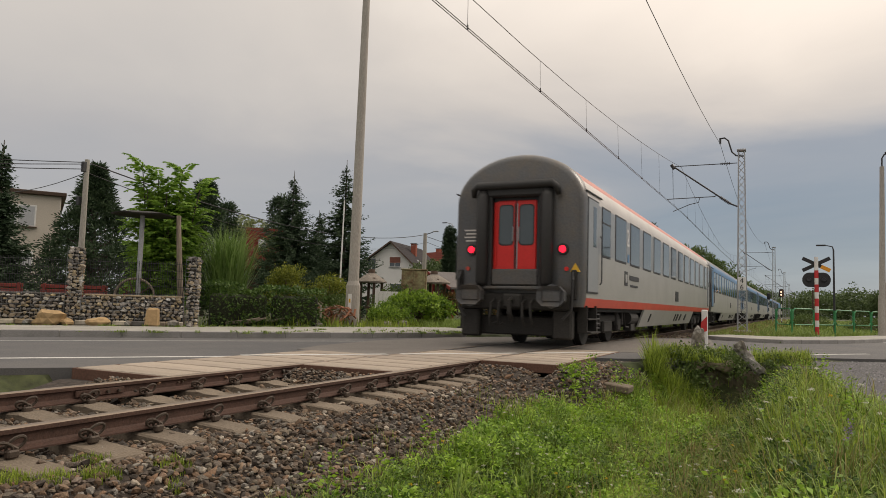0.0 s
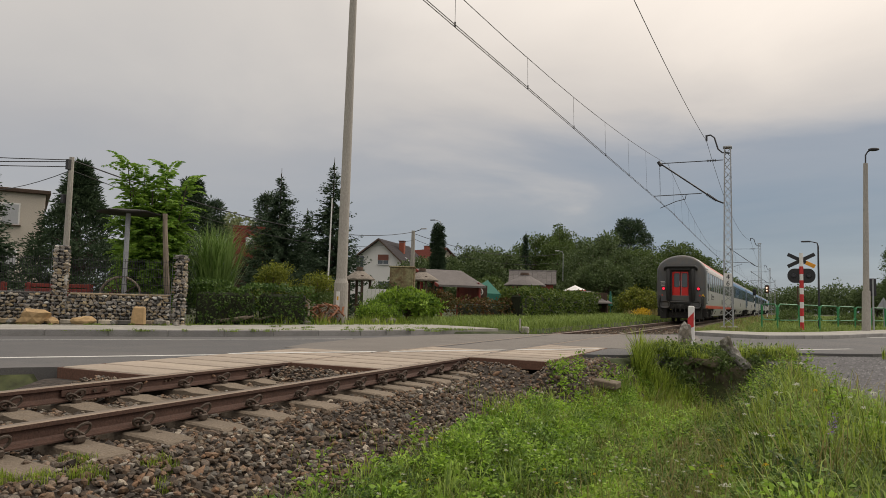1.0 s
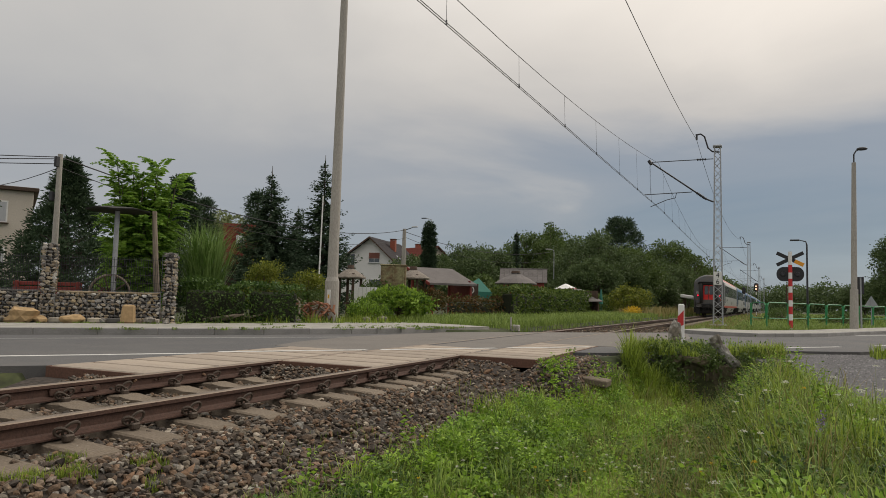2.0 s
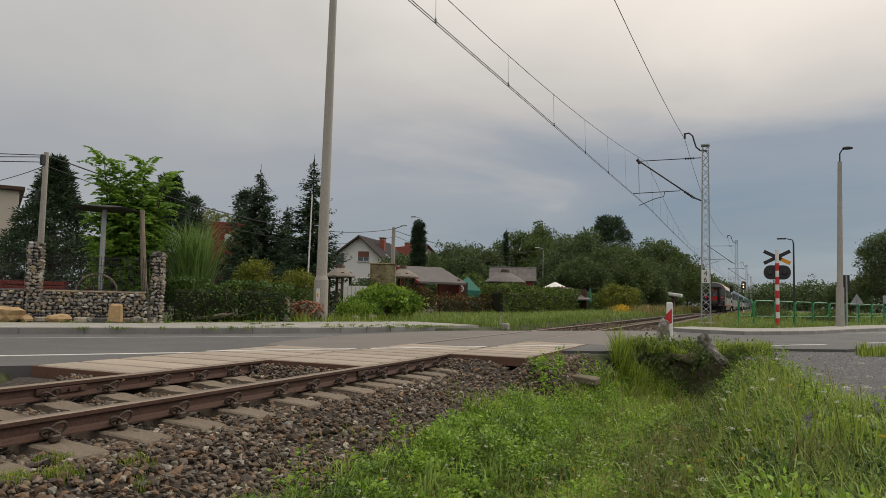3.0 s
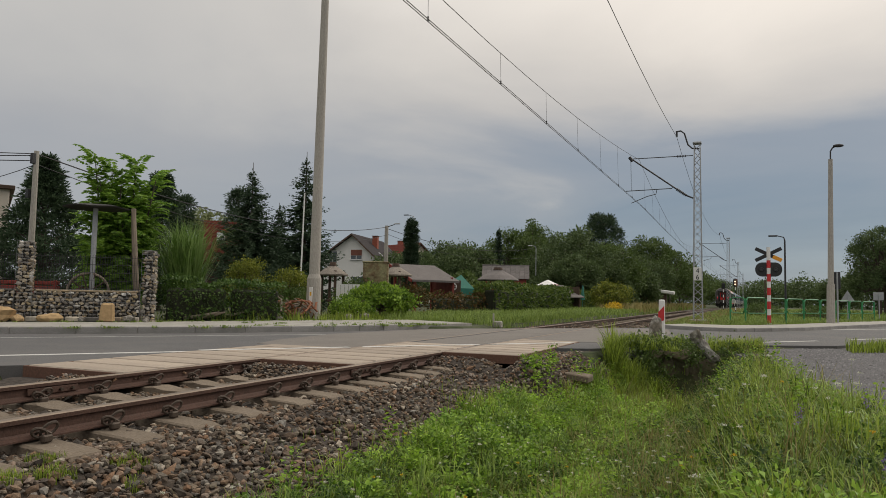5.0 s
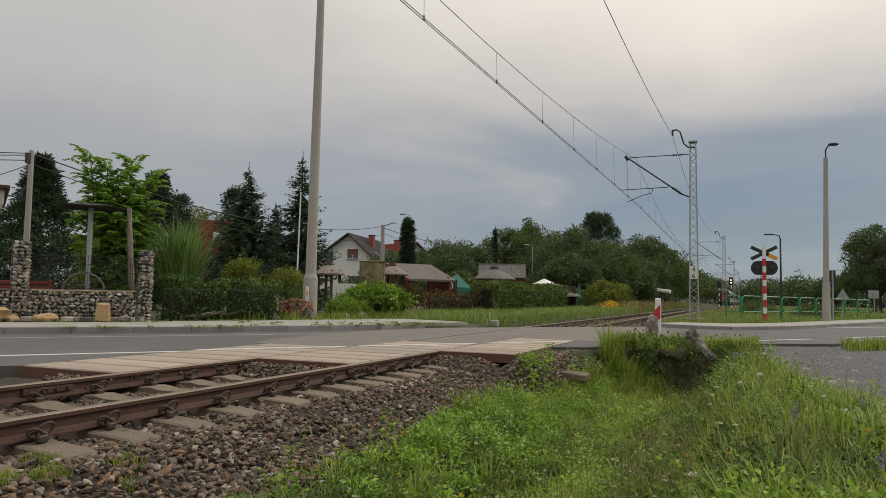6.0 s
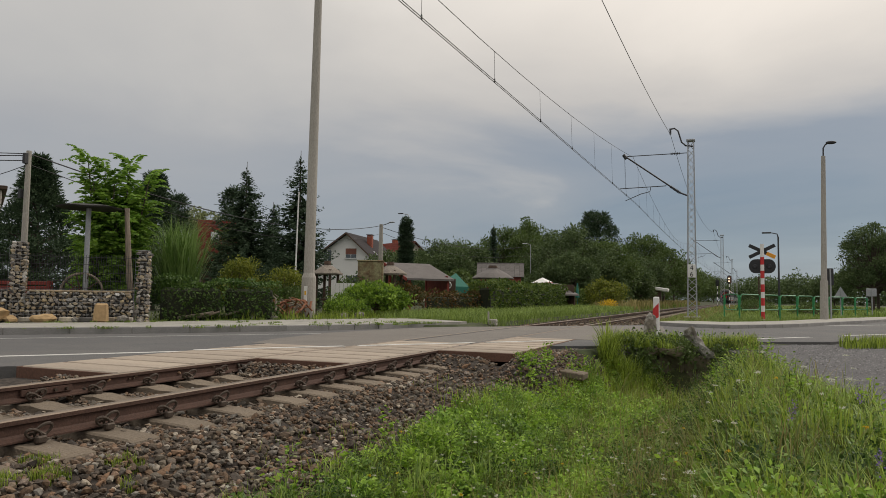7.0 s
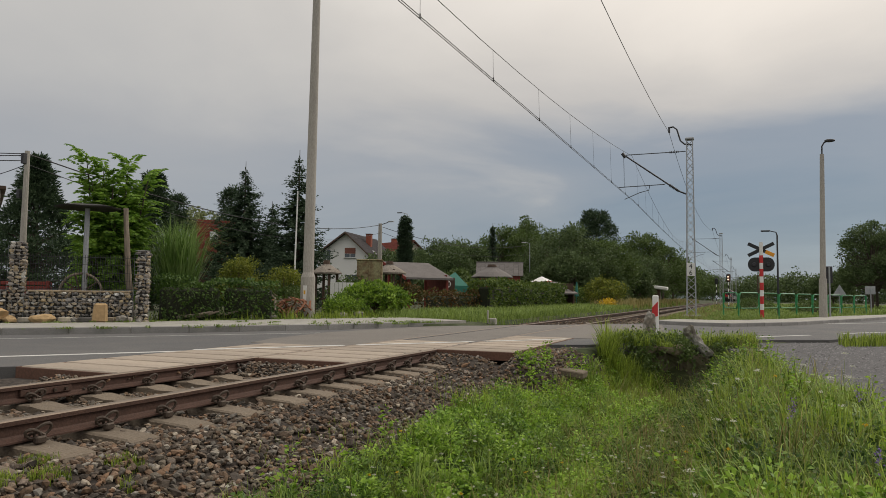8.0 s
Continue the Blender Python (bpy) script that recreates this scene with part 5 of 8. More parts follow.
def frond_tree_shape(h, seed):
    """Young tree of upright stems with long feathery leaves."""
    rng = np.random.default_rng(seed)
    bm = bmesh.new()
    P, D, L = [], [], []
    stems = [(-0.48, -0.36, 1.0), (0.42, 0.3, 0.98), (0.85, 0.6, 0.88), (-0.1, -0.1, 0.93)]
    for i in range(34):
        a, r = rng.uniform(0, 6.283), rng.uniform(0.2, 0.9)
        stems.append((0.15 + math.cos(a) * r * 0.95, 0.1 + math.sin(a) * r * 0.95, rng.uniform(0.35, 0.86)))
    for sx, sy, k in stems:
        top = Vector((sx, sy, h * k))
        foot = Vector((sx * 0.25, sy * 0.25, 0))
        tube(bm, [foot, foot.lerp(top, 0.5) + Vector((0.05, 0.02, 0)), top], [0.05, 0.035, 0.012], 5)
        nf = int(34 * k + 12)
        for i in range(nf):
            u = 1 - (i / nf) ** 1.25 * (0.93 if k > 0.55 else 0.8)
            p0 = foot.lerp(top, u)
            a = rng.uniform(0, 6.283)
            ln = rng.uniform(0.5, 0.85) * (0.8 + 0.3 * (1 - u))
            m = 14
            s = np.linspace(0.1, 1, m)
            lift = rng.uniform(0.45, 1.0) + 0.5 * max(0, u - 0.8) / 0.2
            q = np.c_[p0.x + np.cos(a) * ln * s, p0.y + np.sin(a) * ln * s, p0.z + ln * (lift * s - 0.75 * s ** 2)]
            side = np.array([-math.sin(a), math.cos(a), 0])
            for sg in (-1, 1):
                P.append(q)
                D.append(side * sg + np.array([math.cos(a), math.sin(a), -0.35]) * 0.45 + rng.normal(size=(m, 3)) * 0.1)
                L.append(np.full(m, 0.20) * (1.1 - 0.5 * s))
    P, D, L = np.concatenate(P), np.concatenate(D), np.concatenate(L)
    return bm, leaf_quads(P, D, L, L * 0.40, rng, 0.1)


def leafy_block(name, label, category, pts, width, z0, z1, material, seed, dens=260, leaf=0.09, bump=0.16, droop=0.5, group=""):
    """A grown-over hedge along plan points: leaves all over added dark boxes that block light."""
    rng = np.random.default_rng(seed)
    t = thing(name, label, category, group=group)
    v = [Vector(p) for p in pts]
    bm = bmesh.new()
    P, D = [], []
    for a, b in zip(v, v[1:]):
        d = (b - a)
        ln = d.length
        n2 = Vector((-d.y, d.x)) / ln
        c = (a + b) / 2
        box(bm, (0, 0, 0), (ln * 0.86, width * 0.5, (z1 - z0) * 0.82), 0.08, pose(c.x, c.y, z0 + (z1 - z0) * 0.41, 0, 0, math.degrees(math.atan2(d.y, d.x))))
        n = int(ln * (2 * (z1 - z0) + width) * dens)
        u = rng.uniform(0, 1, n)
        w = rng.uniform(0, 2 * (z1 - z0) + width, n)
        for i in range(n):
            hump = 1 + 0.10 * noise.noise(Vector((a.x + d.x * u[i], a.y + d.y * u[i], 0)) * 1.1) + 0.05 * noise.noise(Vector((a.x + d.x * u[i], a.y + d.y * u[i], 5)) * 3)
            H = (z1 - z0) * hump
            if w[i] < (z1 - z0):
                s, z, nn = -width / 2, w[i] / (z1 - z0) * H, (-1, 0.15)
            elif w[i] < (z1 - z0) + width:
                s, z, nn = w[i] - (z1 - z0) - width / 2, H, (0, 1)
            else:
                s, z, nn = width / 2, (w[i] - (z1 - z0) - width) / (z1 - z0) * H, (1, 0.15)
            k = bump * noise.noise(Vector((a.x + d.x * u[i], a.y + d.y * u[i], z * 1.2)) * 2.3) + rng.uniform(-0.06, 0.05)
            s += nn[0] * k
            z += nn[1] * k
            p = a + d * u[i] + n2 * s
            P.append((p.x, p.y, z0 + z))
            D.append((n2.x * nn[0] + d.x / ln * rng.normal() * 0.6, n2.y * nn[0] + d.y / ln * rng.normal() * 0.6, nn[1] - droop + rng.normal() * 0.4))
    # dark boxes added for the twiggy inside, so no light comes through
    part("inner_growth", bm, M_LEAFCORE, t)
    P, D = np.array(P), np.array(D)
    L = leaf * rng.uniform(0.6, 1.3, len(P))
    o = new("foliage", items_mesh("foliage", leaf_quads(P, D, L, L * 0.75, rng), QUAD, material))
    o.parent = t
    return t


# near-black: the shade deep in a hedge is in this colour
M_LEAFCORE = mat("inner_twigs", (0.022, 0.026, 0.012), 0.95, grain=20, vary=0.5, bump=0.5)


def bush(name, label, place, r, h, material, seed, clumps=26, per=90, leaf=0.08, clump=0.3):
    bm, V = broad_shape(h, r, seed, base=0.05, clumps=clumps, per=per, leaf=leaf, clump=clump)
    t = thing(name, label, "shrub", pose(*place), group="shrubs")
    part("stems", bm, M_TWIG, t)
    o = new("foliage", items_mesh("foliage", V, QUAD, material))
    o.parent = t
    return t


def plant_trees():
    # garden trees behind the stone wall
    bm, V = spruce_shape(5.35, 1.35, 1, dens=1.1)
    tree("spruce_tree", "dark spruce with drooping branches beside the beige house", (-17.1, 13.5, 0), bm, V, M_SPRUCE)
    bm, V = pine_shape(6.0, 2.7, 2, base=0.06, puffs=430, puff=0.46, per=75, pointed=1.0)
    tree("pine_tree", "dense dark pine behind the stone wall", (-20.4, 19.4, 0), bm, V, M_PINE)
    bm, V = frond_tree_shape(4.6, 3)
    tree("ailanthus_tree", "bright green young tree with feathery leaves", (-11.25, 14.6, 0), bm, V, M_FROND)
    bm, V = pine_shape(6.0, 1.75, 4, base=0.06, puffs=340, puff=0.46, per=75, pointed=0.7)
    tree("pine_tree", "dark pine with an uneven crown", (-19.0, 24.0, 0), bm, V, M_PINE)
    bm, V = pine_shape(5.4, 0.95, 5, base=0.1, puffs=100, puff=0.42, per=55, pointed=0.5)
    tree("pine_tree", "slim dark pine with an uneven crown", (-19.7, 26.2, 0), bm, V, M_PINE)
    bm, V = broad_shape(6.9, 2.6, 6, base=0.3, clumps=46, per=130, leaf=0.22, clump=0.75, droop=0.6)
    tree("willow_tree", "pale yellowish weeping tree in a garden", (-31.0, 41.0, 0), bm, V, M_WILLOW)
    bm, V = pine_shape(7.6, 1.25, 7, base=0.1, puffs=120, puff=0.6, per=60, pointed=0.45)
    tree("pine_tree", "dark pine standing among garden spruces", (-25.0, 36.6, 0), bm, V, M_PINE)
    bm, V = spruce_shape(8.6, 3.2, 8, dens=1.0)
    tree("spruce_tree", "tall dense dark spruce with a pointed top", (-22.9, 35.3, 0), bm, V, M_SPRUCE)
    bm, V = spruce_shape(6.2, 2.3, 9)
    tree("spruce_tree", "shorter dark spruce beside a taller one", (-21.2, 35.8, 0), bm, V, M_SPRUCE)
    bm, V = spruce_shape(8.1, 2.5, 10, gap=0.2, dens=0.9)
    tree("spruce_tree", "slender dark spruce with open layered branches", (-16.3, 31.4, 0), bm, V, M_SPRUCE)
    # far gardens
    rng = random.Random(11)
    for i, (x, y, h, r, kind) in enumerate([
            (-25.0, 72, 7.2, 3.2, "d"), (-21.5, 70, 6.6, 3.0, "d"), (-18.5, 62, 5.6, 2.8, "d"), (-23, 60, 5.5, 2.6, "d"), (-17.0, 66, 7.8, 1.2, "s"),
            (-21.5, 84, 9.6, 3.0, "b"), (-18.2, 82, 8.6, 2.8, "b"), (-19.6, 88, 11.4, 2.6, "b"), (-16.2, 86, 8.8, 2.6, "d"), (-14.5, 90, 9.6, 1.6, "p"),
            (-10.6, 72, 8.0, 4.0, "d"), (-8.0, 76, 7.0, 3.3, "b"), (-11.9, 94, 12.4, 3.9, "p"), (-13.5, 98, 9.0, 4.0, "d"), (-6.2, 96, 9.6, 3.2, "b"), (-3.8, 98, 8.2, 3.4, "b"), (-5.5, 88, 6.4, 2.8, "d"),
            (-26, 92, 8.0, 4.0, "d"), (-30, 84, 6.5, 3.5, "d"), (-7.0, 110, 8.0, 4, "d"), (-5.0, 130, 7.5, 4, "b"), (-9.5, 66, 5.0, 2.5, "d"), (-7.2, 74, 4.0, 2.2, "d"), (-5.8, 80, 4.6, 2.4, "d"), (-28, 66, 5.5, 3, "d"), (-14.5, 76, 6.2, 3.0, "d"),
            (-6.5, 150, 8.5, 5, "d"), (-5.5, 185, 8.0, 6, "b"), (-7, 230, 9, 7, "d"), (-3, 300, 9, 8, "d")]):
        if kind == "s":
            bm, V = spruce_shape(h, r, 40 + i, dens=0.7, leaf=0.34)
            m, lab = M_SPRUCE, "dark pointed spruce in the gardens beyond the hedge"
        elif kind == "p":
            bm, V = pine_shape(h, r * 1.15, 40 + i, base=0.3, puffs=240, puff=0.85, per=70, pointed=0.42)
            m, lab = M_PINE, "tall dark pine rising over the garden trees"
        else:
            bm, V = broad_shape(h, r, 40 + i, base=0.02, clumps=85, per=120, leaf=0.24 if y < 120 else 0.45, clump=0.28 * r)
            m, lab = (M_LEAFDARK, "dark green leafy tree in the gardens beyond the hedge") if kind == "d" else (M_LEAF, "light green leafy tree in the gardens beyond the hedge")
        tree("pine_tree" if kind == "p" else "spruce_tree" if kind == "s" else "leafy_tree", lab, (x, y, -0.1), bm, V, m)
    # trees beyond the road on the other side
    for i, (x, y, h, r) in enumerate([(15.3, 66, 7.4, 2.2), (18.6, 68, 7.6, 2.9), (16.8, 73, 6.4, 2.6), (22, 66, 7.5, 4), (14.6, 84, 3.8, 2.0), (24.0, 63, 7.0, 3.4), (30, 75, 7, 4.5)]):
        bm, V = broad_shape(h, r, 90 + i, base=0.04, clumps=110, per=150, leaf=0.15, clump=0.62)
        tree("leafy_tree", "dark rounded leafy tree beyond the road", (x, y, -0.1), bm, V, M_LEAFDARK)
    # cypress-like ivy column
    bm, V = pine_shape(6.35, 0.42, 14, base=0.04, puffs=420, puff=0.32, per=90, pointed=0.10)
    tree("ivy_column", "narrow pole overgrown with dark ivy", (-16.6, 45.2, 0), bm, V, M_SPRUCE)


plant_trees()


def far_woods():
    """Distant wood edge along the horizon."""
    rng = np.random.default_rng(77)
    P, D = [], []
    for x0, x1, y, h, step in ((8, 75, 260, 9.0, 2.0), (-30, 14, 420, 11, 3.5), (-160, -18, 170, 10, 4.0), (60, 320, 300, 13, 4.5), (4, 40, 340, 10, 3.0)):
        for x in np.arange(x0, x1, step):
            hh = h * rng.uniform(0.72, 1.05) * (1 + 0.008 * max(0.0, min(x, 60.0)))
            for k in range(12):
                c = np.array([x + rng.normal() * step * 0.6, y + rng.normal() * 6, hh * rng.uniform(0.02, 0.85)])
                q = unit(rng.normal(size=(60, 3)))
                P.append(c + q * hh * 0.2 * rng.uniform(0.4, 1.1, (60, 1)))
                D.append(q + rng.normal(size=(60, 3)) * 0.5)
    P, D = np.concatenate(P), np.concatenate(D)
    L = 0.75 * rng.uniform(0.6, 1.3, len(P))
    o = new("far_woods", items_mesh("far_woods", leaf_quads(P, D, L, L * 0.7, rng), QUAD, M_LEAFDARK))
    tagged(o, "distant dark green wood along the horizon", "woods", kind="stuff")


far_woods()

# undergrowth below the garden trees
for i, (x, y) in enumerate([(-9.8, 78), (-7.5, 84), (-12.5, 80), (-16, 76), (-20, 74), (-24, 70), (-6.3, 92), (-8.5, 100), (-6.0, 108), (-13, 68), (-17.5, 58), (-22, 56)]):
    bush("green_shrub", "dense green undergrowth below the garden trees", (x, y, -0.1), 2.2, 3.0, M_LEAFDARK if i % 2 else M_LEAF, 200 + i, clumps=42, per=80, leaf=0.26, clump=0.6)

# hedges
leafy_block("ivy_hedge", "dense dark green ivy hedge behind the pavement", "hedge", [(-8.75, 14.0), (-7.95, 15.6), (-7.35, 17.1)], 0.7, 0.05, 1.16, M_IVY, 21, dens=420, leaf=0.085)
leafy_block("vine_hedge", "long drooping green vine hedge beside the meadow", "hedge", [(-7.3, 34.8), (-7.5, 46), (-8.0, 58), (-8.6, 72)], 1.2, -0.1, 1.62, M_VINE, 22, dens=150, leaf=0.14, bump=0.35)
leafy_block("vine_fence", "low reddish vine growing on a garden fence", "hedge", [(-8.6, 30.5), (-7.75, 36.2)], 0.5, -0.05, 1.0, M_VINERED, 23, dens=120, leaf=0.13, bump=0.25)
bush("clipped_shrub", "rounded yellow-green garden shrub behind the hedge", (-10.05, 18.9, 0), 0.62, 1.95, M_LEAFYEL, 24, clumps=60, per=110, leaf=0.07)
bush("clipped_shrub", "small rounded yellow-green garden shrub", (-8.85, 19.7, 0), 0.5, 1.75, M_LEAFYEL, 25, clumps=44, per=100, leaf=0.07)
bush("bright_shrub", "bright yellow-green feathery shrub beside the pavement", (-6.6, 21.9, 0), 1.1, 1.25, M_SHRUB, 26, clumps=64, per=80, leaf=0.12, clump=0.26)
bush("bright_shrub", "small bright green shrub at the foot of the pole", (-6.9, 20.4, 0), 0.7, 0.8, M_SHRUB, 27, clumps=36, per=90, leaf=0.08)
bush("green_shrub", "dark green shrub at the foot of the pole", (-8.4, 19.3, 0), 0.8, 1.0, M_LEAF, 28, clumps=36, per=90, leaf=0.08)
bush("green_shrub", "green overgrown shrub beside the rusty container", (-8.9, 24.5, 0), 1.0, 1.5, M_LEAF, 29, clumps=40, per=90, leaf=0.1)
bush("green_shrub", "green shrub in front of the red carport", (-8.6, 28.0, 0), 0.9, 1.4, M_VINERED, 30, clumps=36, per=80, leaf=0.1)
bush("meadow_shrub", "greyish green shrub by the railway", (-4.9, 60.0, -0.1), 1.7, 2.4, M_LEAFYEL, 31, clumps=50, per=90, leaf=0.16, clump=0.5)
bush("meadow_shrub", "yellow flowering shrub by the railway", (-4.0, 55.0, -0.1), 0.5, 0.75, M_FLOWERY, 32, clumps=18, per=50, leaf=0.12)
bush("meadow_shrub", "low green weeds behind the railing", (9.2, 46.0, -0.1), 1.3, 0.8, M_LEAF, 33, clumps=40, per=90, leaf=0.08, clump=0.3)
bush("meadow_shrub", "low green weeds behind the railing", (6.2, 50.0, -0.1), 1.3, 0.9, M_LEAF, 34, clumps=40, per=90, leaf=0.08, clump=0.3)


def blades(P, H, W, rng, bend=0.45):
    """Bent grass blades at P: two joints and a tip."""
    n = len(P)
    a = rng.uniform(0, 6.283, n)
    d = np.c_[np.cos(a), np.sin(a), np.zeros(n)]
    s = np.c_[-np.sin(a), np.cos(a), np.zeros(n)]
    H = np.asarray(H)[:, None]
    W = np.asarray(W)[:, None]
    b = (rng.uniform(0.1, 1.0, n)[:, None]) * bend * H
    up = np.array([0, 0, 1.0])
    m1, m2, tip = P + up * H * 0.45 + d * b * 0.22, P + up * H * 0.8 + d * b * 0.62, P + up * H * (1 - 0.25 * b / H) + d * b * 1.25
    return np.stack([P - s * W / 2, P + s * W / 2, m1 + s * W * 0.45, m1 - s * W * 0.45, m2 + s * W * 0.3, m2 - s * W * 0.3, tip], axis=1)


BLADE = [(0, 1, 2, 3), (3, 2, 4, 5), (5, 4, 6)]


def reed_clump():
    rng = np.random.default_rng(41)
    n = 900
    a, r = rng.uniform(0, 6.283, n), rng.uniform(0, 0.32, n) ** 0.8
    P = np.c_[-9.6 + np.cos(a) * r, 15.65 + np.sin(a) * r, np.full(n, 0.05)]
    V = blades(P, rng.uniform(1.5, 3.15, n), rng.uniform(0.022, 0.042, n), rng, 0.52)
    me = items_mesh("reed_grass", V, BLADE, M_REED)
    tagged(new("reed_grass", me), "tall arching clump of green ornamental reed grass", "ornamental grass")


reed_clump()


def grass_field(name, label, material, seed, zones, wmul=1.0, bend=0.45, zfun=None, skip=None):
    rng = np.random.default_rng(seed)
    allV = []
    for x0, x1, y0, y1, dens, h0, h1, w in zones:
        n = int((x1 - x0) * (y1 - y0) * dens)
        X, Y = rng.uniform(x0, x1, n), rng.uniform(y0, y1, n)
        keep = []
        Z = np.zeros(n)
        Hm = np.ones(n)
        for i in range(n):
            x, y = X[i], Y[i]
            if skip and skip(x, y):
                continue
            cl = noise.noise(Vector((x * 1.1, y * 1.1, seed))) + 0.5 * noise.noise(Vector((x * 3.1, y * 3.1, seed + 7)))
            if rng.random() > 0.62 + 0.6 * cl:
                continue
            Z[i] = (zfun or near_z)(x, y)
            Hm[i] = 1 + 0.55 * cl
            keep.append(i)
        k = np.array(keep, dtype=int)
        if not len(k):
            continue
        P = np.c_[X[k], Y[k], Z[k] - 0.02]
        allV.append(blades(P, rng.uniform(h0, h1, len(k)) * Hm[k], w * wmul * rng.uniform(0.7, 1.3, len(k)), rng, bend))
    me = items_mesh(name, np.concatenate(allV), BLADE, material)
    return tagged(new(name, me), label, "grass", kind="stuff")


def near_skip(x, y):
    """Keeps the near meadow off the ballast, the gravel drive and the road."""
    edge = 2.15 + 0.35 * noise.noise(Vector((y * 0.8, 3, 0))) + (0.45 + 0.12 * (y - 9.3) if y > 9.3 else 0.0)
    if x < edge:
        return True
    if x > 7.15 - 0.165 * y + 0.12 * noise.noise(Vector((y * 2, 9, 1))):
        return True
    return y > road_y(x, -5.0) + 0.3


grass_field("meadow_grass", "long fresh green meadow grass on the bank beside the track", M_GRASS, 51, [(3.6, 7.0, 1.6, 4.0, 800, 0.08, 0.33, 0.007), (2.0, 3.6, 1.6, 4.0, 260, 0.07, 0.25, 0.006), (3.6, 7.0, 4.0, 7.0, 700, 0.09, 0.36, 0.008), (2.0, 3.6, 4.0, 7.0, 200, 0.08, 0.28, 0.007), (2.0, 6.6, 7.0, 15.5, 600, 0.08, 0.36, 0.010), (2.7, 3.7, 10.0, 14.2, 1300, 0.12, 0.36, 0.009)], skip=near_skip, bend=0.75)
grass_field("dry_grass", "dry yellowish grass stems among the green meadow", M_GRASSDRY, 52, [(3.3, 5.4, 4.0, 12.0, 150, 0.2, 0.55, 0.005), (2.2, 6.2, 1.8, 4.0, 90, 0.15, 0.42, 0.004)], skip=near_skip, bend=0.9)


def far_skip(x, y):
    off = road_off(x, y)
    if abs(x - track_x(y)) < 1.75 + 0.3 * noise.noise(Vector((y, 1, 1))):
        return True
    if x < 0:
        return off > -14.6 and not (y > 20.5 and x > -6.5 and off < -13.0) or x < -9.2 or (x > -3.3 and y < 20.5)
    if x < 4.6:
        return y < 26.5
    return y < 27.6 + (x - 5.6) * 2.35


grass_field("verge_grass", "tall green verge grass along the railway beyond the road", M_GRASSFAR, 53, [(-8, -1.6, 20.3, 34, 420, 0.10, 0.34, 0.014), (-8.5, -1.6, 34, 80, 140, 0.14, 0.36, 0.028), (2.0, 4, 26, 45, 380, 0.06, 0.18, 0.014), (4, 12, 26, 45, 380, 0.10, 0.34, 0.014), (2.2, 5, 45, 110, 40, 0.1, 0.24, 0.05), (5, 22, 45, 110, 40, 0.25, 0.5, 0.05), (-5, -1.6, 80, 160, 30, 0.3, 0.5, 0.06)], skip=far_skip, bend=0.9)
grass_field("verge_dry_grass", "dry straw-coloured grass on the railway verge", M_GRASSDRY, 54, [(2.2, 5.0, 26, 45, 50, 0.12, 0.28, 0.012), (2.6, 6, 45, 140, 12, 0.15, 0.3, 0.05), (-5.5, -1.8, 55, 160, 25, 0.4, 0.8, 0.06)], skip=far_skip)
grass_field("garden_grass", "green weeds at the foot of the hedge", M_GRASS, 55, [(-9.3, -5.6, 14.2, 22, 260, 0.12, 0.38, 0.016)], skip=lambda x, y: road_off(x, y) > -15.2 - max(0, y - 17) * 0.2 or road_off(x, y) < -17.5)
grass_field("verge_grass", "green patch of grass between road and gravel drive", M_GRASS, 56, [(7.0, 12.0, 14.0, 21.0, 800, 0.12, 0.3, 0.012)], skip=lambda x, y: y < 15.4 + (x - 6.9) * 0.9 or y > 16.4 + (x - 6.9) * 1.75, zfun=lambda x, y: -0.08)
# tufts in the ballast
grass_field("ballast_tufts", "small green grass tufts growing in the ballast", M_GRASS, 57, [(1.45, 1.65, 3.25, 3.45, 24000, 0.05, 0.13, 0.005), (1.04, 1.22, 3.01, 3.19, 24000, 0.05, 0.13, 0.005), (1.37, 1.55, 2.81, 2.99, 24000, 0.05, 0.13, 0.005), (1.27, 1.47, 2.57, 2.77, 24000, 0.05, 0.13, 0.005), (1.10, 1.30, 2.40, 2.60, 24000, 0.05, 0.13, 0.005), (1.70, 1.80, 3.15, 3.25, 24000, 0.05, 0.13, 0.005), (1.7, 2.2, 4.2, 5.6, 200, 0.06, 0.14, 0.005), (1.5, 2.1, 7.6, 8.6, 260, 0.06, 0.16, 0.006)], zfun=lambda x, y: ballast_z(x))


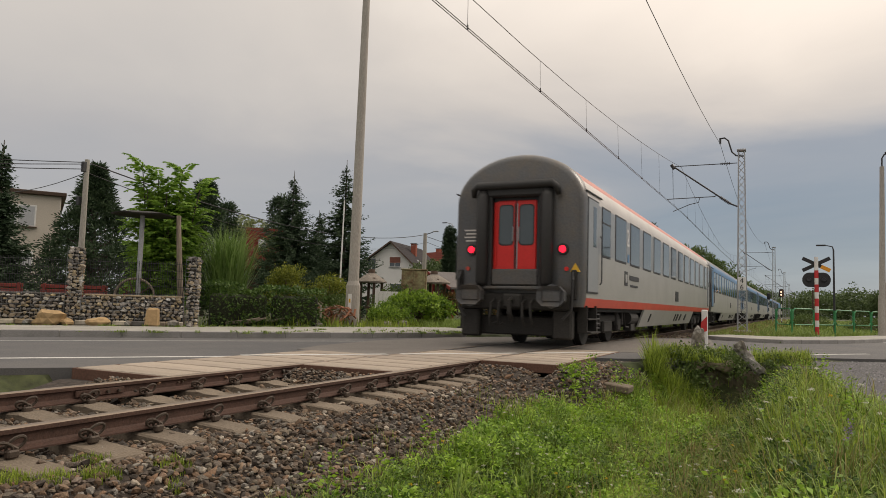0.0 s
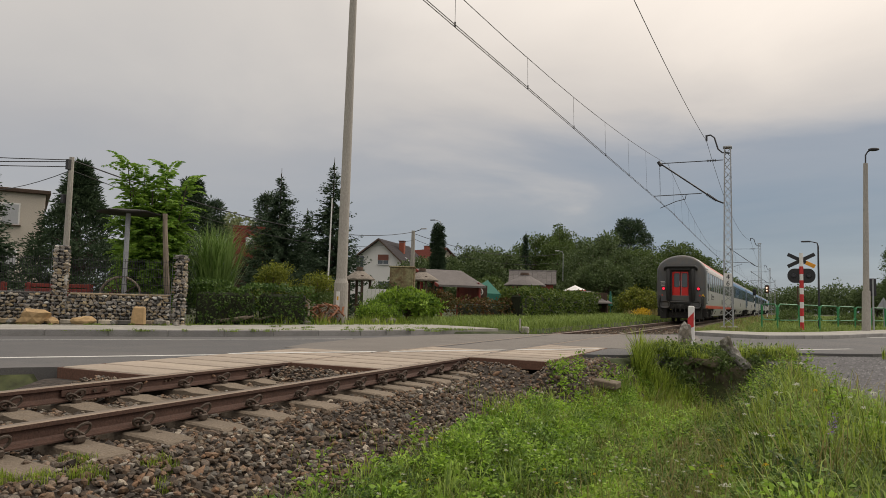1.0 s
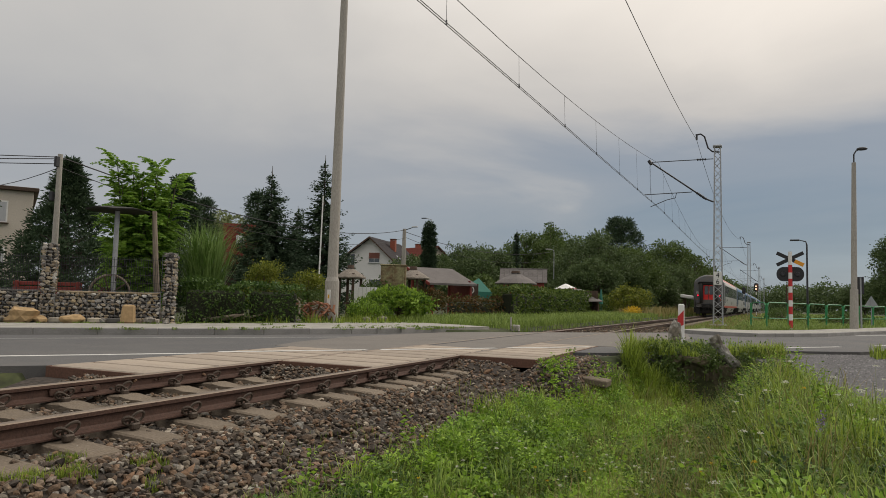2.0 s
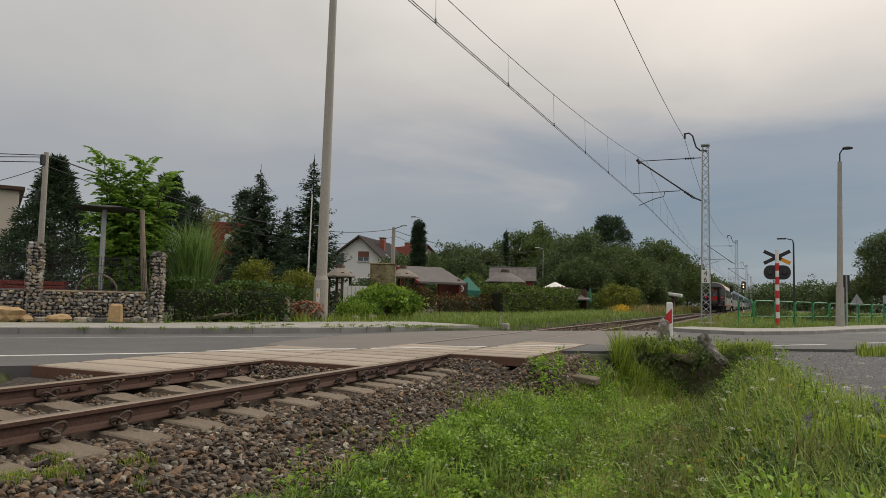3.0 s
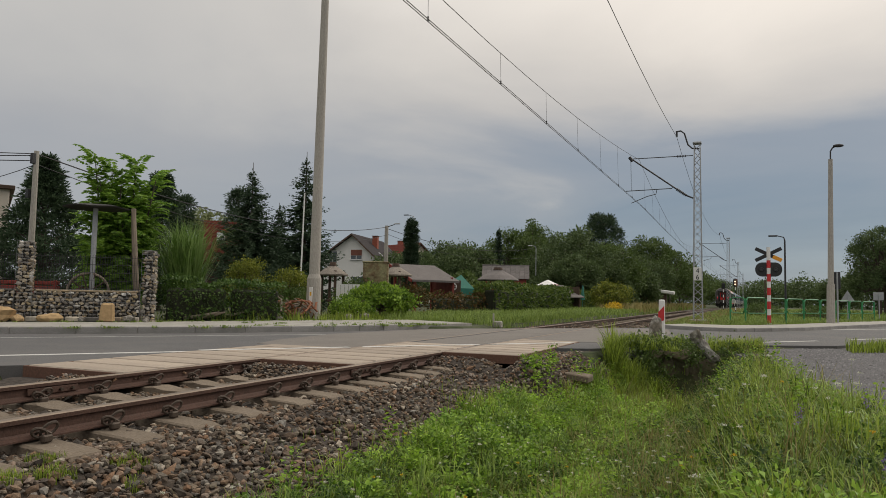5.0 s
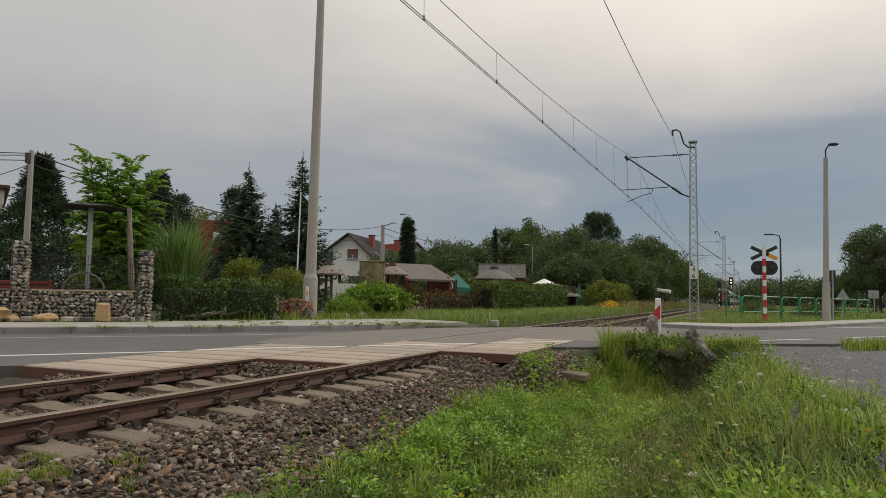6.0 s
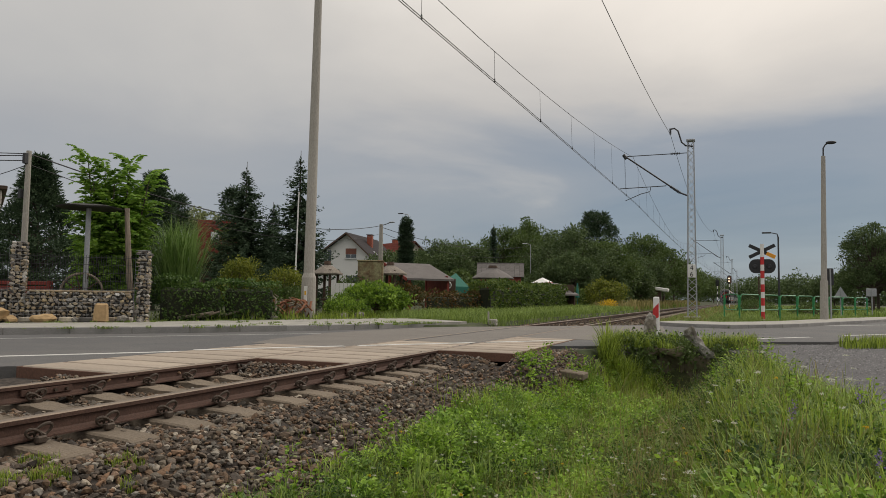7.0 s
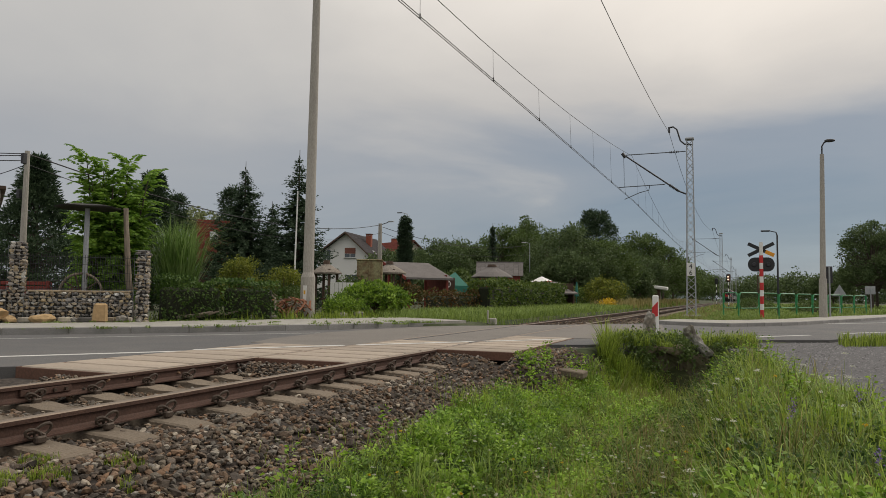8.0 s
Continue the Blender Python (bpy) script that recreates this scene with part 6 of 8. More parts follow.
def pavement_weeds():
    """Small tufts in the joints of the pavement and along the kerb."""
    rng = np.random.default_rng(91)
    V = []
    for a, b, n, spread in (((-12, 3.6), (-7.8, 9.2), 26, 0.05), ((-7.8, 9.2), (-5.6, 11.75), 14, 0.05), ((-5.6, 11.75), (-3.3, 15.9), 40, 0.10), ((-3.3, 15.9), (-2.7, 18.2), 40, 0.22), ((-8.6, 12.5), (-6.9, 17.2), 70, 0.14), ((-12.2, 7.9), (-8.6, 12.5), 34, 0.10), ((-6.9, 17.2), (-5.2, 20.6), 60, 0.2), ((-6.0, 13.5), (-4.2, 17.5), 26, 0.5)):
        for _ in range(n):
            u = rng.uniform()
            x, y = a[0] + (b[0] - a[0]) * u + rng.normal() * spread, a[1] + (b[1] - a[1]) * u + rng.normal() * spread
            k = int(rng.uniform(8, 26))
            P = np.c_[x + rng.normal(size=k) * 0.05, y + rng.normal(size=k) * 0.05, np.full(k, 0.09)]
            V.append(blades(P, rng.uniform(0.025, 0.08) * rng.uniform(0.5, 1.2, k), 0.02 * rng.uniform(0.6, 1.3, k), rng, 1.2))
    tagged(new("pavement_weeds", items_mesh("pavement_weeds", np.concatenate(V), BLADE, M_GRASSFAR)), "small green weeds in the pavement joints and along the kerb", "weeds", kind="stuff")


pavement_weeds()


def weeds():
    """Leafy weeds along the ballast edge, on the bank and round the culvert."""
    rng = np.random.default_rng(61)
    P, D, L = [], [], []
    SP = []
    for x0, x1, y0, y1, n, h0, h1 in ((2.15, 3.9, 1.9, 5.0, 380, 0.08, 0.28), (2.2, 4.4, 5.0, 9.0, 420, 0.12, 0.36), (2.6, 4.0, 8.0, 11.5, 700, 0.10, 0.30), (3.0, 4.0, 12.0, 14.6, 150, 0.2, 0.4), (4.6, 5.6, 10, 14.5, 140, 0.2, 0.42), (2.2, 2.7, 9.6, 10.6, 110, 0.10, 0.24), (3.8, 6.3, 1.9, 7.5, 1300, 0.08, 0.28), (2.9, 3.5, 11.0, 13.9, 330, 0.08, 0.22), (4.3, 5.6, 6.5, 11, 300, 0.1, 0.35), (3.2, 4.6, 15.0, 15.6, 130, 0.15, 0.4)):
        for _ in range(n):
            x, y = rng.uniform(x0, x1), rng.uniform(y0, y1)
            if noise.noise(Vector((x * 1.4, y * 1.4, 3.3))) < -0.12:
                continue
            z0 = max(near_z(x, y), -0.9)
            h = rng.uniform(h0, h1) * (0.85 + 0.75 * noise.noise(Vector((x * 2.6, y * 2.6, 8.1))))
            m = max(3, int(h / 0.013))
            s = rng.uniform(0.2, 1, m)
            a = rng.uniform(0, 6.283, m)
            lean = rng.normal(size=2) * 0.12
            P.append(np.c_[x + lean[0] * s + np.cos(a) * 0.02, y + lean[1] * s + np.sin(a) * 0.02, z0 + h * s])
            D.append(np.c_[np.cos(a), np.sin(a), rng.uniform(-0.25, 0.5, m)])
            L.append(rng.uniform(0.028, 0.068, m) * (1.15 - 0.45 * s))
            SP.append((x, y, z0, h, lean))
    P, D, L = np.concatenate(P), np.concatenate(D), np.concatenate(L)
    o = new("leafy_weeds", items_mesh("leafy_weeds", leaf_quads(P, D, L, L * 0.55, rng), QUAD, M_WEED))
    tagged(o, "bright green leafy weeds along the edge of the ballast", "weeds", kind="stuff")
    # flower heads
    for name, lab, m, n, size, spread, zone, hz in (("white_umbels", "white wild carrot flower heads in the meadow", M_UMBEL, 30, 0.009, 0.020, (4.2, 6.0, 3.0, 7.0), 0.40), ("yellow_flowers", "small yellow meadow flowers", M_FLOWERY, 22, 0.009, 0.010, (2.4, 6.2, 2.2, 6.5), 0.36), ("violet_flowers", "violet flower spikes in the meadow", M_FLOWERV, 5, 0.010, 0.012, (4.9, 5.9, 3.0, 4.5), 0.36), ("white_umbels", "small pale seed heads among the weeds", M_UMBEL, 130, 0.008, 0.010, (2.4, 4.6, 2.2, 6.6), 0.36)):
        P, D = [], []
        ST = []
        for _ in range(n):
            x, y = rng.uniform(zone[0], zone[1]), rng.uniform(zone[2], zone[3])
            if near_skip(x, y):
                continue
            z = ground_z(x, y) + hz * rng.uniform(0.8, 1.35)
            k = 26
            q = rng.normal(size=(k, 3)) * spread * (0.55, 0.55, 0.12 if name != "violet_flowers" else 2.2)
            P.append(np.array([x, y, z]) + q)
            D.append(rng.normal(size=(k, 3)) + (0, 0, 0.7))
            ST.append((x, y, z))
        P, D = np.concatenate(P), np.concatenate(D)
        o = new(name, items_mesh(name, leaf_quads(P, D, size * rng.uniform(0.7, 1.3, len(P)), size * 0.8, rng), QUAD, m))
        tagged(o, lab, "wild flowers", kind="stuff")
        S = np.array(ST)
        V = blades(S - (0, 0, 0.4), np.full(len(S), 0.4), np.full(len(S), 0.004), rng, 0.02)
        o = new("flower_stems", items_mesh("flower_stems", V, BLADE, M_GRASS))
        tagged(o, "thin green stems of meadow flowers", "wild flowers", kind="stuff")


weeds()


def flat_leaves(P, D, L, W, rng, tilt=0.5):
    """Leaves at P along D whose upper sides look to the sky."""
    n = len(P)
    D = unit(D)
    R = unit(np.cross(D, np.array([0, 0, 1.0]) + rng.normal(size=(n, 3)) * tilt))
    U = np.cross(R, D)
    L, W = np.asarray(L)[:, None], np.asarray(W)[:, None]
    mid = P + D * L * 0.5
    return np.stack([P, mid + R * W * 0.5 + U * W * 0.12, P + D * L - U * L * 0.12, mid - R * W * 0.5 + U * W * 0.12], axis=1)


def leafy_mounds():
    """Single herbs and brambles: domes of leaves on their own stems, dark gaps between them."""
    rng = np.random.default_rng(83)
    kinds = (("bramble_mounds", "bright yellow-green bramble and herb mounds beside the ballast", M_HERBBRIGHT, 0.030, 0.052, 0.6),
             ("herb_mounds", "mid green broad-leaved herbs in the meadow", M_HERB, 0.024, 0.046, 0.6),
             ("clover_mounds", "dark green clover and nettle patches in the meadow", M_HERBDARK, 0.018, 0.034, 0.9))
    zones = (((2.2, 4.0, 2.0, 5.0, 80, 0.07, 0.17), (2.25, 3.9, 5.0, 9.2, 170, 0.09, 0.22), (2.7, 4.1, 8.6, 11.4, 45, 0.12, 0.26), (2.35, 2.6, 9.4, 9.9, 7, 0.2, 0.3), (4.2, 6.2, 2.0, 3.4, 40, 0.1, 0.2)),
             ((2.3, 4.6, 2.0, 6.0, 130, 0.08, 0.19), (2.6, 4.6, 6.0, 11.0, 130, 0.1, 0.24), (4.6, 6.2, 2.0, 6.0, 60, 0.08, 0.18)),
             ((2.4, 4.6, 2.0, 8.0, 220, 0.08, 0.2), (4.6, 6.0, 2.0, 8.0, 60, 0.08, 0.16), (4.3, 5.4, 8.0, 13.5, 60, 0.12, 0.26)))
    for (name, lab, m, l0, l1, flat), zs in zip(kinds, zones):
        V = []
        for x0, x1, y0, y1, n, r0, r1 in zs:
            for _ in range(n):
                x, y = rng.uniform(x0, x1), rng.uniform(y0, y1)
                if near_skip(x - 0.15, y):
                    continue
                r = rng.uniform(r0, r1)
                h = r * rng.uniform(0.8, 1.5)
                k = int(90 + 1100 * r)
                d = unit(rng.normal(size=(k, 3)))
                d[:, 2] = np.abs(d[:, 2])
                c = np.array([x, y, max(near_z(x, y), -0.9) + 0.02])
                P = c + d * (r, r, h) * rng.uniform(0.5, 1.08, (k, 1))
                P[:, :2] += rng.normal(size=2) * 0.03
                D = d * (1, 1, 0.35) + rng.normal(size=(k, 3)) * 0.45
                L = rng.uniform(l0, l1) * rng.uniform(0.65, 1.3, k)
                V.append(flat_leaves(P, D, L, L * 0.62, rng, flat))
        tagged(new(name, items_mesh(name, np.concatenate(V), QUAD, m)), lab, "weeds", kind="stuff")


def grass_tufts():
    """Tussocks: blades that spread from one root, taller on the bank, straw-coloured in the ditch."""
    rng = np.random.default_rng(84)
    for name, lab, m, zs in (
            ("grass_tussocks", "fresh green grass tussocks on the bank", M_TUSSOCK, ((4.2, 6.4, 2.0, 5.0, 190, 34, 0.12, 0.30, 0.006), (4.0, 6.0, 5.0, 9.0, 220, 34, 0.14, 0.34, 0.007), (4.2, 5.4, 9.0, 14.0, 130, 30, 0.12, 0.30, 0.010), (2.3, 4.0, 2.0, 4.6, 150, 34, 0.14, 0.32, 0.005), (2.9, 3.7, 9.6, 15.2, 90, 34, 0.16, 0.4, 0.010), (2.4, 4.0, 4.6, 9.0, 130, 30, 0.2, 0.4, 0.007))),
            ("straw_tussocks", "dry straw-coloured grass in the ditch", M_GRASSDRY, ((3.6, 4.6, 3.0, 9.5, 80, 26, 0.2, 0.5, 0.005), (2.6, 4.2, 8.0, 11.5, 26, 24, 0.15, 0.4, 0.006), (4.4, 6.0, 3.0, 8.0, 24, 16, 0.25, 0.5, 0.004))),
            ("olive_tussocks", "dull olive grass tussocks in the ditch", M_OLIVE, ((2.4, 3.4, 2.2, 9.0, 90, 24, 0.16, 0.38, 0.005), (3.2, 4.8, 2.2, 10.0, 210, 30, 0.16, 0.4, 0.006), (4.4, 6.2, 2.2, 9.0, 90, 28, 0.16, 0.36, 0.006)))):
        V = []
        for x0, x1, y0, y1, n, per, h0, h1, w in zs:
            for _ in range(n):
                x, y = rng.uniform(x0, x1), rng.uniform(y0, y1)
                if near_skip(x, y):
                    continue
                k = int(per * rng.uniform(0.4, 1.0))
                P = np.c_[x + rng.normal(size=k) * 0.035, y + rng.normal(size=k) * 0.035, np.full(k, near_z(x, y) - 0.02)]
                V.append(blades(P, rng.uniform(h0, h1) * rng.uniform(0.55, 1.15, k), 1.55 * w * rng.uniform(0.6, 1.3, k), rng, 0.95))
        tagged(new(name, items_mesh(name, np.concatenate(V), BLADE, m)), lab, "grass", kind="stuff")


M_HERBBRIGHT = leafmat("bramble_leaves", (0.13, 0.25, 0.028), (0.40, 0.58, 0.085), 0.5, 0.35)
M_HERB = leafmat("herb_leaves", (0.06, 0.125, 0.02), (0.24, 0.37, 0.07), 0.5, 0.3)
M_HERBDARK = leafmat("clover_leaves", (0.025, 0.058, 0.014), (0.10, 0.17, 0.036), 0.5, 0.3)
M_TUSSOCK = leafmat("tussock_blades", (0.09, 0.16, 0.026), (0.38, 0.50, 0.11), 0.5, 0.4)
M_OLIVE = leafmat("olive_blades", (0.05, 0.07, 0.014), (0.18, 0.21, 0.045), 0.6, 0.35)
leafy_mounds()
grass_tufts()


def drive_pebbles():
    """Loose pebbles on the gravel drive."""
    rng = np.random.default_rng(71)
    n = 9000
    X, Y = rng.uniform(5.2, 9.5, n), rng.uniform(4.0, 17.5, n)
    k = (X > 7.1 - 0.165 * Y) & (Y < 15.6 + (X - 5.0) * 0.72)
    P = np.c_[X[k], Y[k], np.full(k.sum(), -0.072)]
    m = len(P)
    tet = np.array([(1, 0, 0.2), (-0.4, 0.9, 0.1), (-0.6, -0.8, 0.15), (0.05, 0.05, 0.85)])
    s = rng.uniform(0.008, 0.022, m)[:, None, None]
    a = rng.uniform(0, 6.283, m)
    c, sn = np.cos(a)[:, None], np.sin(a)[:, None]
    T = np.broadcast_to(tet, (m, 4, 3)) * (1 + rng.uniform(-0.3, 0.3, (m, 4, 1)))
    V = np.stack([T[..., 0] * c - T[..., 1] * sn, T[..., 0] * sn + T[..., 1] * c, T[..., 2]], axis=-1) * s + P[:, None]
    me = items_mesh("gravel_pebbles", V, [(0, 1, 3), (1, 2, 3), (2, 0, 3)], M_PEBBLE)
    tagged(new("gravel_pebbles", me), "loose grey pebbles scattered on the gravel drive", "gravel", kind="stuff")


M_PEBBLE = mat("grey_pebble", (0.15, 0.145, 0.15), 0.9, vary=0.2, bump=0.1, island=0.6)
drive_pebbles()

# ---- stone wall and garden ----
M_GSTONE = stonemat("gabion_stone", [(0.0, (0.10, 0.095, 0.09)), (0.2, (0.22, 0.20, 0.18)), (0.4, (0.33, 0.25, 0.15)), (0.6, (0.36, 0.345, 0.33)), (0.8, (0.45, 0.35, 0.20)), (1.0, (0.60, 0.59, 0.57))], single=True)
M_SANDSTONE = mat("yellow_sandstone", (0.43, 0.29, 0.15), 0.9, grain=12, vary=0.25, stain=3, bump=0.5, rand=0.15)
# near-black fill: the shade in gaps between stones, put into the colour
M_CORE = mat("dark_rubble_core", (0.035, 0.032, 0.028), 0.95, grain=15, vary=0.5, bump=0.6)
M_OLDSTONE = mat("old_weathered_stone", (0.15, 0.13, 0.105), 0.95, grain=14, vary=0.5, stain=3.5, bump=0.9, second=(0.42, 0.41, 0.39), second_amt=0.8)
M_MOSSWALL = mat("mossy_stone", (0.21, 0.165, 0.12), 0.95, grain=8, vary=0.45, stain=1.8, bump=0.9, second=(0.055, 0.065, 0.025), second_amt=0.8)
M_PLASTER = mat("beige_plaster", (0.52, 0.465, 0.40), 0.9, grain=18, vary=0.08, stain=0.6, stain_amt=0.2, bump=0.15)
M_PLASTERW = mat("white_plaster", (0.66, 0.65, 0.64), 0.9, grain=18, vary=0.06, stain=0.6, stain_amt=0.15, bump=0.1)
M_ROOFDARK = mat("dark_roof_tiles", (0.06, 0.054, 0.056), 0.95, spec=0.1, grain=14, vary=0.25, stain=1.2, stain_amt=0.3, bump=0.5, stretch=(1, 1, 3))
M_ROOFRED = mat("red_roof_tiles", (0.125, 0.034, 0.026), 0.95, spec=0.1, grain=12, vary=0.3, stain=1.2, stain_amt=0.35, bump=0.5, stretch=(1, 1, 3))
M_THATCH = mat("grey_thatch", (0.22, 0.19, 0.16), 0.95, grain=22, vary=0.3, stain=3, stain_amt=0.4, bump=0.6, stretch=(1, 1, 0.3))
M_BROWNWOOD = mat("brown_wood", (0.075, 0.045, 0.03), 0.8, grain=20, vary=0.35, stain=3, bump=0.3, stretch=(1, 1, 0.25), rand=0.15)
M_REDWOOD = mat("red_stained_wood", (0.22, 0.035, 0.025), 0.7, grain=20, vary=0.25, stain=3, bump=0.2, stretch=(1, 1, 0.25))
M_LOG = mat("grey_log", (0.22, 0.18, 0.14), 0.9, grain=18, vary=0.35, stain=3, bump=0.5, stretch=(1, 1, 0.2))
M_REDBRANCH = mat("red_brown_branches", (0.26, 0.11, 0.06), 0.85, grain=15, vary=0.35, stain=3, bump=0.4)
M_RUSTBOX = mat("rusty_container", (0.26, 0.24, 0.13), 0.85, grain=10, vary=0.35, stain=2.6, bump=0.3, second=(0.10, 0.035, 0.018), second_amt=1.0)
M_SHINGLE = mat("grey_shingle", (0.17, 0.155, 0.15), 0.95, spec=0.1, grain=16, vary=0.25, stain=2, stain_amt=0.4, bump=0.4, rand=0.12)
M_GREENTARP = mat("green_tarpaulin", (0.02, 0.15, 0.11), 0.6, grain=10, vary=0.15, stain=2, bump=0.1)
M_WINGLASS = mat("window_glass", (0.05, 0.06, 0.07), 0.08, grain=3, vary=0.1, bump=0.0, spec=0.9)
M_CURTAIN = mat("net_curtain", (0.42, 0.43, 0.45), 0.8, grain=12, vary=0.15, stain=6, stain_amt=0.2, bump=0.1, stretch=(6, 6, 0.5))
M_BRICKRED = mat("red_brick", (0.27, 0.075, 0.045), 0.85, grain=25, vary=0.3, stain=5, bump=0.3)
M_SHUTTER = mat("brown_shutter", (0.17, 0.06, 0.04), 0.7, grain=15, vary=0.15, bump=0.1)
M_CARWHITE = mat("white_car_paint", (0.62, 0.63, 0.65), 0.25, grain=5, vary=0.03, bump=0.0)

WD = Vector((0.757, 0.652))          # along the garden wall
WANG = math.degrees(math.atan2(WD.y, WD.x))


def stone_kinds(n, parent, seed, s):
    """A few uneven stone meshes to share."""
    out = []
    for i in range(n):
        bm = bmesh.new()
        lump(bm, (0, 0, 0), s, seed + i, 0.55, 1)
        me = mesh_of("stone", bm, M_GSTONE)
        out.append(me)
    return out


STONES = stone_kinds(9, None, 100, (1.25, 0.95, 0.9))


def put_stones(parent, rng, w, d, z0, z1, faces, size=0.15):
    """Stones packed over the faces of a wire basket, each its own piece."""
    count = 0
    for axis, sgn, span in faces:
        z = z0 + size * 0.4
        while z < z1 - size * 0.2:
            u = -span / 2 + size * 0.4 + rng.uniform(0, 0.05)
            while u < span / 2 - size * 0.2:
                k = size * rng.uniform(0.7, 1.35)
                x, y = (u, sgn * (d / 2 - 0.045)) if axis == "y" else (sgn * (w / 2 - 0.045), u)
                o = new("stone", STONES[rng.randrange(9)])
                o.parent = parent
                o.matrix_basis = Matrix.LocRotScale((x, y, z + rng.uniform(-0.02, 0.02)), Euler((rng.uniform(-0.5, 0.5), rng.uniform(-0.6, 0.6), rng.uniform(0, 6.28))), (k, k * rng.uniform(0.8, 1.0), k * rng.uniform(0.55, 1.0)))
                u += k * 1.02
                count += 1
            z += size * 0.80
    return count


def wire_grid(bm, w, d, z0, z1, step=0.1):
    """Thin welded wire over the front and sides of a basket."""
    n = max(1, int(w / step))
    for i in range(n + 1):
        x = -w / 2 + w * i / n
        rod(bm, (x, -d / 2 - 0.01, z0), (x, -d / 2 - 0.01, z1), 0.0025, n=3, caps=False)
    m = max(1, int((z1 - z0) / step))
    for i in range(m + 1):
        z = z0 + (z1 - z0) * i / m
        rod(bm, (-w / 2, -d / 2 - 0.01, z), (w / 2, -d / 2 - 0.01, z), 0.0025, n=3, caps=False)


def gabions():
    rng = random.Random(5)
    right, left = Vector((-8.62, 13.4)), Vector((-10.68, 11.6))
    third = left + (left - right) * 1.15
    for i, (p, top) in enumerate(((right, 1.86), (left, 1.98), (third, 1.95))):
        g = thing("gabion_pillar", "square pillar of pale stones in a wire basket", "gabion pillar", pose(p.x, p.y, 0.06, 0, 0, WANG), group="gabion pillars")
        # dark box stands in for the shaded gaps inside the pillar
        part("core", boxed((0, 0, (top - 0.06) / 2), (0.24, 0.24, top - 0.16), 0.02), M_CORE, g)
        put_stones(g, rng, 0.34, 0.34, 0.0, top - 0.06, (("y", -1, 0.34), ("x", 1, 0.34), ("x", -1, 0.34)) if i else (("y", -1, 0.34), ("x", 1, 0.34)), 0.10)
        o = new("stone", STONES[3])
        o.parent = g
        o.matrix_basis = Matrix.LocRotScale((0, 0, top - 0.1), None, (0.26, 0.3, 0.14))
        bm = bmesh.new()
        wire_grid(bm, 0.36, 0.36, 0, top - 0.06)
        part("wire_basket", bm, M_GALV, g)
    runs = [(left, right), (third, left)]
    for a, b in runs:
        d = (b - a)
        u = d.normalized()
        a2, b2 = a + u * 0.19, b - u * 0.19
        c = (a2 + b2) / 2
        ln = (b2 - a2).length
        g = thing("gabion_wall", "low garden wall of pale stones in wire baskets", "gabion wall", pose(c.x, c.y, 0.06, 0, 0, math.degrees(math.atan2(d.y, d.x))), group="gabion walls")
        # dark box behind the front stones, painted as the shade between them
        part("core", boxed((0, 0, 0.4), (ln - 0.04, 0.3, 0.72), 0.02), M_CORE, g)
        n = put_stones(g, rng, ln, 0.42, 0.0, 0.8, (("y", -1, ln),), 0.105)
        bm = boxed((0, 0, 0.765), (ln - 0.1, 0.36, 0.05), 0.02)
        part("stone_top", bm, M_GSTONE, g)
        bm = bmesh.new()
        wire_grid(bm, ln, 0.42, 0, 0.8)
        part("wire_basket", bm, M_GALV, g)
        # welded mesh fence panel on the wall
        f = thing("mesh_fence_panel", "dark welded mesh fence panel above the stone wall", "fence", pose(c.x, c.y, 0.86, 0, 0, math.degrees(math.atan2(d.y, d.x))), group="mesh fence panels")
        n = int(ln / 0.055)
        for i in range(n + 1):
            bm = bmesh.new()
            x = -ln / 2 + ln * i / n
            rod(bm, (x, 0, -0.02), (x, 0, 0.86), 0.005, n=4, caps=False)
            part("bar", bm, M_DARKSTEEL, f)
        for z in (0.03, 0.22, 0.42, 0.62, 0.80):
            bm = bmesh.new()
            for q in (-0.008, 0.008):
                rod(bm, (-ln / 2, q, z), (ln / 2, q, z), 0.0045, n=4)
            part("rail", bm, M_DARKSTEEL, f)
    # row of low slabs and loose yellow rocks before the wall
    for i in range(16):
        p = right - WD * (0.35 + i * 0.42) + Vector((0.652, -0.757)) * 0.33
        bm = bmesh.new()
        box(bm, (0, 0, 0), (0.40 * rng.uniform(0.85, 1.0), 0.16, 0.12), 0.02)
        solid("border_stone", "flat grey border stone at the wall foot", "stone", bm, M_GSTONE, group="border stones", m=pose(p.x, p.y, 0.15, 0, rng.uniform(-2, 2), WANG + rng.uniform(-3, 3)))
    for x, s, lab in ((0.85, (0.42, 0.26, 0.62), "upright yellow sandstone block"), (2.05, (0.5, 0.3, 0.22), "low yellow sandstone rock"), (3.1, (0.75, 0.4, 0.42), "large yellow sandstone rock"), (4.75, (0.7, 0.4, 0.42), "large yellow sandstone rock"), (2.75, (0.3, 0.25, 0.2), "small yellow sandstone rock")):
        p = right - WD * x + Vector((0.652, -0.757)) * 0.62
        bm = bmesh.new()
        if "upright" in lab:
            box(bm, (0, 0, 0.22), (0.30, 0.14, 0.46), 0.04)
            for v in bm.verts:
                v.co += Vector((noise.noise(v.co * 3), noise.noise(v.co * 3 + Vector((5, 0, 0))), 0)) * 0.04
        else:
            lump(bm, (0, 0, s[2] * 0.36), s, int(x * 10), 0.25, 2)
        solid("rock", lab + " on the pavement edge", "rock", bm, M_SANDSTONE, group="yellow rocks", m=pose(p.x, p.y, 0.1, 0, 0, WANG))
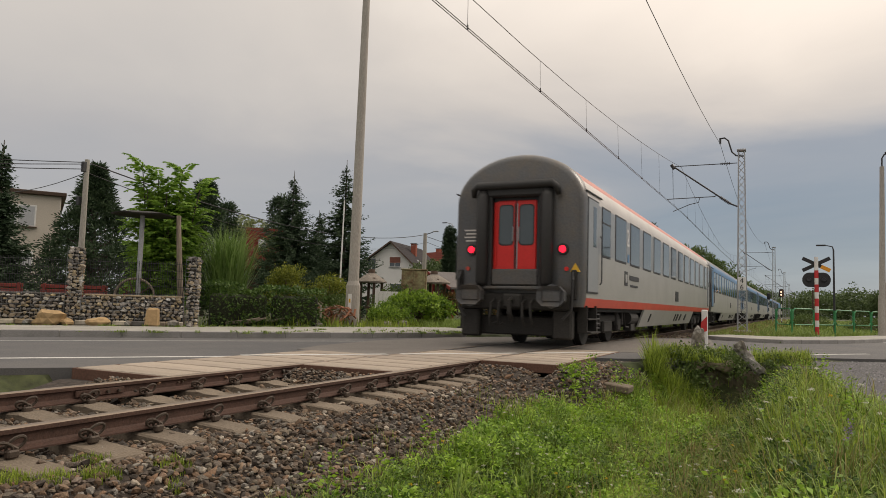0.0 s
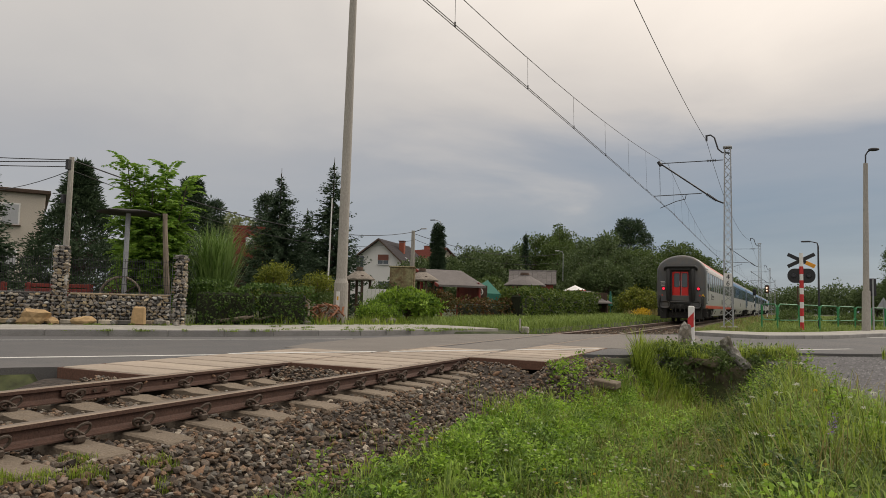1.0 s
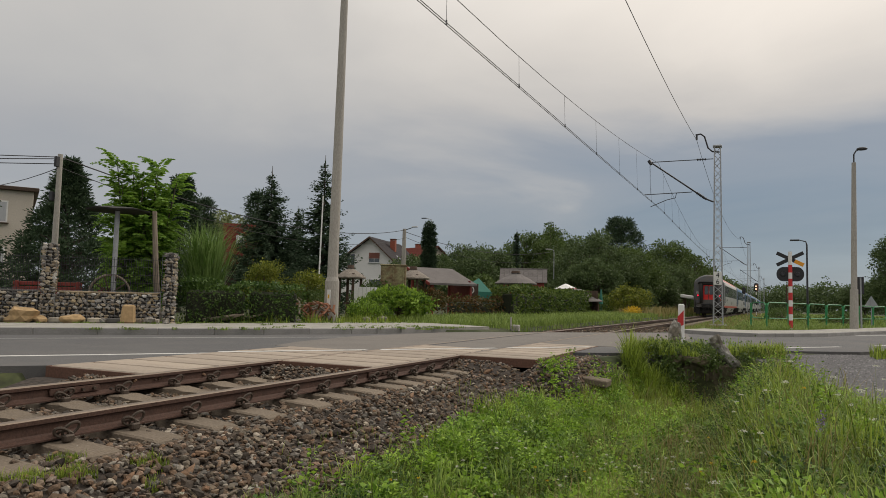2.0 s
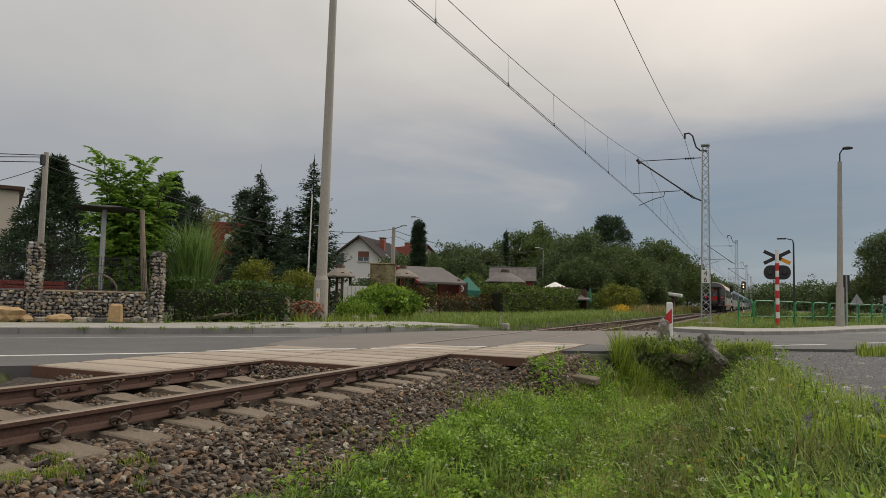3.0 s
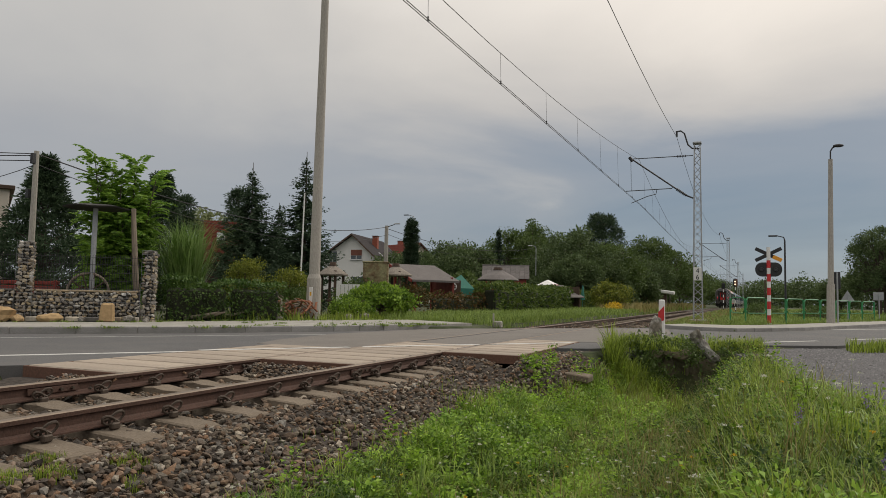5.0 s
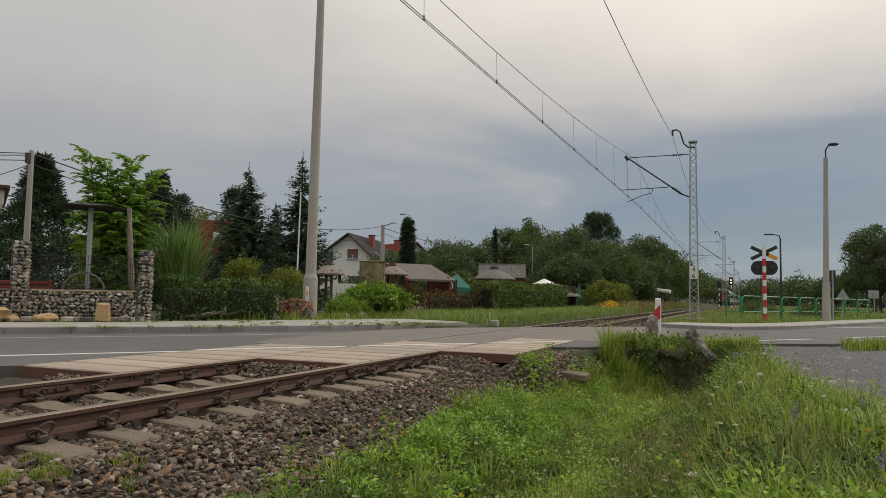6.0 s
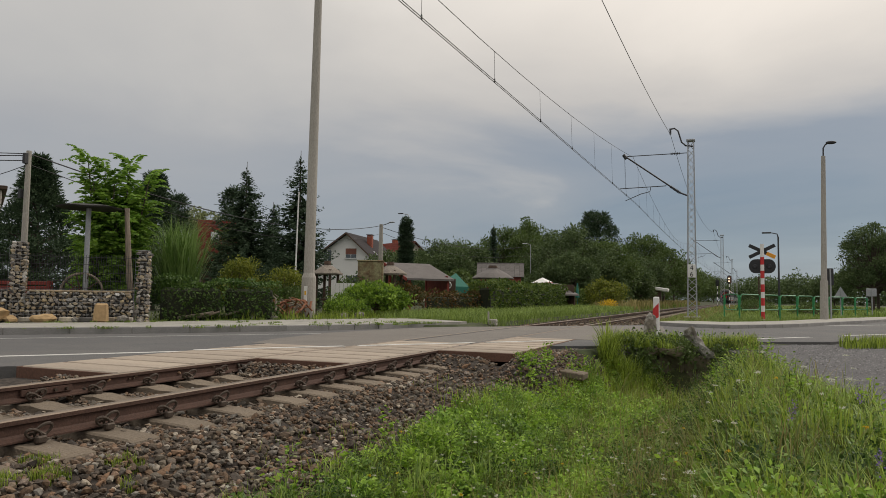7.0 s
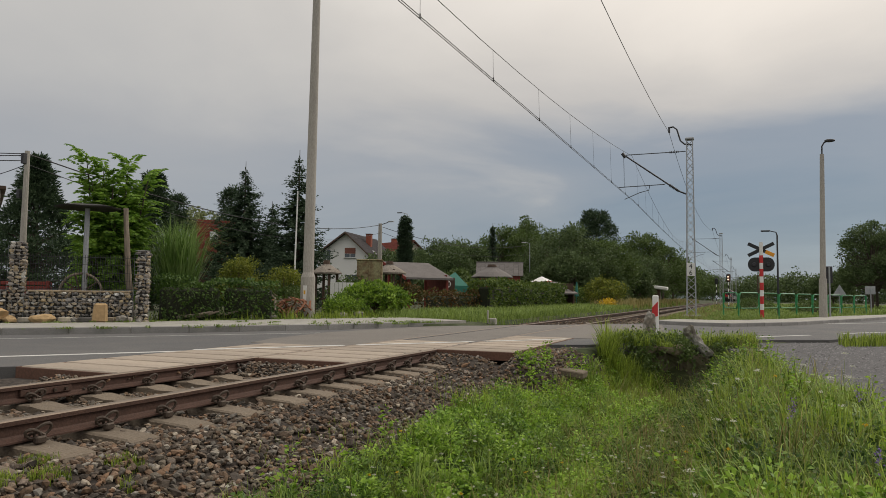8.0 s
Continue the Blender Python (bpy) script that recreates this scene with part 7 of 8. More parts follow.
    for x, s in ((0.35, 0.3), (3.6, 0.25), (1.4, 0.22), (0.0, 0.2)):
        p = right - WD * x + Vector((0.652, -0.757)) * 0.6
        bm = bmesh.new()
        lump(bm, (0, 0, s * 0.25), (s, s * 0.8, s * 0.6), int(x * 31) + 3, 0.3, 1)
        solid("rock", "grey loose rock before the stone wall", "rock", bm, M_OLDSTONE, group="grey rocks", m=pose(p.x, p.y, 0.1))


gabions()


def round_roof(name, label, place, r, z, material, sag=0.15, post=M_BROWNWOOD, seats=True, height=0.5):
    """Garden shelter: round thatched roof on a post and struts."""
    g = thing(name, label, "garden shelter", pose(*place), group="garden shelters")
    bm = bmesh.new()
    prof = [(r, z - 0.05), (r * 1.02, z), (r * 0.72, z + height * 0.42), (r * 0.35, z + height * 0.8), (r * 0.16, z + height), (0.01, z + height * 1.02)]
    n = 22
    rng = random.Random(int(r * 100))
    rings = [[bm.verts.new((q * math.cos(6.283 * k / n) * (1 + rng.uniform(-0.02, 0.02)), q * math.sin(6.283 * k / n), zz + rng.uniform(-0.015, 0.015))) for k in range(n)] for q, zz in prof]
    for a, b in zip(rings, rings[1:]):
        for k in range(n):
            bm.faces.new((a[k], a[(k + 1) % n], b[(k + 1) % n], b[k]))
    bm.faces.new(rings[0][::-1])
    bm.faces.new(rings[-1])
    part("thatch", bm, material, g)
    bm = bmesh.new()
    rod(bm, (0, 0, z + height), (0, 0, z + height + 0.14), r * 0.24, r * 0.2, n=14)
    part("ridge_cap", bm, M_BROWNWOOD, g)
    for k in range(4):
        a = 0.8 + k * 1.5708
        bm = bmesh.new()
        rod(bm, (math.cos(a) * r * 0.72, math.sin(a) * r * 0.72, -0.1), (math.cos(a) * r * 0.72, math.sin(a) * r * 0.72, z + 0.15), 0.06, n=8)
        part("post", bm, post, g)
    bm = bmesh.new()
    rod(bm, (0, 0, 0.62), (0, 0, 0.68), r * 0.4, n=14)
    rod(bm, (0, 0, -0.1), (0, 0, 0.62), 0.08, n=8)
    part("table", bm, M_BROWNWOOD, g)
    return g


def house(name, label, place, w, d, eave, ridge, wall, roofm, over=0.5, windows=(), chimney=None, skylights=(), left_eave=None):
    """Gabled house: gable end on the local -y side, ridge along y."""
    h = thing(name, label, "house", pose(*place), group="houses")
    le = left_eave if left_eave is not None else eave
    bm = bmesh.new()
    poly = [(-w / 2, -0.3), (w / 2, -0.3), (w / 2, eave), (0, ridge), (-w / 2, le)]
    f = [bm.verts.new((x, 0, z)) for x, z in poly]
    b = [bm.verts.new((x, d, z)) for x, z in poly]
    for i in range(5):
        bm.faces.new((f[i], f[(i + 1) % 5], b[(i + 1) % 5], b[i]))
    bm.faces.new(f[::-1])
    bm.faces.new(b)
    part("wall", bm, wall, h)
    for sd, e in ((1, eave), (-1, le)):
        slope = (ridge - e) / (w / 2)
        x1 = sd * (w / 2 + over)
        z1 = e - slope * over
        bm = bmesh.new()
        pts = [(0, ridge + 0.03), (x1, z1 + 0.03), (x1, z1 + 0.22), (0, ridge + 0.24)]
        f = [bm.verts.new((x, -over, z)) for x, z in pts]
        b = [bm.verts.new((x, d + over, z)) for x, z in pts]
        for i in range(4):
            bm.faces.new((f[i], f[(i + 1) % 4], b[(i + 1) % 4], b[i]))
        bm.faces.new(f[::-1])
        bm.faces.new(b)
        r = part("roof", bm, roofm, h)
        # tile courses
        for k in range(1, 12):
            t = k / 12
            x, z = x1 * t, ridge + 0.24 + (z1 + 0.22 - ridge - 0.24) * t
            part("tile_course", boxed((x, d / 2, z + 0.012), (0.025, d + 2 * over, 0.003)), roofm, r)
        bm = bmesh.new()
        pts = [(0, ridge - 0.02), (x1, z1 - 0.02), (x1, z1 + 0.20), (0, ridge + 0.20)]
        f = [bm.verts.new((x, -over - 0.05, z)) for x, z in pts]
        b = [bm.verts.new((x, -over - 0.005, z)) for x, z in pts]
        for i in range(4):
            bm.faces.new((f[i], f[(i + 1) % 4], b[(i + 1) % 4], b[i]))
        bm.faces.new(f[::-1])
        bm.faces.new(b)
        part("bargeboard", bm, M_BROWNWOOD, h)
    for x, z, ww, hh, shut in windows:
        win = part("window", boxed((x, -0.02, z), (ww + 0.14, 0.08, hh + 0.14), 0.01), M_WHITE, h)
        part("pane", boxed((x, -0.066, z - (hh * 0.3 if shut else 0)), (ww - 0.04, 0.02, hh * (0.4 if shut else 1.0) - 0.04)), M_WINGLASS, win)
        if shut:
            part("shutter", boxed((x, -0.068, z + hh * 0.2), (ww, 0.03, hh * 0.6)), M_SHUTTER, win)
        part("mullion", boxed((x, -0.08, z - (hh * 0.3 if shut else 0)), (0.06, 0.03, hh * (0.4 if shut else 1.0))), M_WHITE, win)
        part("sill", boxed((x, -0.1, z - hh / 2 - 0.1), (ww + 0.24, 0.18, 0.05)), M_GALV, win)
    for x, y, z0, z1, s in chimney or ():
        c = part("chimney", boxed((x, y, (z0 + z1) / 2), (s, s, z1 - z0), 0.02), M_BRICKRED, h, "red brick chimney")
        part("chimney_cap", boxed((x, y, z1 + 0.04), (s + 0.16, s + 0.16, 0.1), 0.02), M_BROWNWOOD, c)
    for x, y in skylights:
        slope = (ridge - eave) / (w / 2)
        z = ridge - slope * x + 0.25
        m = pose(x, y, z, 0, math.degrees(math.atan(slope)), 0)
        sk = part("skylight", boxed((0, 0, 0), (0.75, 0.5, 0.1), 0.01), M_GALV, h, "pale roof window", m)
        part("pane", boxed((0, 0, 0.045), (0.62, 0.38, 0.03)), M_CURTAIN, sk)
    return h


# beige flat-roofed house at the edge of the garden
def flat_house():
    h = thing("flat_roof_house", "beige plastered two-storey house with a flat roof", "house", pose(-31.8, 25.9, 0, 0, 0, 56), group="houses")
    part("wall", boxed((-6, 4, 3.0), (12, 8, 6.6), 0.02), M_PLASTER, h)
    part("roof_edge", boxed((-6, 4, 6.4), (12.5, 8.5, 0.22), 0.03), M_BROWNWOOD, h)
    for x, z in ((-2.05, 5.1), (-2.05, 2.55), (-6.4, 5.1), (-6.4, 2.55)):
        w = part("window", boxed((x, -0.02, z), (1.75, 0.08, 1.2), 0.01), M_WHITE, h, "white framed window with net curtains")
        for q in (-0.42, 0.42):
            part("pane", boxed((x + q, -0.066, z), (0.76, 0.02, 1.04)), M_CURTAIN, w)
        part("sill", boxed((x, -0.1, z - 0.64), (1.9, 0.2, 0.05)), M_BROWNWOOD, w)


flat_house()
house("red_roof_house", "small house with a steep red tiled roof and roof window", (-28.3, 37.6, 0, 0, 0, -47), 3.4, 3.0, 3.2, 5.55, M_BROWNWOOD, M_ROOFRED, over=0.3, skylights=((0.85, 0.8),))
house("white_house", "white gabled house with a dark tiled roof", (-45.2, 85.8, 0, 0, 0, 10), 8.4, 13.0, 5.6, 9.4, M_PLASTERW, M_ROOFDARK, over=0.7,
      windows=((0.6, 6.7, 1.6, 1.35, True), (-2.9, 6.3, 1.2, 1.7, False), (0.9, 2.9, 1.6, 1.4, False)), chimney=((1.6, 5.2, 7.0, 9.7, 0.75),), skylights=((3.0, 3.5), (3.1, 8.5)), left_eave=6.4)
house("far_house", "far house with a red-brown roof", (-49.0, 116.0, 0, 0, 0, 62), 12.0, 12.0, 6.0, 10.6, M_PLASTER, M_ROOFRED, over=0.6, chimney=((1.6, -6.0 + 14, 8.0, 11.6, 0.9),))

round_roof("thatched_shelter", "round grey thatched garden shelter on brown posts", (-10.25, 24.6, 0), 0.62, 1.70, M_THATCH, height=0.36)
round_roof("thatched_shelter", "round grey thatched garden shelter beside the carport", (-8.95, 27.7, 0), 0.72, 1.80, M_THATCH, height=0.38)
round_roof("thatched_shelter", "round grey shingled shelter behind the vine hedge", (-8.6, 40.8, 0), 1.25, 2.0, M_SHINGLE, height=0.62)


def open_shed(name, label, place, w, d, e0, e1, roofm, wallm, boards=0, back=True):
    """Lean-to shed: roof falling towards +x, posts, back boards."""
    s = thing(name, label, "shed", pose(*place), group="garden sheds")
    bm = bmesh.new()
    pts = [(-w / 2 - 0.2, e0), (w / 2 + 0.25, e1), (w / 2 + 0.25, e1 + 0.1), (-w / 2 - 0.2, e0 + 0.1)]
    f = [bm.verts.new((x, -d / 2 - 0.25, z)) for x, z in pts]
    b = [bm.verts.new((x, d / 2 + 0.25, z)) for x, z in pts]
    for i in range(4):
        bm.faces.new((f[i], f[(i + 1) % 4], b[(i + 1) % 4], b[i]))
    bm.faces.new(f[::-1])
    bm.faces.new(b)
    part("roof", bm, roofm, s)
    bm = bmesh.new()
    L = math.hypot(w + 0.45, e1 - e0)
    box(bm, (0, 0, 0), (L, 0.05, 0.16), 0.01, pose(0.02, -d / 2 - 0.28, (e0 + e1) / 2 + 0.03, 0, math.degrees(math.atan2(e0 - e1, w + 0.45)), 0))
    part("fascia", bm, M_REDWOOD, s, "red painted fascia board")
    for x in (-w / 2, w / 2):
        for y in (-d / 2, d / 2):
            e = e0 if x < 0 else e1
            part("post", boxed((x, y, e / 2 - 0.05), (0.13, 0.13, e + 0.1), 0.01), wallm, s)
    if back:
        n = int(w / 0.16)
        for i in range(n):
            x = -w / 2 + (i + 0.5) * w / n
            part("board", boxed((x, d / 2, 0.95), (w / n - 0.012, 0.03, 1.9), 0.004), wallm, s)
        n = int(d / 0.16)
    for z in (0.35, 0.75):
        part("rail", boxed((0, -d / 2, z), (w, 0.04, 0.10), 0.01), wallm, s)
    return s


open_shed("carport", "open red wooden shelter with a grey sloping roof", (-10.2, 33.4, 0, 0, 0, -38), 2.3, 2.2, 2.5, 1.62, M_SHINGLE, M_REDWOOD)
open_shed("small_shed", "small shed with a red edged sloping roof", (-7.95, 54.6, 0, 0, 0, -35), 1.9, 2.0, 1.95, 1.05, M_SHINGLE, M_BROWNWOOD)


def shingle_barn():
    s = thing("garden_barn", "red wooden garden barn with a grey shingle roof", "shed", pose(-10.65, 48.6, 0, 0, 0, 17), group="garden sheds")
    part("wall", boxed((0, 1.2, 1.15), (3.0, 2.3, 2.5), 0.02), M_REDWOOD, s)
    for sd in (-1, 1):
        m = pose(0, 1.2, 3.32, sd * 38, 0, 0)
        n = 10
        for i in range(n):
            for k in range(5):
                x = -1.72 + (i + 0.5) * 0.344
                q = part("shingle", boxed((x, -sd * (0.17 + k * 0.33), 0.02), (0.335, 0.36, 0.03), 0.004), M_SHINGLE, s, m=m) if (i, k, sd) == (0, 0, -1) else None
                if q is not None:
                    base_sh = q
                else:
                    again(base_sh, m @ Matrix.Translation((x + 1.548, (-sd * (0.17 + k * 0.33)) - 0.17, 0.006 * ((i + k) % 2))), s)
    part("ridge", boxed((0, 1.2, 3.33), (3.5, 0.2, 0.1), 0.02), M_SHINGLE, s)


shingle_barn()


def clutter():
    # rusty painted container
    s = thing("rusty_container", "rusty olive metal container on a stand", "container", pose(-8.3, 24.65, 0.25, 0, 0, 26))
    part("body", boxed((0, 0.4, 1.35), (1.0, 0.9, 1.15), 0.03), M_RUSTBOX, s)
    for x in (-0.4, 0.0, 0.4):
        part("rib", boxed((x, -0.07, 1.35), (0.06, 0.04, 1.1), 0.01), M_RUSTBOX, s)
    for x in (-0.42, 0.42):
        part("leg", boxed((x, 0.4, 0.3), (0.08, 0.6, 1.0), 0.01), M_RUSTBOX, s)
    part("lid", boxed((0, 0.4, 1.95), (1.06, 0.96, 0.06), 0.02), M_RUSTBOX, s)
    s = thing("white_board_fence", "pale weathered board panel in the garden", "fence", pose(-8.3, 22.6, 0, 0, 0, 28))
    for i in range(6):
        part("board", boxed((-0.38 + i * 0.15, 0, 0.62), (0.14, 0.025, 1.3), 0.004), M_PLASTERW, s)
    # green tent and wheel sign
    s = thing("garden_tent", "green tarpaulin tent behind the vine fence", "tent", pose(-12.7, 44.8, 0, 0, 0, 20))
    bm = bmesh.new()
    apex = bm.verts.new((0.1, 0, 2.45))
    ring = [bm.verts.new(p) for p in ((-1.2, -1, 1.55), (1.0, -1, 1.5), (1.0, 1, 1.5), (-1.2, 1, 1.55))]
    foot = [bm.verts.new(p) for p in ((-1.2, -1, -0.1), (1.0, -1, -0.1), (1.0, 1, -0.1), (-1.2, 1, -0.1))]
    for i in range(4):
        bm.faces.new((ring[i], ring[(i + 1) % 4], apex))
        bm.faces.new((foot[i], foot[(i + 1) % 4], ring[(i + 1) % 4], ring[i]))
    bm.faces.new(foot[::-1])
    part("canvas", bm, M_GREENTARP, s)
    s = thing("round_sign_board", "brown board with a pale wheel sign in the garden", "sign", pose(-10.75, 38.9, 0))
    part("board", boxed((0, 0.05, 1.3), (0.9, 0.05, 1.2), 0.01), M_BROWNWOOD, s)
    part("leg", boxed((0, 0.09, 0.3), (0.1, 0.05, 1.0), 0.01), M_BROWNWOOD, s)
    bm = bmesh.new()
    pts = [(0.19 * math.cos(6.283 * k / 20), 0, 1.52 + 0.19 * math.sin(6.283 * k / 20)) for k in range(21)]
    tube(bm, pts, 0.028, 6)
    for k in range(6):
        a = k * 1.047
        rod(bm, (0, 0, 1.52), (0.19 * math.cos(a), 0, 1.52 + 0.19 * math.sin(a)), 0.012, n=5)
    part("wheel", bm, M_WHITE, s)
    # parasol
    s = thing("parasol", "white and red garden parasol behind the hedge", "parasol", pose(-9.7, 56.1, 0))
    bm = bmesh.new()
    rod(bm, (0, 0, -0.1), (0, 0, 2.45), 0.03, n=8)
    part("pole", bm, M_GALV, s)
    bm = bmesh.new()
    n = 8
    apex = bm.verts.new((0.25, 0, 2.5))
    r1 = [bm.verts.new((1.1 * math.cos(6.283 * k / n), 1.1 * math.sin(6.283 * k / n), 2.0 + 0.12 * math.cos(6.283 * k / n))) for k in range(n)]
    for k in range(n):
        bm.faces.new((r1[k], r1[(k + 1) % n], apex))
    bm.faces.new(r1[::-1])
    part("canopy", bm, M_WHITE, s)
    bm = bmesh.new()
    r2 = [bm.verts.new((1.11 * math.cos(6.283 * k / n), 1.11 * math.sin(6.283 * k / n), 2.0 + 0.12 * math.cos(6.283 * k / n))) for k in range(n)]
    r3 = [bm.verts.new((1.11 * math.cos(6.283 * k / n), 1.11 * math.sin(6.283 * k / n), 1.78 + 0.12 * math.cos(6.283 * k / n))) for k in range(n)]
    for k in range(n):
        bm.faces.new((r3[k], r3[(k + 1) % n], r2[(k + 1) % n], r2[k]))
    part("valance", bm, M_RED, s, "red valance")
    s = thing("closed_parasol", "closed dark green parasol behind the hedge", "parasol", pose(-7.0, 58.0, 0))
    bm = bmesh.new()
    rod(bm, (0, 0, -0.1), (0, 0, 1.4), 0.03, n=6)
    rod(bm, (0, 0, 0.9), (0, 0, 2.1), 0.18, 0.05, n=8)
    part("canopy", bm, M_GREENTARP, s)
    # umbrella-like roof on a post with a leaning log
    s = thing("disc_shelter", "dark weathered disc roof on a grey post", "garden shelter", pose(-10.09, 12.98, 0, 0, 0, WANG))
    bm = bmesh.new()
    n = 24
    prof = [(0.77, 2.88), (0.79, 2.91), (0.5, 2.96), (0.2, 2.99), (0.01, 3.0)]
    rings = [[bm.verts.new((q * math.cos(6.283 * k / n), q * math.sin(6.283 * k / n) * 0.8, z + 0.018 * math.sin(k * 1.3) * q)) for k in range(n)] for q, z in prof]
    for a, b in zip(rings, rings[1:]):
        for k in range(n):
            bm.faces.new((a[k], a[(k + 1) % n], b[(k + 1) % n], b[k]))
    bm.faces.new(rings[0][::-1])
    bm.faces.new(rings[-1])
    bmesh.ops.translate(bm, vec=(0, 0, 0.05), verts=bm.verts)
    part("disc_roof", bm, M_UNDER, s)
    bm = bmesh.new()
    rod(bm, (-0.02, 0, -0.1), (-0.02, 0, 3.0), 0.07, 0.06, n=10)
    part("post", bm, M_GALV, s)
    bm = bmesh.new()
    tube(bm, [(1.12, 0, -0.1), (0.98, 0, 1.4), (0.88, 0, 2.75), (0.87, 0, 2.98)], [0.085, 0.075, 0.06, 0.06], 8)
    part("leaning_log", bm, M_LOG, s)
    # wagon wheel, red bench and white car seen through the mesh fence
    s = thing("wagon_wheel", "old wooden wagon wheel leaning in the garden", "wheel", pose(-10.1, 12.85, 0.95, 0, 0, WANG))
    bm = bmesh.new()
    tube(bm, [(0.48 * math.cos(6.283 * k / 24), 0.06, 0.48 * math.sin(6.283 * k / 24) - 0.15) for k in range(25)], 0.03, 6)
    part("rim", bm, M_LOG, s)
    for k in range(10):
        bm = bmesh.new()
        a = k * 0.6283
        rod(bm, (0, 0.06, -0.15), (0.47 * math.cos(a), 0.06, 0.47 * math.sin(a) - 0.15), 0.018, n=6)
        part("spoke", bm, M_BROWNWOOD, s)
    for i, (x, y) in enumerate(((-12.6, 12.9), (-14.2, 11.5), (-11.4, 14.6))):
        s = thing("garden_bench", "red wooden garden bench behind the stone wall", "bench", pose(x, y, 0.05, 0, 0, WANG), group="garden benches")
        for k in range(3):
            part("slat", boxed((0, 0.3, 0.72 + k * 0.13), (1.7, 0.03, 0.1), 0.01), M_REDWOOD, s)
            part("seat_slat", boxed((0, k * 0.12 - 0.1, 0.46), (1.7, 0.1, 0.035), 0.01), M_REDWOOD, s)
        for q in (-0.75, 0.75):
            part("leg", boxed((q, 0.28, 0.5), (0.08, 0.08, 1.1), 0.01), M_REDWOOD, s)
            part("leg", boxed((q, -0.15, 0.2), (0.08, 0.08, 0.5), 0.01), M_REDWOOD, s)
    s = thing("parked_car", "white parked car behind the garden fence", "car", pose(-19.2, 10.2, 0.05, 0, 0, WANG + 10))
    bm = bmesh.new()
    pts = [(-2.0, 0.3), (2.0, 0.3), (2.05, 0.7), (1.3, 0.92), (0.6, 1.4), (-1.2, 1.42), (-1.9, 0.95), (-2.05, 0.7)]
    f = [bm.verts.new((x, -0.85, z)) for x, z in pts]
    b = [bm.verts.new((x, 0.85, z)) for x, z in pts]
    for i in range(len(pts)):
        j = (i + 1) % len(pts)
        bm.faces.new((f[i], f[j], b[j], b[i]))
    bm.faces.new(f[::-1])
    bm.faces.new(b)
    bmesh.ops.bevel(bm, geom=list(bm.edges), offset=0.06, segments=2, affect="EDGES")
    part("body", bm, M_CARWHITE, s)
    for x0, x1 in ((-1.1, -0.3), (-0.2, 0.55)):
        part("side_window", boxed(((x0 + x1) / 2, -0.86, 1.15), (x1 - x0, 0.02, 0.36), 0.005), M_WINGLASS, s)
    for x in (-1.3, 1.3):
        for y in (-0.8, 0.8):
            bm = bmesh.new()
            rod(bm, (x, y - 0.08, 0.3), (x, y + 0.08, 0.3), 0.31, n=18)
            w = part("wheel", bm, M_BLACK, s)
            bm = bmesh.new()
            rod(bm, (x, y - 0.09, 0.3), (x, y + 0.09, 0.3), 0.19, n=12)
            part("rim", bm, M_GALV, w)
    # heap of reddish branches and roots beside the big pole
    s = thing("branch_heap", "heap of reddish brown cut branches and roots", "branch heap", pose(-7.5, 18.1, 0.08))
    rng = random.Random(8)
    for i in range(46):
        a = rng.uniform(0, 6.28)
        p = Vector((rng.gauss(0, 0.3), rng.gauss(0, 0.3), rng.uniform(0.0, 0.5)))
        d = Vector((math.cos(a), math.sin(a), rng.uniform(-0.3, 0.9))) * rng.uniform(0.3, 0.7)
        bm = bmesh.new()
        tube(bm, [p - d * 0.5, p + Vector((rng.gauss(0, 0.06), rng.gauss(0, 0.06), 0.1)), p + d * 0.5], [0.035 * rng.uniform(0.5, 1.3), 0.03, 0.012], 6)
        part("branch", bm, M_REDBRANCH if i % 3 else M_LOG, s)
    for i, (x, y, ln, a) in enumerate(((-8.0, 14.6, 0.9, 30), (-7.9, 14.9, 0.7, 10), (-7.8, 15.5, 0.8, 55))):
        bm = bmesh.new()
        tube(bm, [(-ln / 2, 0, 0.05), (0, 0.05, 0.12), (ln / 2, 0.02, 0.22)], [0.05, 0.04, 0.02], 7)
        solid("fallen_branch", "bare grey fallen branch at the hedge foot", "branch", bm, M_LOG, group="fallen branches", m=pose(x, y, 0.12, 0, 0, a))
    for i, (x, y, s) in enumerate(((-7.2, 16.9, 0.22), (-7.55, 16.3, 0.25), (-6.5, 19.6, 0.3), (-6.2, 20.1, 0.35))):
        bm = bmesh.new()
        lump(bm, (0, 0, s * 0.3), (s * 1.3, s, s * 0.7), 70 + i, 0.2, 1)
        solid("rock", "pale grey rock on the pavement edge", "rock", bm, M_OLDSTONE, group="grey rocks", m=pose(x, y, 0.08))


clutter()


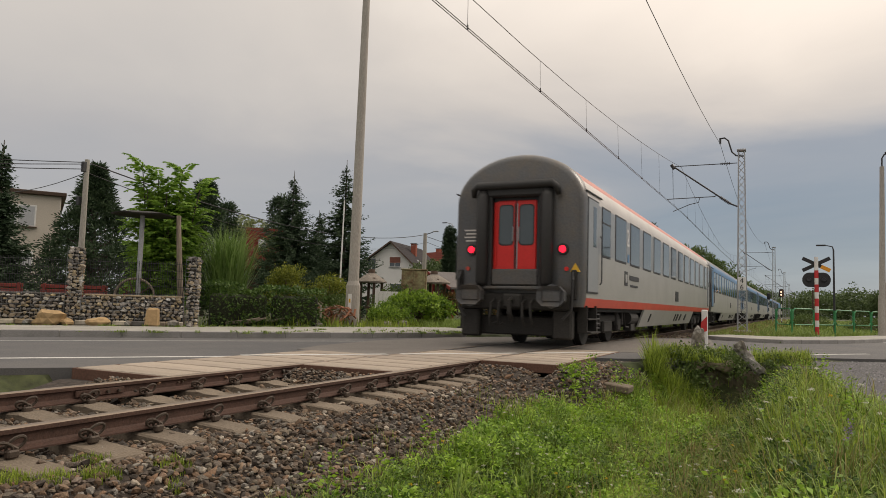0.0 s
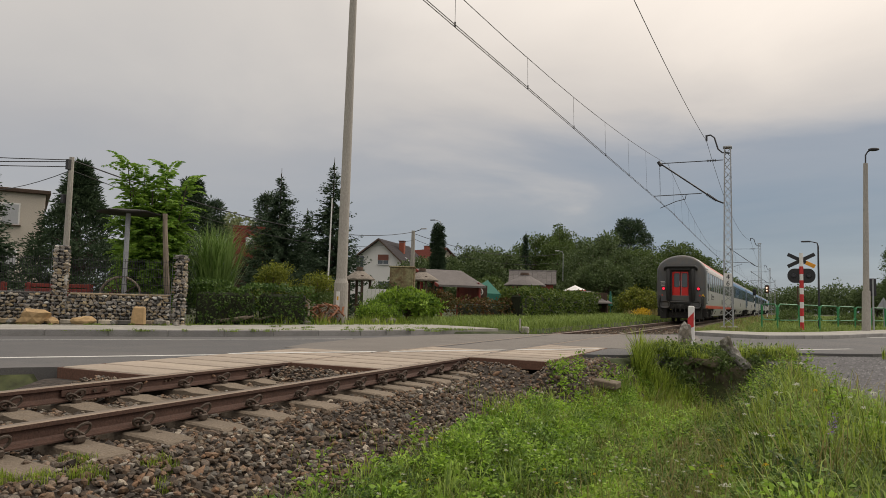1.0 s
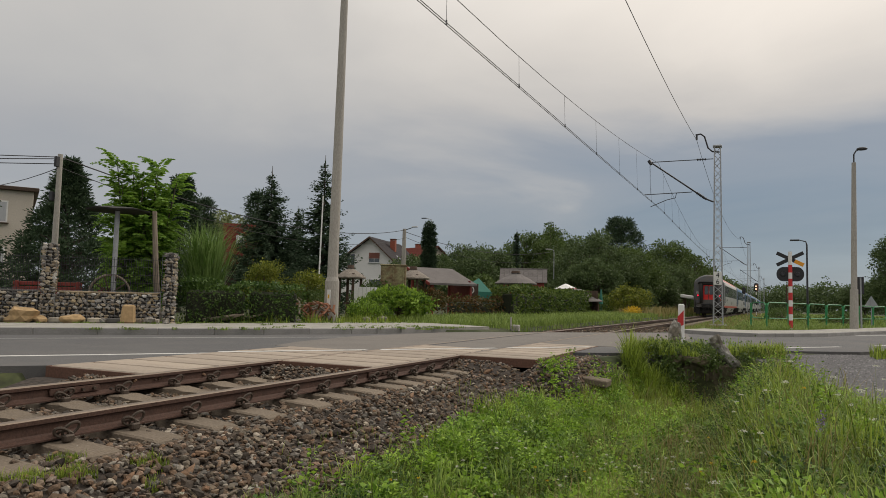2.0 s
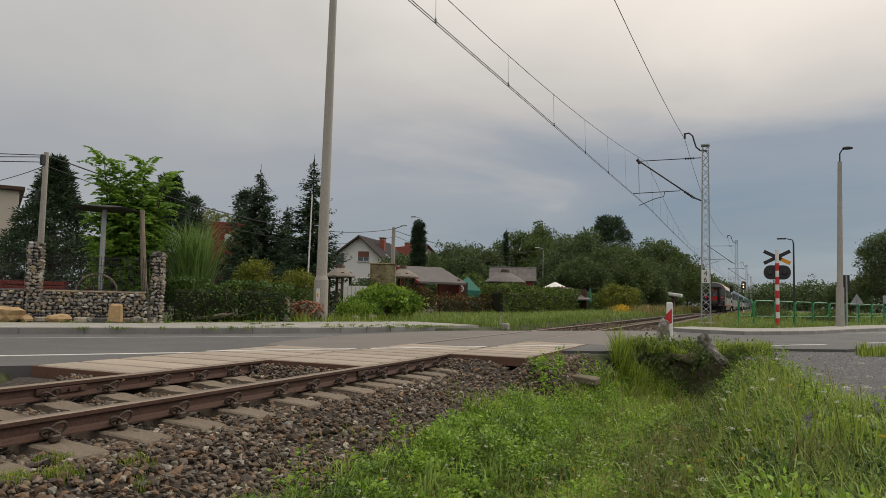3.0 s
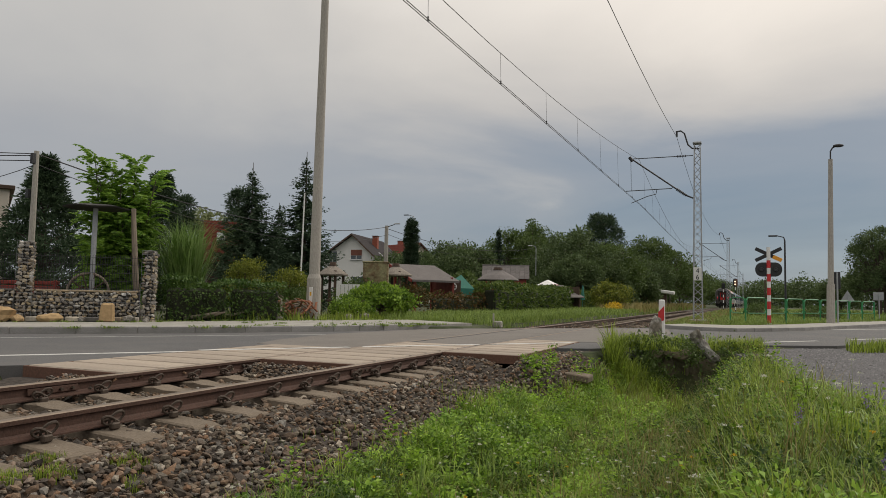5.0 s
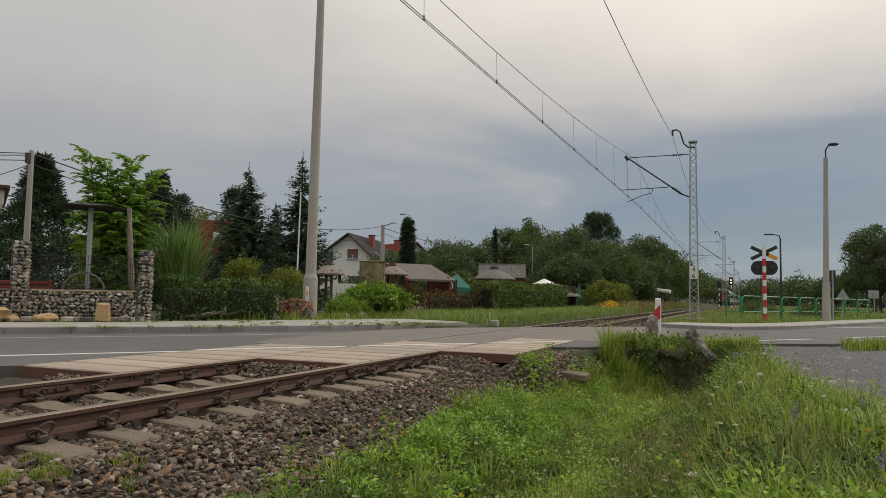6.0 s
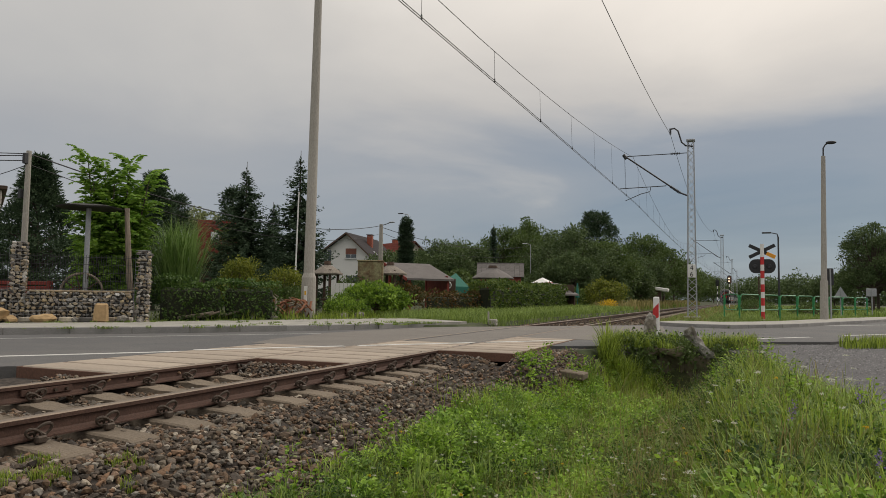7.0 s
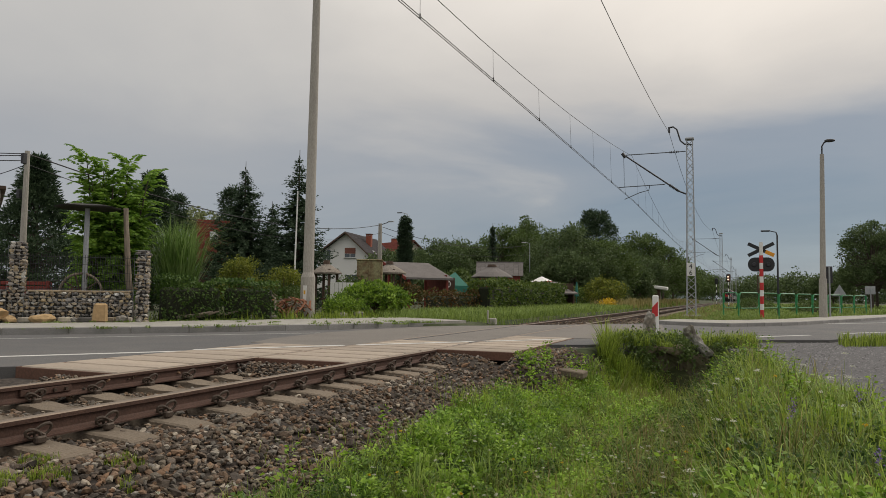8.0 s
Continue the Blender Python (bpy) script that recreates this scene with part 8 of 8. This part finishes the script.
def poles():
    # low-voltage pole with wires on the garden side
    s = thing("utility_pole", "slim concrete utility pole carrying cables", "utility pole", pose(-13.4, 13.7, 0), group="utility poles")
    bm = bmesh.new()
    rod(bm, (0, 0, -0.2), (0, 0, 4.78), 0.105, 0.07, n=10)
    part("pole", bm, M_CONCPOLE, s)
    part("bracket", boxed((0, -0.1, 4.55), (0.1, 0.12, 0.3), 0.01), M_DARKSTEEL, s)
    part("fuse_box", boxed((-0.12, -0.1, 3.55), (0.12, 0.1, 0.26), 0.01), M_DARKSTEEL, s)
    s2 = thing("utility_pole", "slim concrete pole with a curved lamp arm", "utility pole", pose(-19.1, 46.1, 0), group="utility poles")
    bm = bmesh.new()
    rod(bm, (0, 0, -0.2), (0, 0, 6.1), 0.2, 0.13, n=10)
    part("pole", bm, M_CONCPOLE, s2)
    bm = bmesh.new()
    tube(bm, [(0, 0, 6.0), (0.3, 0.1, 6.1), (0.55, 0.2, 6.2)], 0.03, 6)
    part("lamp_arm", bm, M_DARKSTEEL, s2)
    part("lantern", boxed((0.72, 0.28, 6.26), (0.45, 0.16, 0.09), 0.03, None), M_GALV, s2)
    # wires
    def cable(label, a, b, sag, r=0.012):
        bm = bmesh.new()
        a, b = Vector(a), Vector(b)
        tube(bm, [a.lerp(b, k / 14) - Vector((0, 0, sag * 4 * (k / 14) * (1 - k / 14))) for k in range(15)], r, 5)
        solid("cable", label, "cable", bm, M_WIRE, group="cables")
    top = (-13.4, 13.7, 4.7)
    lab = "dark overhead cable between the garden poles"
    cable(lab, top, (-19.1, 46.1, 6.0), 1.0, 0.02)
    cable(lab, (-13.4, 13.7, 4.4), (-19.1, 46.1, 5.4), 1.2)
    for dz, dx, tz in ((4.7, 0, 5.0), (4.65, 0.4, 4.4), (4.5, 0.2, 4.6)):
        cable(lab, (-13.4, 13.7, dz), (-26 - dx, -2 + dx, tz), 0.5, 0.013)
    cable(lab, (-13.4, 13.7, 4.4), (-31.9, 20.0, 6.2), 0.6, 0.012)
    cable(lab, (-19.1, 46.1, 5.9), (-14.0, 67.4, 5.9), 0.8, 0.02)
    cable(lab, (-19.1, 46.1, 5.5), (-15.0, 67.4, 5.0), 0.8, 0.015)
    # thin white flagpole
    bm = bmesh.new()
    rod(bm, (0, 0, -0.1), (0.1, 0, 5.7), 0.045, 0.03, n=8)
    solid("flagpole", "thin white flagpole in the garden", "flagpole", bm, M_WHITE, m=pose(-14.15, 28.0, 0))
    # lamps
    def arm_lamp(label, place, h, arm, material, lantern, turn=0):
        s = thing("street_lamp", label, "street lamp", pose(*place, 0, 0, turn), group="street lamps")
        bm = bmesh.new()
        tube(bm, [(0, 0, -0.1), (0, 0, h * 0.96), (-arm * 0.15, 0, h), (-arm, 0, h + arm * 0.22)], [0.055, 0.036, 0.028, 0.024], 8)
        part("column", bm, material, s)
        part("lantern", boxed((-arm - 0.22, 0, h + arm * 0.24), (0.42, 0.15, 0.07), 0.02), lantern, s)
    arm_lamp("dark steel street lamp with a short arm", (7.02, 38.0, 0.0), 4.12, 0.3, M_DARKSTEEL, M_DARKSTEEL)
    arm_lamp("grey street lamp arm over an ivy column", (-18.55, 49.7, 0.0), 7.2, 0.5, M_GALV, M_DARKSTEEL)
    arm_lamp("street lamp with a white lantern among trees", (-13.6, 67.4, 0.0), 6.1, 0.4, M_GALV, M_WHITE)
    # railway signals
    for x, y, h, lit, lab in ((4.5, 75.0, 2.6, True, "railway signal on a black and white post"), (2.95, 95.0, 2.75, False, "small railway signal seen beside the track")):
        s = thing("railway_signal", lab, "railway signal", pose(x, y, 0), group="railway signals")
        for k in range(8):
            bm = bmesh.new()
            rod(bm, (0, 0, -0.1 + k * h / 8), (0, 0, -0.1 + (k + 1) * h / 8), 0.05, n=8)
            part("post_band", bm, M_WHITE if k % 2 else M_BLACK, s)
        bm = boxed((0, 0, h + 0.3), (0.42, 0.2, 0.85), 0.12)
        head = part("head", bm, M_BLACK, s)
        if lit:
            for z in (0.15, 0.42):
                bm = bmesh.new()
                rod(bm, (-0.02, -0.1, h + z), (-0.02, -0.13, h + z), 0.075, n=12)
                part("lens", bm, M_SIGNAL, head)
            part("backboard", boxed((0.1, -0.102, h + 0.3), (0.2, 0.01, 0.7), 0.003), M_RUSTEDGE, head)
    # sign backs along the road
    s = thing("road_sign", "grey back of a rectangular road sign", "road sign", pose(12.68, 49.4, 0), group="road signs")
    bm = bmesh.new()
    rod(bm, (0, 0, -0.1), (0, 0, 1.6), 0.03, n=8)
    part("post", bm, M_GALV, s)
    part("plate", boxed((-0.02, 0.03, 1.45), (0.55, 0.02, 0.48), 0.01), M_GALV, s)
    s = thing("road_sign", "grey back of a triangular road sign", "road sign", pose(10.34, 43.7, 0), group="road signs")
    bm = bmesh.new()
    rod(bm, (0, 0, -0.1), (0, 0, 1.5), 0.03, n=8)
    part("post", bm, M_GALV, s)
    bm = bmesh.new()
    tri = [(-0.36, 1.05), (0.36, 1.05), (0, 1.68)]
    f = [bm.verts.new((x, 0.02, z)) for x, z in tri]
    b = [bm.verts.new((x, 0.04, z)) for x, z in tri]
    for i in range(3):
        bm.faces.new((f[i], f[(i + 1) % 3], b[(i + 1) % 3], b[i]))
    bm.faces.new(f)
    bm.faces.new(b[::-1])
    part("plate", bm, M_GALV, s)
    s = thing("road_sign", "dark grey back of a tall narrow sign", "road sign", pose(8.95, 35.4, 0), group="road signs")
    bm = bmesh.new()
    rod(bm, (0, 0, -0.1), (0, 0, 2.3), 0.035, n=8)
    part("post", bm, M_GALV, s)
    part("plate", boxed((0, 0.03, 1.95), (0.26, 0.02, 0.75), 0.01), M_DARKSTEEL, s)
    for x, y, h in ((6.6, 55, 2.6), (6.95, 55.4, 2.9)):
        bm = bmesh.new()
        rod(bm, (0, 0, -0.1), (0, 0, h), 0.045, n=8)
        solid("timber_post", "dark timber post beyond the railing", "post", bm, M_BROWNWOOD, group="timber posts", m=pose(x, y, 0))
    # short bollard by the track and white-roofed hut
    s = thing("track_marker", "short grey concrete marker beside the track", "track marker", pose(-2.05, 21.2, -0.05))
    part("post", boxed((-0.12, 0, 0.18), (0.05, 0.05, 0.5), 0.01), M_CONCPOLE, s)
    part("block", boxed((0.03, 0, 0.08), (0.26, 0.2, 0.22), 0.03), M_CONCPOLE, s)
    s = thing("lineside_hut", "small lineside hut with a white slanted roof", "hut", pose(-3.5, 85, 0))
    part("body", boxed((0, 0, 0.85), (1.2, 1.0, 1.9), 0.02), M_BROWNWOOD, s)
    part("roof", boxed((0, 0, 2.1), (2.3, 1.8, 0.4), 0.08, pose(0, 0, 0, 0, 8, 0)), M_WHITE, s)


M_SIGNAL = glow("signal_lens", (1.0, 0.7, 0.5), 1.2)
poles()


# ---- culvert and stones in front of the road ----
def culvert():
    s = thing("culvert_head", "mossy old stone culvert head in the ditch", "culvert", pose(3.9, 13.95, 0.06))
    # rough head wall, cracked into large blocks
    for x, z, w, h in ((-0.36, -0.82, 0.5, 0.5), (0.16, -0.86, 0.56, 0.44), (-0.42, -0.42, 0.42, 0.34), (0.02, -0.44, 0.48, 0.4), (0.5, -0.5, 0.46, 0.5), (0.58, -0.95, 0.36, 0.4)):
        bm = bmesh.new()
        box(bm, (0, 0, 0), (w, 0.34, h), 0.05)
        bmesh.ops.subdivide_edges(bm, edges=list(bm.edges), cuts=2, use_grid_fill=True)
        for v in bm.verts:
            v.co += Vector((noise.noise(v.co * 5 + Vector((x, 0, z))), noise.noise(v.co * 5 + Vector((x, 4, z))), noise.noise(v.co * 5 + Vector((x, 9, z))))) * 0.07
        part("block", bm, M_MOSSWALL, s, m=pose(x, 0.06, z, 0, 4 * x, 5 * x))
    bm = bmesh.new()
    box(bm, (-0.12, -0.02, -0.2), (0.95, 0.5, 0.16), 0.05)
    bmesh.ops.subdivide_edges(bm, edges=list(bm.edges), cuts=3, use_grid_fill=True)
    for v in bm.verts:
        v.co += Vector((noise.noise(v.co * 4), noise.noise(v.co * 4 + Vector((3, 0, 0))), noise.noise(v.co * 4 + Vector((0, 7, 0))))) * 0.13
    part("cap_slab", bm, M_MOSSWALL, s)
    # dark box painted as the shade behind the culvert blocks
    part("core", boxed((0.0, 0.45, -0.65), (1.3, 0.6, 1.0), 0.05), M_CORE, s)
    bm = bmesh.new()
    lump(bm, (0, 0, 0.16), (0.27, 0.22, 0.86), 5, 0.22, 4)
    solid("standing_stone", "rough upright weathered stone post", "stone", bm, M_OLDSTONE, m=pose(3.37, 15.3, -0.05, 0, 6, 20))
    bm = bmesh.new()
    box(bm, (0, 0, 0), (0.66, 0.19, 0.17), 0.04)
    bmesh.ops.subdivide_edges(bm, edges=list(bm.edges), cuts=3, use_grid_fill=True)
    for v in bm.verts:
        v.co += Vector((noise.noise(v.co * 6), noise.noise(v.co * 6 + Vector((2, 0, 0))), noise.noise(v.co * 6 + Vector((0, 5, 0))))) * 0.09
    solid("standing_stone", "pale tilted stone on the culvert", "stone", bm, M_OLDSTONE, m=pose(4.42, 13.72, 0.03, 0, 52, 10))
    bm = boxed((0, 0, 0), (0.62, 0.3, 0.1), 0.015)
    solid("concrete_slab", "flat grey concrete slab lying on the ballast", "slab", bm, M_SLEEPER, m=pose(2.66, 10.7, shoulder_z(2.66, 10.7) + 0.01, 2, 6, -4))
    # ivy over the culvert
    r2 = np.random.default_rng(9)
    P = []
    for cx, cy, cz, sx, sz, n in ((4.25, 13.72, -0.12, 0.16, 0.22, 420), (4.85, 14.0, -0.30, 0.3, 0.34, 1500), (5.1, 14.3, -0.2, 0.3, 0.25, 900), (3.75, 14.0, -0.02, 0.55, 0.2, 1000), (3.3, 13.6, -0.1, 0.4, 0.3, 800), (3.3, 13.45, -0.32, 0.5, 0.4, 900), (3.45, 13.35, -0.58, 0.5, 0.4, 900), (3.5, 13.75, -0.42, 0.12, 0.25, 260), (4.05, 14.6, 0.0, 0.3, 0.12, 500)):
        q = r2.normal(size=(n, 3)) * (sx * 0.5, 0.22, sz * 0.5)
        P.append(np.array([cx, cy, cz]) + q)
    # grass growing on top of the culvert
    V = []
    for x0, x1, y0, y1, n, h1 in ((2.9, 3.95, 13.3, 15.3, 70, 0.32), (4.45, 5.4, 13.9, 15.4, 60, 0.3), (2.85, 3.4, 13.25, 13.9, 40, 0.34), (2.9, 3.75, 12.3, 13.2, 90, 0.62)):
        for _ in range(n):
            x, y = r2.uniform(x0, x1), r2.uniform(y0, y1)
            k = int(r2.uniform(18, 40))
            B = np.c_[x + r2.normal(size=k) * 0.04, y + r2.normal(size=k) * 0.04, np.full(k, -0.05 if y > 13.25 else max(near_z(x, y), -0.9) - 0.02)]
            V.append(blades(B, r2.uniform(0.08, h1) * r2.uniform(0.4, 1.15, k), 0.013 * r2.uniform(0.6, 1.3, k), r2, 0.95))
    tagged(new("culvert_grass", items_mesh("culvert_grass", np.concatenate(V), BLADE, M_GRASS)), "lush green grass growing over the culvert head", "grass", kind="stuff")
    P = np.concatenate(P)
    D = r2.normal(size=P.shape) + (0, -0.4, 0.1)
    L = r2.uniform(0.03, 0.075, len(P))
    o = new("culvert_ivy", items_mesh("culvert_ivy", leaf_quads(P, D, L, L * 0.7, r2), QUAD, M_LEAF))
    tagged(o, "green ivy and weeds hanging over the culvert", "ivy", kind="stuff")


culvert()


def ballast_shoulder():
    """Ballast fill between the crossing deck and the culvert."""
    xs, ys = np.linspace(0.86, 3.95, 31), np.linspace(8.9, 14.4, 40)
    verts = []
    for y in ys:
        for x in xs:
            q = min(y, 10.06) if x < 2.03 else min(y, road_y(x, -5.28))
            verts.append((x, q, shoulder_z(x, q)))
    faces = [(r * 31 + q, r * 31 + q + 1, r * 31 + q + 32, r * 31 + q + 31) for r in range(39) for q in range(30)]
    tagged(new("ballast_shoulder", cloud_mesh("ballast_shoulder", verts, faces, M_BALLASTBED)), "grey ballast slope beside the crossing", "ballast", kind="structure")
    rng = random.Random(6)
    V, F = [], []
    kinds = []
    for i in range(8):
        b = bmesh.new()
        lump(b, (0, 0, 0), (1, 0.85, 0.7), 300 + i, 0.3, 1)
        kinds.append((np.array([v.co[:] for v in b.verts]), np.array([[v.index for v in f.verts] for f in b.faces])))
        b.free()
    c = 0
    for _ in range(4200):
        x, y = rng.uniform(1.9, 3.5), rng.uniform(9.2, 14.1)
        if x < 2.05 and y > 10.0 or y > road_y(x, -5.2) or x > 3.0 + 0.15 * (y - 11):
            continue
        k = kinds[rng.randrange(8)]
        s, a = rng.uniform(0.035, 0.075), rng.uniform(0, 6.28)
        q = k[0] * s
        q = np.c_[q[:, 0] * math.cos(a) - q[:, 1] * math.sin(a), q[:, 0] * math.sin(a) + q[:, 1] * math.cos(a), q[:, 2]] + (x, y, shoulder_z(x, y) + rng.uniform(0, 0.03))
        V.append(q)
        F.append(k[1] + c)
        c += len(q)
    me = cloud_mesh("shoulder_stones", np.concatenate(V).tolist(), np.concatenate(F).tolist(), M_STONE)
    tagged(new("shoulder_stones", me), "loose grey ballast stones beside the crossing", "ballast", kind="stuff")


ballast_shoulder()


motions()
